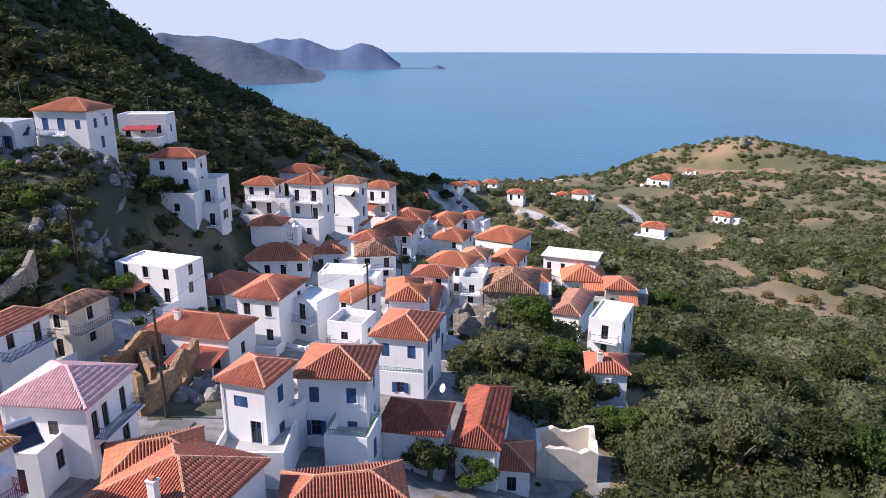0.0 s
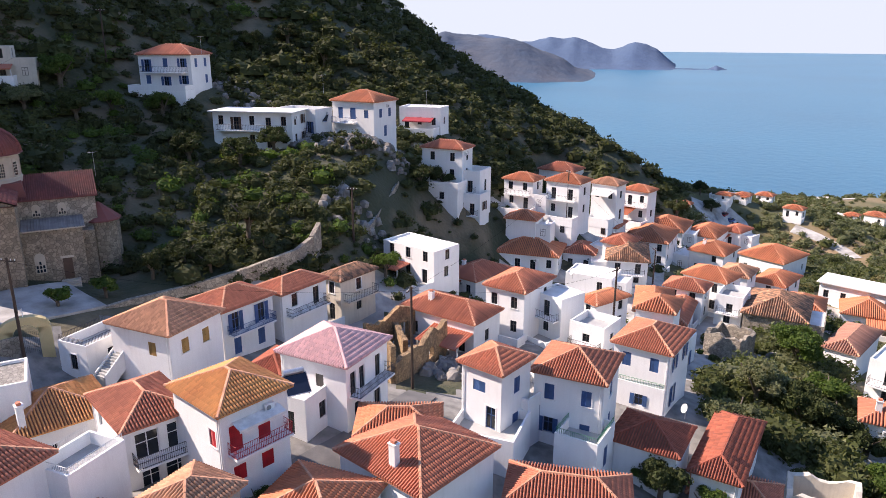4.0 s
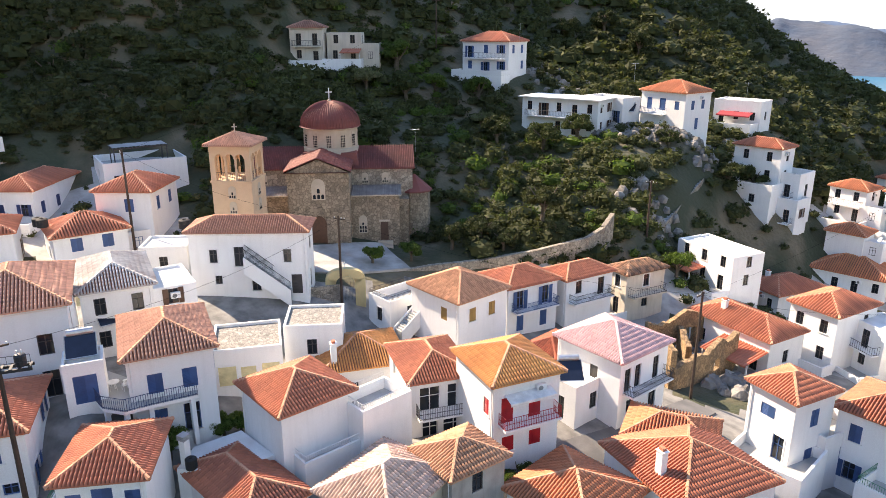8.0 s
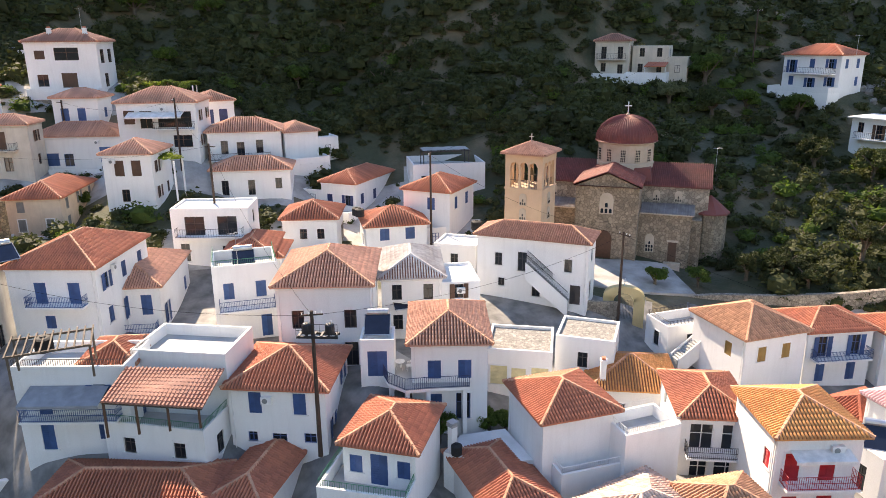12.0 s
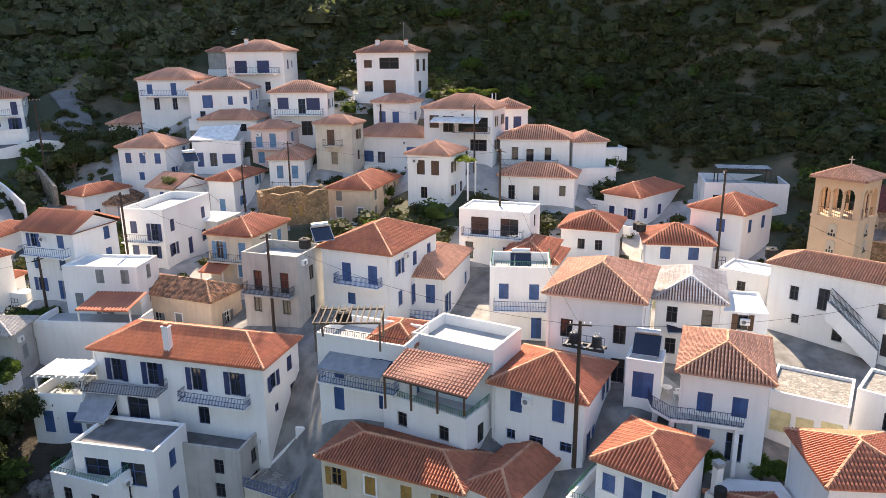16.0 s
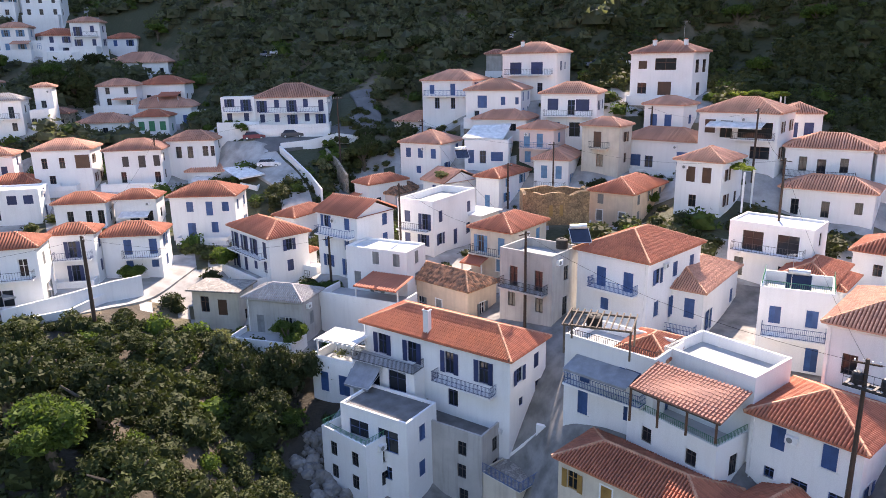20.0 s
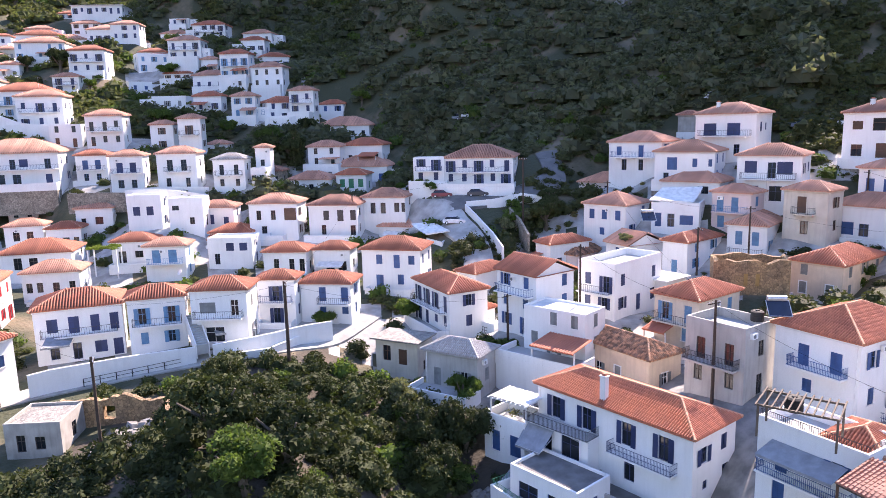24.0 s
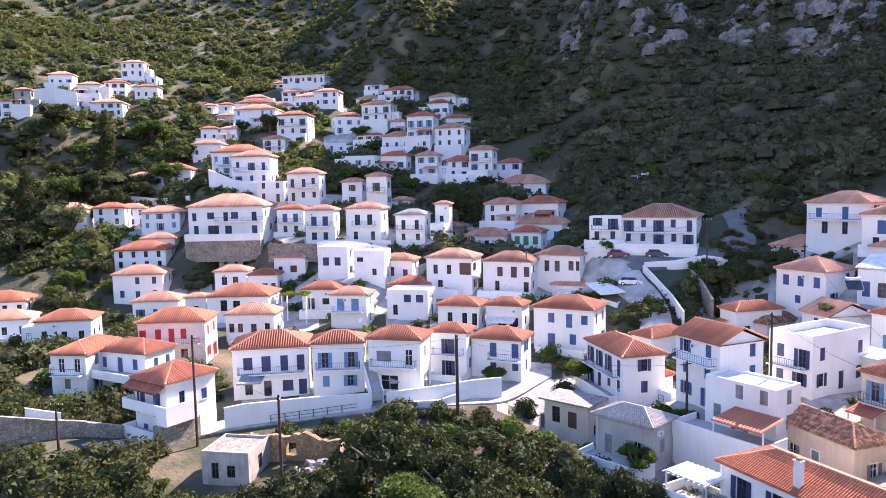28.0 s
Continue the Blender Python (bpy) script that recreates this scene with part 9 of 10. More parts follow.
# ---- the things outside: church, trees, poles, walls, roads ----
ASPHALT = material("worn_asphalt", (0.10, 0.10, 0.10), 0.9, scale=0.5, fine=9.0, tint=(0.16, 0.155, 0.15), bump=0.5)
DIRT = material("red_dirt", (0.30, 0.17, 0.10), 0.95, scale=0.2, tint=(0.22, 0.14, 0.09))
SHINGLE = material("pale_shingle", (0.55, 0.52, 0.47), 0.95, scale=0.3, tint=(0.42, 0.40, 0.36))
church(-72.7, 49.6, 62.4, 49.7)
bell_tower(-74.8, 40.4, 62.4, 40.6)
tree(-38.5, -53.6, 3.16, 'dark')
tree(-49.3, -55.0, 1.64, 'dark')
tree(-29.3, -42.1, 3.6, 'green')
tree(-30.7, -37.5, 3.4, 'dark')
tree(-43.1, -64.9, 2.01, 'dark')
tree(-54.6, -49.1, 2.09, 'olive')
tree(-49.0, -60.7, 0.6, 'green')
tree(-55.1, -54.4, 1.12, 'dark')
tree(-31.8, -50.1, 4, 'dark')
tree(-35.0, -44.0, 4, 'dark')
tree(-48.3, -69.0, 0.6, 'green')
tree(12.9, 95.3, 3.6, 'green')
tree(7.5, 80.0, 3.4, 'olive')
tree(15.8, 87.6, 3.0, 'green')
tree(12.0, 78.7, 3.2, 'dark')
tree(19.8, 70.0, 2.8, 'green')
tree(-4.5, 59.2, 2.2, 'green')
tree(-1.2, 55.4, 2.4, 'dark')
tree(-2.3, 56.9, 2, 'green')
tree(-7.3, 184.9, 3.6, 'pine')
tree(27.9, 67.0, 4.2, 'olive')
tree(28.4, 58.4, 4, 'olive')
tree(21.8, 59.3, 3.6, 'olive')
tree(35.2, 58.4, 4, 'dark')
tree(39.2, 57.5, 3.6, 'green')
tree(41.1, 76.6, 3.6, 'dark')
tree(38.6, 87.4, 4, 'dark')
tree(52.7, 85.1, 4, 'dark')
tree(30.9, 96.3, 2.6, 'green')
tree(4.7, 69.0, 3, 'olive')
tree(16.0, 79.8, 3, 'dark')
tree(2.9, 54.9, 2.2, 'green')
tree(18.5, 77.9, 3, 'dark')
tree(40.0, 102.4, 4, 'dark')
tree(44.8, 131.6, 3.4, 'green')
tree(31.2, 195.9, 2.6, 'dark')
tree(-2.9, 256.7, 3, 'dark')
tree(1.2, 247.5, 3, 'dark')
tree(33.6, 67.6, 3.6, 'olive')
tree(-63.8, 51.3, 1.7, 'green')
tree(-62.4, 56.3, 1.6, 'green')
tree(-55.0, 73.0, 2.8, 'pine')
tree(-52.4, 72.9, 1.8, 'olive')
tree(-103.3, 89.9, 4, 'green')
tree(-88.5, 96.7, 3, 'green')
tree(-95.9, 86.0, 3.2, 'dark')
tree(-40.6, 83.4, 2.2, 'green')
tree(-92.1, 109.4, 2.2, 'olive')
tree(-94.6, 91.8, 2.6, 'green')
tree(-60.9, 62.0, 2.2, 'dark')
tree(-59.3, 65.7, 2.6, 'dark')
tree(-56.2, 66.7, 2, 'dark')
tree(-44.7, 16.8, 1.6, 'green')
tree(-44.6, 21.1, 1.2, 'green')
tree(-44.4, 22.4, 1.2, 'green')
tree(-75.5, 87.4, 3, 'dark')
tree(-69.7, 91.9, 3, 'dark')
tree(-67.6, 98.3, 2.8, 'dark')
tree(-82.2, 90.6, 2.4, 'olive')
tree(-47.3, 112.7, 2.8, 'dark')
tree(-45.3, 117.3, 2.6, 'dark')
tree(-55.2, 105.8, 2.2, 'dark')
tree(-101.1, 81.2, 3, 'olive')
tree(-97.2, 134.6, 3.2, 'dark')
tree(-92.5, 142.9, 3.2, 'dark')
tree(-27.2, 35.0, 1.5, 'green')
tree(-81.7, 140.0, 3, 'dark')
tree(-112.3, -62.2, 2.6, 'dark')
tree(-114.7, -64.3, 2, 'dark')
tree(-103.0, -12.0, 1.8, 'green')
tree(-67.5, -46.6, 2, 'green')
tree(-73.5, -40.2, 1.8, 'green')
tree(-69.2, -44.5, 1.6, 'green')
tree(-107.7, -0.8, 1.8, 'green')
tree(-149.3, -5.5, 2, 'green')
tree(-139.7, 1.4, 2.4, 'green')
tree(-109.1, 22.4, 1.4, 'green')
tree(-135.7, -69.0, 2.4, 'dark')
tree(-145.0, -66.4, 3, 'dark')
tree(-140.7, -68.5, 2.6, 'dark')
tree(-138.0, -33.5, 2, 'dark')
tree(-156.1, 10.6, 3, 'green')
tree(-137.7, 24.2, 3.2, 'green')
tree(-130.1, 38.1, 3, 'dark')
tree(-162.6, -3.6, 3.4, 'green')
tree(-110.1, -65.1, 1.5, 'olive')
tree(-110.5, -69.2, 1.4, 'green')
tree(-59.4, -43.9, 2.2, 'green')
tree(-61.1, -50.6, 0.6, 'olive')
tree(-64.2, -70.7, 2, 'green')
tree(-74.2, -64.4, 2, 'green')
tree(-96.1, -102.1, 2.2, 'green')
tree(-114.8, -142.9, 4, 'green')
tree(-113.6, -134.3, 4.4, 'dark')
tree(-29.4, -223.1, 5.2, 'dark')
tree(-34.5, -222.3, 4.4, 'dark')
tree(-40.5, -224.4, 5.8, 'green')
tree(-46.4, -225.3, 4.8, 'dark')
tree(-53.4, -228.8, 5.2, 'olive')
tree(-59.3, -227.4, 4.4, 'dark')
tree(-66.9, -230.5, 5.8, 'dark')
tree(-28.9, -213.1, 4.8, 'cypress')
tree(-34.6, -209.2, 5.2, 'dark')
tree(-41.7, -210.9, 4.4, 'green')
tree(-50.0, -216.3, 5.8, 'dark')
tree(-58.3, -218.4, 4.8, 'dark')
tree(-67.5, -222.0, 5.2, 'green')
tree(-29.5, -202.9, 4.4, 'dark')
tree(-35.9, -196.8, 5.8, 'olive')
tree(-24.4, -193.5, 4.8, 'dark')
tree(-74.7, -233.3, 5.2, 'dark')
tree(-54.5, -40.0, 3.4, 'dark')
tree(-51.5, -43.0, 3.8, 'dark')
tree(-56.0, -36.6, 2.6, 'olive')
tree(-48.0, -39.0, 3.0, 'dark')
tree(-109.3, -61.6, 3.4, 'dark')
tree(-106.6, -67.0, 2.0, 'green')
tree(-103.2, -66.4, 1.8, 'olive')
tree(-108.6, -65.4, 1.9, 'olive')
tree(-135.4, -68.2, 3, 'dark')
tree(-149.6, -144.5, 3, 'green')
tree(-113.5, -131.1, 2.2, 'cypress')
tree(-105.3, -228.3, 4.6, 'dark')
tree(-111.0, -226.9, 4, 'green')
tree(-100.1, -168.1, 3.6, 'green')
tree(-111.7, -138.5, 4.6, 'dark')
tree(-113.4, -132.1, 3, 'cypress')
tree(-110.4, -195.3, 3.6, 'green')
tree(-89.1, -167.1, 2.6, 'green')
tree(-124.8, -140.2, 3, 'dark')
tree(-52.6, -72.9, 0.6, 'green')
tree(-131.5, -212.2, 4, 'green')
tree(-136.4, -198.6, 3.6, 'dark')
tree(-61.7, -222.1, 4, 'dark')
tree(-78.4, -235.3, 4, 'green')
tree(-31.0, -171.7, 3.2, 'green')
tree(-37.6, -175.2, 3.2, 'dark')
tree(-26.6, -169.1, 3, 'green')
tree(-38.9, -190.9, 3.4, 'olive')
tree(-56.6, -211.1, 3.2, 'dark')
tree(-57.3, -236.7, 4.6, 'dark')
tree(-45.3, -247.9, 5, 'dark')
tree(-57.9, -251.3, 5.4, 'cypress')
tree(-37.4, -265.4, 5, 'dark')
tree(-74.0, -256.1, 6, 'green')
tree(-47.3, -271.6, 6, 'dark')
tree(-137.4, -333.2, 5, 'green')
tree(-139.1, -351.0, 5, 'green')
tree(-10.2, -83.4, 1.19, 'green')
tree(-8.2, -80.0, 1.93, 'dark')
tree(-16.0, -75.4, 0.91, 'olive')
tree(-20.0, -72.2, 0.98, 'green')
tree(-12.4, -78.0, 1.43, 'dark')
tree(-15.0, -111.4, 0.6, 'dark')
tree(-19.2, -104.1, 0.6, 'green')
tree(-22.5, -89.2, 0.6, 'dark')
tree(-92.8, -103.0, 2, 'green')
tree(-72.2, -93.2, 1.4, 'green')
tree(-120.4, -108.6, 2, 'green')
tree(-110.2, -90.5, 2, 'green')
tree(-150.7, -238.3, 3, 'green')
tree(-112.9, -156.9, 3, 'green')
tree(-106.3, -213.7, 2.4, 'green')
tree(-100.3, -240.3, 3, 'dark')
p_a = pole(-26.1, 59.4, 11.0)
p_b = pole(-43.85, 7.60, 10.2, base=62.6)
p_c = pole(-81.9, 30.1, 12.7)
p_d = pole(-104.9, 1.4, 10.0)
p_e = pole(-85.6, 4.3, 13.0)
p_f = pole(-100.4, -25.3, 10.7)
p_g = pole(-102.6, -32.9, 7.1)
p_h = pole(-119.6, -14.1, 6.1)
p_i = pole(-111.1, -51.0, 9.0)
p_j = pole(-64.7, -18.9, 10.0)
p_k = pole(-73.7, -37.1, 13.0)
p_l = pole(-26.2, -80.0, 13.0)
p_m = pole(-27.1, -59.6, 9.7)
p_n = pole(-50.7, -62.4, 10.6)
p_o = pole(-70.2, -45.0, 6.9)
p_p = pole(-57.6, 41.9, 10.3)
p_q = pole(-106.7, -64.9, 13.0)
p_r = pole(-129.9, -53.4, 8.6)
p_s = pole(-50.8, -62.7, 10.6)
p_t = pole(-94.8, -95.3, 8.3)
p_u = pole(-24.7, 129.7, 10.8)
p_v = pole(-7.6, 123.1, 7.2)
p_w = pole(-9.5, 84.1, 10.7)
p_x = pole(-103.2, 100.5, 10.0)
p_y = pole(-12.9, -85.3, 5.4)
p_z = pole(-45.7, 84.2, 7.9)
cable(p_a, p_p, 1.3)
cable(p_b, p_p, 1.3)
cable(p_p, p_c, 1.3)
cable(p_b, p_e, 1.3)
cable(p_e, p_d, 1.3)
cable(p_f, p_e, 1.3)
cable(p_g, p_f, 1.3)
cable(p_i, p_j, 1.3)
cable(p_k, p_j, 1.3)
cable(p_l, p_n, 1.3)
cable(p_n, p_o, 1.3)
cable(p_l, p_m, 1.3)
cable(p_c, p_x, 1.3)
cable(p_f, p_i, 1.3)
cable(p_b, p_j, 1.3)
cable(p_n, p_s, 1.3)
cable(p_a, p_u, 1.3)
cable(p_u, p_v, 1.3)
cable(p_v, p_w, 1.3)
cable(p_z, p_a, 1.3)
cable(p_a, p_w, 1.3)
cable(p_h, p_d, 1.3)
cable(p_q, p_r, 1.3)
cable(p_s, p_t, 1.3)
cable(p_t, p_q, 1.3)
run_wall("wall_street", [(-30.5, -82.5, 63.8), (-32.5, -81.8, 64.0), (-39.4, -78.7, 64.1), (-46.4, -74.8, 64.1)], 0.30, WALL['white'], "long white parapet wall along the street", foot=3.5)
run_wall("wall_street_end", [(-47.7, -72.8, 64.4), (-53.8, -69.6, 64.8), (-58.4, -68.4, 64.9), (-62.3, -67.7, 64.6)], 0.30, WALL['white'], "white parapet wall along the street", foot=3.0)
run_wall("wall_church", [(-63.2, 49.0, 61.1), (-59.4, 56.6, 61.8), (-55.7, 62.8, 62.0), (-51.5, 68.8, 63.0), (-48.1, 73.7, 64.2), (-47.6, 76.4, 65.2), (-47.9, 78.6, 66.4)], 0.60, WALL['stone'], "curved rubble stone retaining wall beside the church", foot=6.0)
run_wall("wall_forecourt", [(-67.4, 30.6, 63.7), (-64.2, 34.7, 63.2), (-61.0, 38.2, 63.1), (-58.4, 42.2, 63.3)], 0.40, WALL['stone'], "low stone wall below the church forecourt", foot=3.0)
broken_wall("wall_ruin_south", (-28.3, 59.7), (-27.4, 72.1), 5.2, 0.6, WALL['ochre'], "broken ochre rubble wall of a roofless house", 3, ((0.62, 0.72, 1.6, 2.8),))
broken_wall("wall_ruin_west", (-28.3, 59.7), (-34.2, 63.1), 5.4, 0.6, WALL['ochre'], "broken ochre rubble wall of a roofless house", 5, ())
broken_wall("wall_ruin_north", (-35.9, 68.0), (-31.9, 77.1), 5.0, 0.6, WALL['ochre'], "collapsed inner wall of the ruin with tall openings", 8, ((0.55, 0.66, 0.6, 2.6),))
broken_wall("wall_ruin_inner", (-30.7, 68.1), (-33.7, 71.9), 3.2, 0.6, WALL['ochre'], "broken cross wall of the ruin", 9, ())
broken_wall("wall_ruin_street", (-29.6, -72.7), (-36.3, -63.6), 3.6, 0.6, WALL['ochre'], "long collapsed rubble wall of a ruined house", 11, ((0.4, 0.5, 1.0, 2.4),))
broken_wall("wall_ruin_cross", (-36.3, -63.6), (-32.0, -57.1), 2.6, 0.6, WALL['ochre'], "broken end wall of the ruined house", 12, ())
run_wall("wall_terrace_hill", [(-65.6, -145.9, 78.1), (-70.5, -143.6, 78.1), (-74.0, -139.6, 77.9)], 0.40, WALL['stone'], "dark stone retaining wall between house rows", foot=4.0)
run_wall("wall_hill_white", [(-70.2, -192.6, 96.0), (-74.1, -185.8, 93.0), (-80.3, -178.8, 91.7)], 0.40, WALL['white'], "white retaining wall below the big house", foot=6.0)
run_wall("wall_upper_left", [(-44.8, -296.6, 128.3), (-51.8, -297.5, 129.5), (-58.7, -294.2, 127.9)], 0.40, WALL['white'], "white retaining wall under the upper houses", foot=5.0)
run_wall("wall_road_stone", [(-15.3, -90.7, 60.5), (-20.3, -89.7, 60.9), (-25.5, -90.5, 60.8), (-33.2, -83.7, 60.7)], 0.50, WALL['stone'], "grey stone retaining wall under the road", foot=5.0)
run_wall("wall_switchback_white", [(-106.9, -87.2, 78.9), (-112.2, -80.3, 78.2), (-116.1, -74.6, 77.7), (-118.8, -70.8, 77.6)], 0.35, WALL['white'], "long white retaining wall above the road bend", foot=5.0)
run_wall("wall_upper_white", [(-142.3, -125.9, 89.0), (-144.4, -115.6, 87.8), (-142.8, -106.2, 86.5), (-140.2, -99.7, 84.8)], 0.30, WALL['white'], "white wall along the upper lane", foot=5.0)
run_wall("wall_street_mid", [(-49.5, -75.2, 63.8), (-49.5, -70.3, 63.4), (-52.4, -68.2, 63.5), (-62.3, -69.0, 63.9)], 0.30, WALL['white'], "white garden wall along the street", foot=3.0)
run_wall("wall_lane_left", [(-13.8, -114.2, 60.1), (-17.3, -110.7, 58.8)], 0.30, WALL['white'], "short white parapet wall", foot=3.0)
run_wall("wall_d26", [(-125.7, -161.9, 94.1), (-131.4, -154.7, 92.7), (-134.2, -148.3, 90.9)], 0.40, WALL['white'], "white terrace wall on the hill", foot=5.0)
run_wall("wall_bend_upper", [(-106.4, -77.0, 75.6), (-109.5, -72.6, 76.0), (-113.0, -69.2, 76.9), (-114.3, -65.6, 76.4)], 0.30, WALL['white'], "curved white parapet along the upper lane", foot=3.4)
run_wall("wall_bend_low", [(-105.6, -76.6, 75.2), (-103.4, -72.6, 73.6), (-99.6, -66.6, 71.4), (-96.5, -62.6, 69.8)], 0.30, WALL['white'], "white parapet beside the descending road", foot=2.6)
run_wall("wall_garden_stone", [(-108.8, -69.0, 74.6), (-104.6, -64.2, 73.2), (-101.0, -60.4, 71.4)], 0.40, WALL['stone'], "low stone garden wall below the lane", foot=3.0)
run_wall("wall_row_long", [(-76.0, -142.6, 78.3), (-80.3, -135.8, 78.7), (-87.0, -129.7, 78.3)], 0.30, WALL['white'], "long white terrace wall between the house rows", foot=5.0)
run_wall("wall_row_stepped", [(-63.5, -167.2, 75.0), (-67.0, -165.7, 75.9), (-68.5, -156.4, 77.9)], 0.30, WALL['white'], "white stepped wall between the house rows", foot=4.7)
run_wall("wall_row_upper", [(-121.1, -152.5, 92.8), (-124.4, -147.3, 92.6), (-127.9, -145.3, 93.5)], 0.30, WALL['white'], "high white retaining wall below the upper houses", foot=5.5)
run_wall("wall_row_garden", [(-97.7, -160.4, 87.6), (-103.2, -158.2, 86.5), (-109.4, -154.1, 85.9)], 0.30, WALL['white'], "white garden wall on the hill", foot=4.6)
run_wall("wall_row_lower", [(-56.2, -220.1, 89.2), (-62.6, -213.2, 88.1), (-66.0, -197.1, 88.9)], 0.30, WALL['white'], "white retaining wall below the hill houses", foot=5.0)
road("road_street", [(-15.3, -84.5, 61.6), (-26.4, -84.6, 60.4), (-35.8, -81.1, 61.3), (-45.9, -76.0, 62.0), (-52.4, -70.2, 62.7), (-61.3, -68.4, 62.6), (-72.1, -69.5, 63.1)], 3.4, LANE, "narrow concrete street below the houses")
road("road_bend", [(-104.0, -90.5, 76.0), (-103.5, -85.2, 74.9), (-103.7, -80.0, 73.8), (-101.0, -75.4, 71.8), (-97.0, -68.9, 70.0), (-91.8, -64.2, 67.5), (-87.0, -62.3, 65.4)], 5.0, LANE, "pale concrete road turning down round the bend", 0.3)
road("road_upper", [(-104.2, -82.5, 74.3), (-108.1, -77.4, 75.0), (-112.2, -73.3, 75.5), (-117.2, -69.1, 76.6), (-122.7, -67.5, 80.0), (-130.6, -73.8, 83.4)], 4.4, ASPHALT, "grey asphalt lane climbing above the houses", 0.3)
road("road_shore", [(1.2, 251.8, 35.5), (3.2, 244.5, 30.9), (9.3, 243.7, 27.0), (10.1, 185.3, 39.7)], 14.0, LANE, "pale car park and road to the shore")
road("track_valley", [(27.3, 253.4, 29.5), (34.1, 249.5, 28.3), (40.6, 244.3, 26.8), (44.2, 238.0, 25.8)], 4.0, LANE, "pale dirt track through the valley")
road("track_valley_far", [(75.8, 292.5, 21.8), (77.5, 276.0, 22.2), (73.7, 257.8, 23.4)], 4.0, LANE, "pale dirt track among olive trees")
road("track_olive", [(62.6, 223.7, 25.1), (70.5, 213.1, 26.3), (77.4, 192.0, 30.2)], 3.5, LANE, "dirt track crossing the olive slope")
road("track_headland", [(144.7, 430.7, 12.8), (173.9, 408.6, 14.1), (190.4, 401.7, 16.3), (201.5, 379.3, 18.3)], 5.0, DIRT, "reddish dirt track over the headland")
road("lane_low", [(-24.6, 58.5, 55.8), (-25.0, 47.8, 57.4), (-27.0, 40.9, 57.2), (-28.2, 34.8, 57.9), (-28.3, 31.8, 58.2)], 3.0, ASPHALT, "narrow asphalt lane between the houses")
road("pavement_church", [(-71.2, 39.8, 62.9), (-68.9, 44.9, 62.6), (-66.5, 49.9, 62.2), (-64.7, 55.7, 61.8)], 9.0, LANE, "pale paved forecourt of the church")
road("beach", [(38.1, 545.2, -17.6), (54.6, 431.3, 5.6), (73.1, 417.4, 9.0)], 14.0, SHINGLE, "pale pebble beach along the bay")
car(5.7, 250.1, 69, (0.30, 0.02, 0.02), 'dark red car in the car park')
car(7.8, 249.7, 68, (0.03, 0.06, 0.22), 'dark blue car in the car park')
car(9.4, 249.4, 63, (0.75, 0.75, 0.75), 'white car in the car park')
car(11.1, 248.5, 57, (0.70, 0.52, 0.02), 'yellow car in the car park')
car(-139.9, -80.5, 130, (0.72, 0.72, 0.73), 'white car beside the upper lane')
car(-140.2, -27.2, 106, (0.10, 0.12, 0.15), 'dark grey car behind the houses')
car(-142.0, -22.4, 104, (0.72, 0.72, 0.73), 'white car behind the houses')
car(-149.4, -45.6, 112, (0.70, 0.70, 0.72), 'white car on the upper road')
car(-141.9, -101.1, 155, (0.70, 0.70, 0.72), 'white car under the trees')
car(-141.6, -103.7, 156, (0.25, 0.27, 0.30), 'grey car under the trees')
car(-101.6, -76.3, 118, (0.72, 0.72, 0.73), 'white car on the road bend')
car(-107.2, -83.4, 128, (0.20, 0.03, 0.04), 'dark red car parked below the white wall')
car(-111.0, -77.6, 125, (0.05, 0.05, 0.06), 'black car parked below the white wall')
car(-113.6, -74.2, 122, (0.30, 0.31, 0.33), 'grey car parked below the white wall')
arch_gate(-58.6, 43.2, 61.1, 53.6)
outside_stair((-59.90, 37.20, 63.50), (-62.60, 33.60, 67.30), 1.2, rail=True)
outside_stair((-49.90, 43.10, 60.20), (-49.30, 46.90, 63.20), 1.3)
outside_stair((-47.20, -74.30, 64.10), (-49.50, -79.90, 66.70), 1.4)
pergola(-50.2, -8.8, 68.4, 91.7, 5.0, 3.2, 2.2)
pergola(-56.3, -35.1, 60.85, 86.0, 4.4, 3.2, 2.3, PAINT['white'], CLOTH['white'])
lean_roof((-45.60, -5.80, 67.90), (-44.50, 0.10, 66.80), (-48.50, 1.90, 67.50), (-49.80, -4.40, 68.20), "brown", 4)
solar_heater(-65.5, 110.7, 75.37, 16)
solar_heater(-64.8, 5.3, 69.96, 86)
solar_heater(-68.5, -14.4, 71.7, 117)
solar_heater(-68.6, -21.7, 64.0, 123)
solar_heater(-49.4, 13.6, 68.0, 70)
solar_heater(-29.6, 44.0, 62.3, 49)
solar_heater(-100.5, -39.6, 74.9, 126)
solar_heater(-59.1, 18.8, 65.8, 87)
water_tank(-51.1, -9.4, 69.8)
water_tank(-68.1, -16.1, 71.1)
water_tank(-85.3, 21.7, 68.4)
water_tank(-87.3, 21.8, 68.1)
water_tank(-71.3, 31.7, 69.1)
dish(-23.8, 109.4, 60.4, -48)
dish(0.1, 58.0, 58.5, -60)
dish(-14.6, 82.7, 61.4, -50)
dish(-50.9, -83.7, 70.6, 89)
dish(-32.7, 47.9, 63.0, -26)
antenna(-84.8, 103.7, 87.5, 69)
antenna(-61.8, 105.2, 81.4, 60)
antenna(-49.8, 121.2, 78.1, 52)
antenna(-127.6, -10.6, 92.3, 125)
antenna(-70.8, 64.9, 73.9, 77)
antenna(-109.1, -25.5, 78.2, 133)
antenna(-63.7, -293.2, 135.0, 198)
antenna(-80.9, -188.4, 101.3, 187)
antenna(-62.7, -189.9, 87.7, 192)
antenna(-84.4, -141.8, 87.8, 179)
antenna(-62.8, 4.6, 71.2, 116)
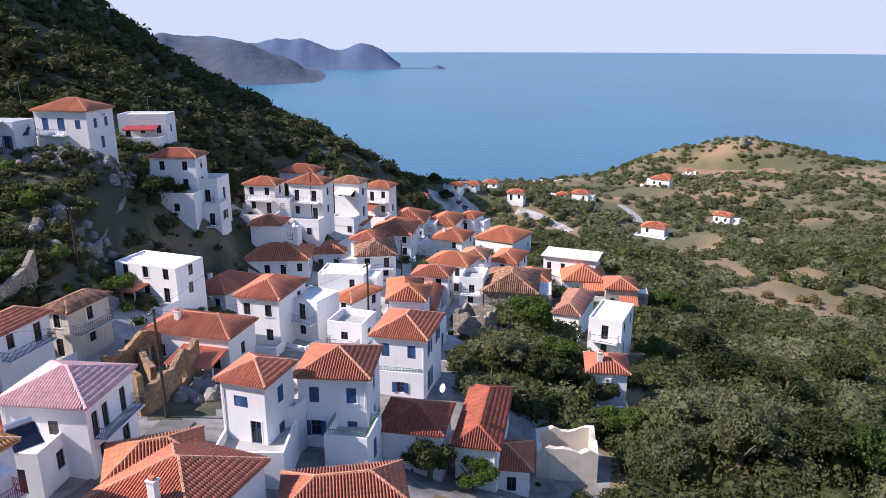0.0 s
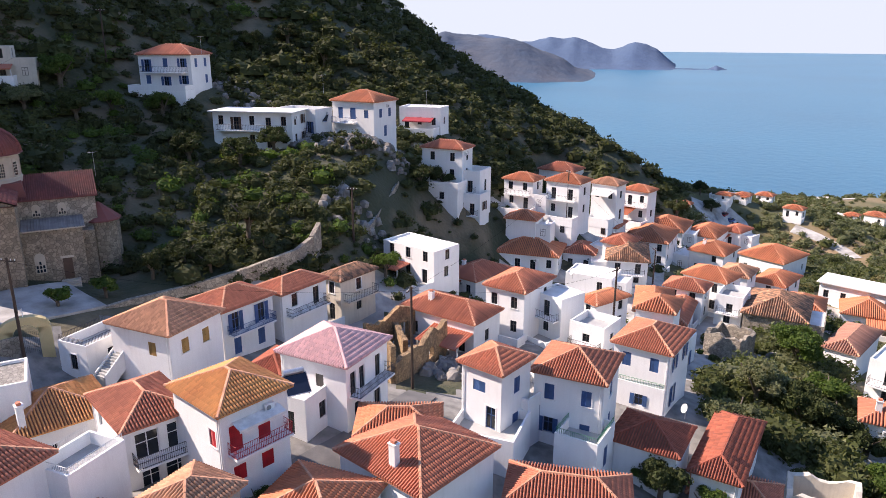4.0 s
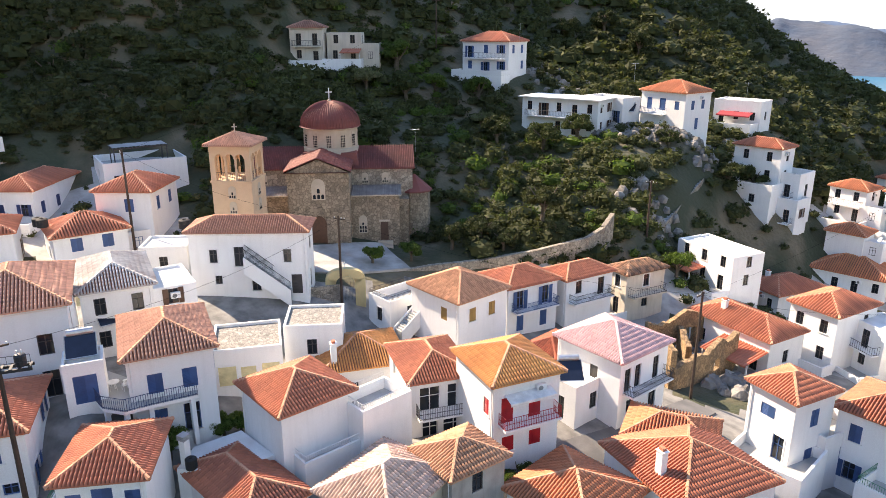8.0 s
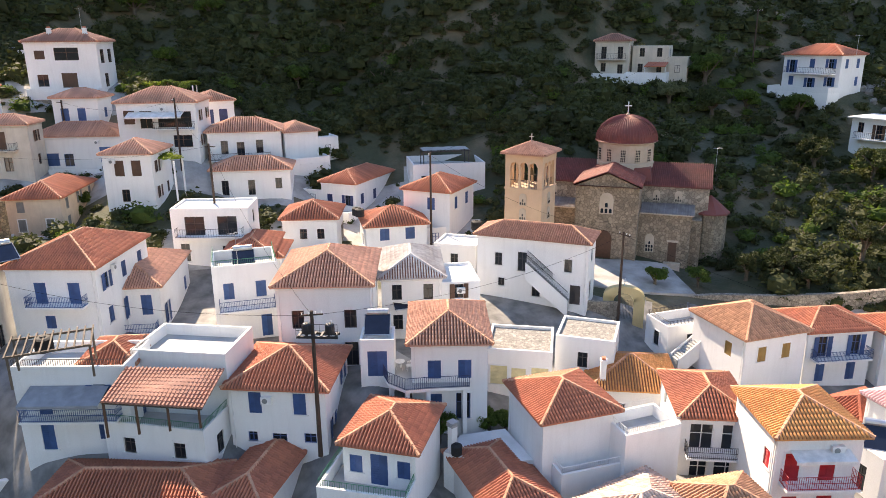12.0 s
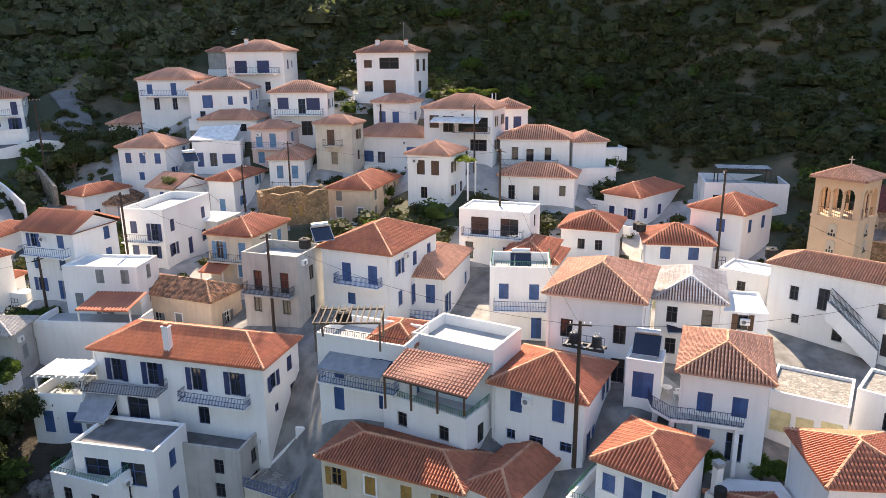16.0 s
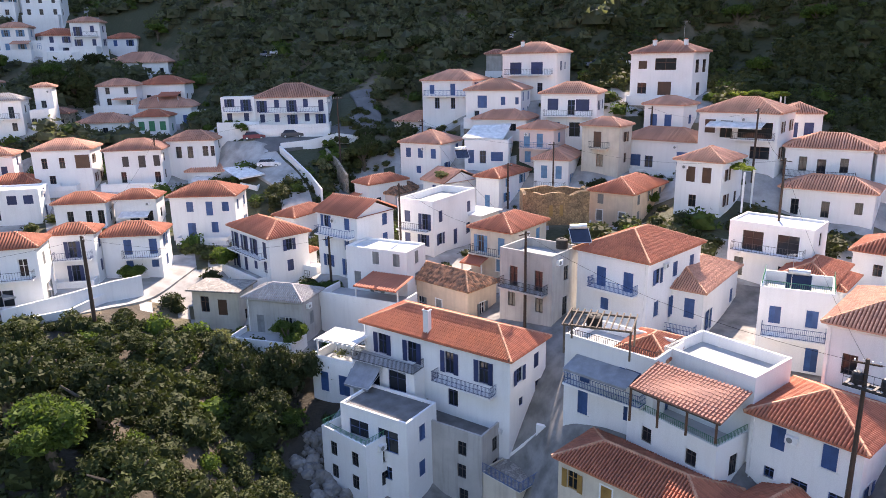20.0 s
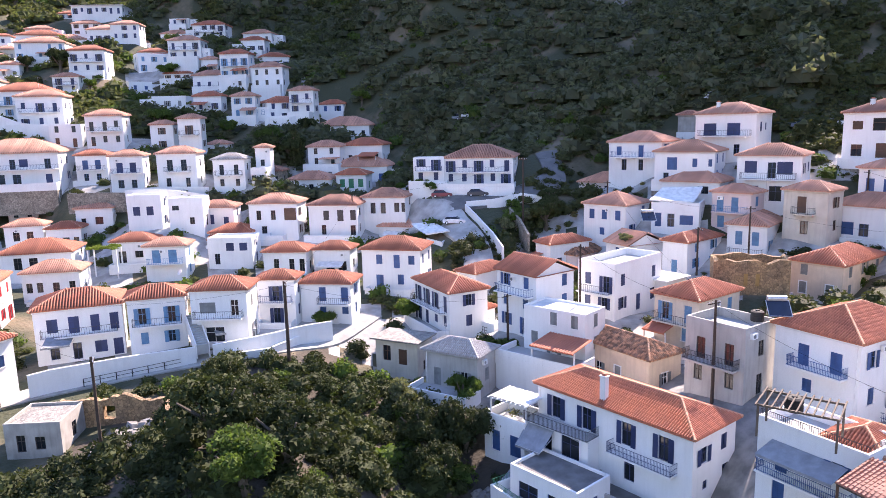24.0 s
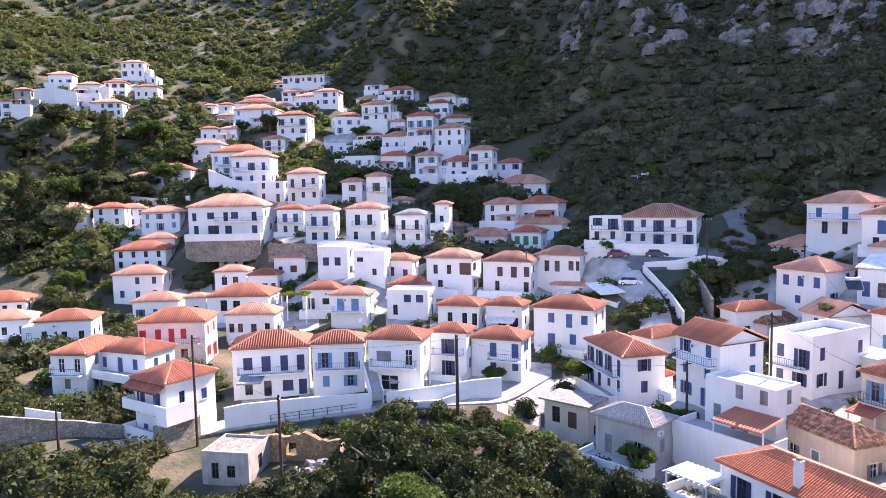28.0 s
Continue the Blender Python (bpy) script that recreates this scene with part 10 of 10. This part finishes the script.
antenna(-61.6, -47.9, 64.9, 158)
rocks(-49.6, -34.0, 2.6, 60, 1, size=0.7)
rocks(-46.6, -31.0, 2.2, 40, 2, size=0.7)
rocks(-45.4, -28.4, 2.0, 30, 3, size=0.7)
rocks(-30.8, -59.9, 4.0, 40, 4)
rocks(-85.3, 116.3, 7.0, 60, 5)
rocks(-62.7, 108.1, 8.0, 80, 6)
rocks(-55.0, 111.6, 6.0, 60, 7)
rocks(-62.5, 107.3, 6.0, 60, 8)
rocks(-29.9, 72.6, 3.0, 40, 9)
rocks(-24.8, 66.7, 3.0, 40, 10)
rocks(9.3, 92.4, 4.0, 40, 11)
rocks(-124.2, -153.6, 5.0, 40, 12)
rocks(-63.0, -171.3, 7.0, 60, 13)
rocks(-49.0, 90.5, 5.0, 40, 14)
pergola(-98.8, 38.6, 71.7, 78.6, 7.0, 3.4, 2.2, PAINT['dark'], TILE['grey'])
guard_rail([(-14.6, -82.2), (-17.7, -82.5), (-20.9, -83.3), (-24.0, -83.2)])
guard_rail([(-35.3, -80.1), (-38.4, -78.6), (-41.5, -77.1), (-44.8, -75.5)])
rocks(-218.3, -183.5, 11, 45, 40, "grey limestone crags on the mountain", 3.2)
rocks(-187.8, -130.9, 11, 45, 41, "grey limestone crags on the mountain", 3.2)
rocks(-202.6, -107.5, 11, 45, 42, "grey limestone crags on the mountain", 3.2)
rocks(-199.9, -84.9, 11, 45, 43, "grey limestone crags on the mountain", 3.2)
outside_stair((-47.20, 90.40, 62.70), (-49.90, 106.80, 66.30), 1.5, 'old stone steps climbing the hillside', WALL['stone'])
watch_tower(183.7, 432.6)
deck([(-52.48, 15.73), (-49.45, 13.61), (-46.59, 13.51), (-45.03, 14.40), (-44.67, 16.07), (-43.81, 19.00), (-47.77, 21.07), (-49.61, 16.59)], 65.0, "raised concrete terrace with dark blue iron railing", 5, "navy", FLOOR, posts=4.0)
garden_set(-48.50, 15.04, 65.02, 30)
sun_awning((-54.95, -33.18, 61.75), (-54.46, -29.93, 61.75), (-52.45, -30.40, 60.20), (-52.81, -33.19, 60.20), CLOTH["grey"])
sun_awning((-54.54, -29.51, 61.75), (-53.98, -26.19, 61.75), (-54.41, -27.36, 59.90), (-55.13, -30.84, 59.90), CLOTH["grey"])
sun_awning((-52.58, -33.27, 58.30), (-51.56, -29.90, 58.30), (-50.88, -30.43, 57.10), (-51.50, -33.87, 57.10), CLOTH["grey"])
deck([(-56.94, -33.17), (-54.60, -33.31), (-53.43, -26.15), (-55.26, -25.90)], 61.96, "narrow upper terrace with low iron rail", 3, "dark", FLOOR, under=0.04)
deck([(-41.84, 16.11), (-43.48, 18.16), (-43.05, 21.64), (-38.55, 21.71), (-39.25, 18.34)], 61.30, "flat whitewashed roof between the houses", 0, "white", LIME, under=4.5)
chimney_stack(-41.81, 16.81, 61.3, 2.4)
water_tank(-41.22, 16.88, 61.3, 0.4, 0.8)
transformer(-43.70, 7.93, 71.05, 65)
deck([(-21.79, -88.68), (-20.38, -88.22), (-22.38, -82.07), (-23.79, -82.53)], 64.95, "white balcony with a solid parapet", 2, "white", FLOOR, under=0.3, solid=0.95)
deck([(-22.38, -82.06), (-22.94, -80.33), (-27.00, -81.65), (-26.44, -83.38)], 64.94, "white walled side terrace of the house", 2, "white", FLOOR, under=1.3, solid=0.95)
run_wall("wall_terrace_base", [(-22.60, -81.40, 63.62), (-26.72, -82.74, 63.62)], 1.5, WALL["stone"], "rough stone base under the side terrace", foot=4.0)
lean_roof((-20.45, -88.55, 67.05), (-22.45, -82.35, 67.05), (-23.70, -82.75, 67.75), (-21.70, -88.95, 67.75), "red", 3)
deck([(-21.78, -88.68), (-20.19, -88.16), (-22.19, -82.01), (-23.78, -82.53)], 61.95, "lower white veranda on a stone base", 2, "white", FLOOR, under=2.4, solid=0.7)
deck([(-50.69, -18.42), (-48.96, -14.56), (-53.46, -12.50), (-55.33, -16.42)], 55.30, "small paved terrace with blue iron railing", 2, "blue", PAVED, under=0.05)
outside_stair((-54.21, -17.17, 55.30), (-54.80, -14.52, 58.00), 1.3)
run_wall("wall_yard", [(-54.00, -14.50, 59.00), (-54.17, -12.40, 58.80), (-53.33, -9.98, 58.60)], 0.35, WALL["white"], "white yard wall beside the big house", foot=3.5)
sun_awning((-98.10, -83.77, 72.05), (-100.82, -80.48, 72.29), (-98.65, -75.13, 71.34), (-95.95, -78.54, 70.79), CLOTH["white"], "white canvas awning over a terrace above the road")
deck([(-97.50, -79.57), (-95.31, -74.43), (-103.72, -78.48), (-104.41, -82.43)], 69.0, "small white walled terrace above the road bend", 3, "white", FLOOR, under=5.0, solid=0.8)
sun_awning((-35.34, -88.72, 65.78), (-38.54, -88.47, 65.39), (-36.82, -86.06, 64.98), (-33.57, -86.30, 65.33), CLOTH["grey"])
run_wall("wall_bank_stone", [(-6.18, -90.79, 66.28), (-11.95, -90.21, 64.62), (-16.42, -89.51, 63.52), (-19.91, -87.77, 62.62)], 0.6, WALL["stone"], "tall rough stone retaining wall above the street", foot=6.0)
run_wall("wall_bank_white", [(-10.79, -91.36, 65.91), (-14.14, -90.91, 64.69)], 0.3, WALL["white"], "short white parapet above the stone bank", foot=1.6)
deck([(-20.76, -108.53), (-24.77, -98.96), (-27.23, -102.54), (-23.17, -111.41)], 64.6, "white terrace with solid parapets over an arcade", 2, "white", FLOOR, posts=2.6, under=0.5, solid=0.7)
deck([(-16.64, -112.72), (-20.18, -106.95), (-21.32, -109.65), (-17.70, -114.77)], 65.1, "white balcony with a solid parapet beside the gable", 2, "white", FLOOR, under=0.4, solid=0.8)
vine_pergola(-126.99, 1.36, 80.84, 78, 8, 4, 2.3, 3)
vine_pergola(-98.00, -0.86, 73.13, 70, 4.2, 3.6, 2.3, 4)
vine_pergola(-59.12, -120.25, 68.14, 135, 5, 3.2, 2.3, 5)
sun_awning((-113.30, -42.47, 78.76), (-115.38, -36.43, 78.86), (-110.67, -36.38, 76.92), (-108.89, -42.81, 77.23), CLOTH["white"], "white canvas awning stretched over a roof terrace")
sun_awning((-51.26, -78.19, 66.25), (-55.98, -76.14, 66.05), (-54.58, -73.44, 64.59), (-49.93, -75.48, 64.67), CLOTH["grey"], "grey striped awning let down before the ground floor")
deck([(-107.87, 5.34), (-106.81, 5.15), (-105.27, 13.71), (-106.33, 13.90)], 73.28, "long narrow balcony with dark iron rail", 3, "dark", FLOOR, under=0.16)
run_wall("wall_upper_white", [(-72.84, -136.82, 78.62), (-78.68, -132.38, 78.57), (-85.11, -127.14, 76.93)], 0.35, WALL["white"], "long white wall above the flat roofs", foot=3.0)
tree(-126.0, 1.1, 1.5, 'green', 81.7)
tree(-124.9, 3.5, 1.3, 'green', 81.7)
tree(-112.0, -1.1, 1.3, 'green', 71.7)
tree(-102.3, -12.3, 1.7, 'green', 66.8)
tree(-127.9, -5.8, 1.6, 'green', 81.1)
tree(-115.9, 22.2, 1.1, 'green', 70.4)
tree(-101.1, -43.3, 1.3, 'olive', 71.1)
tree(-108.1, -88.9, 1.6, 'green', 77.1)
tree(-107.6, -86.4, 1.5, 'green', 76.7)
tree(-106.9, -93.5, 1.4, 'green', 76.8)
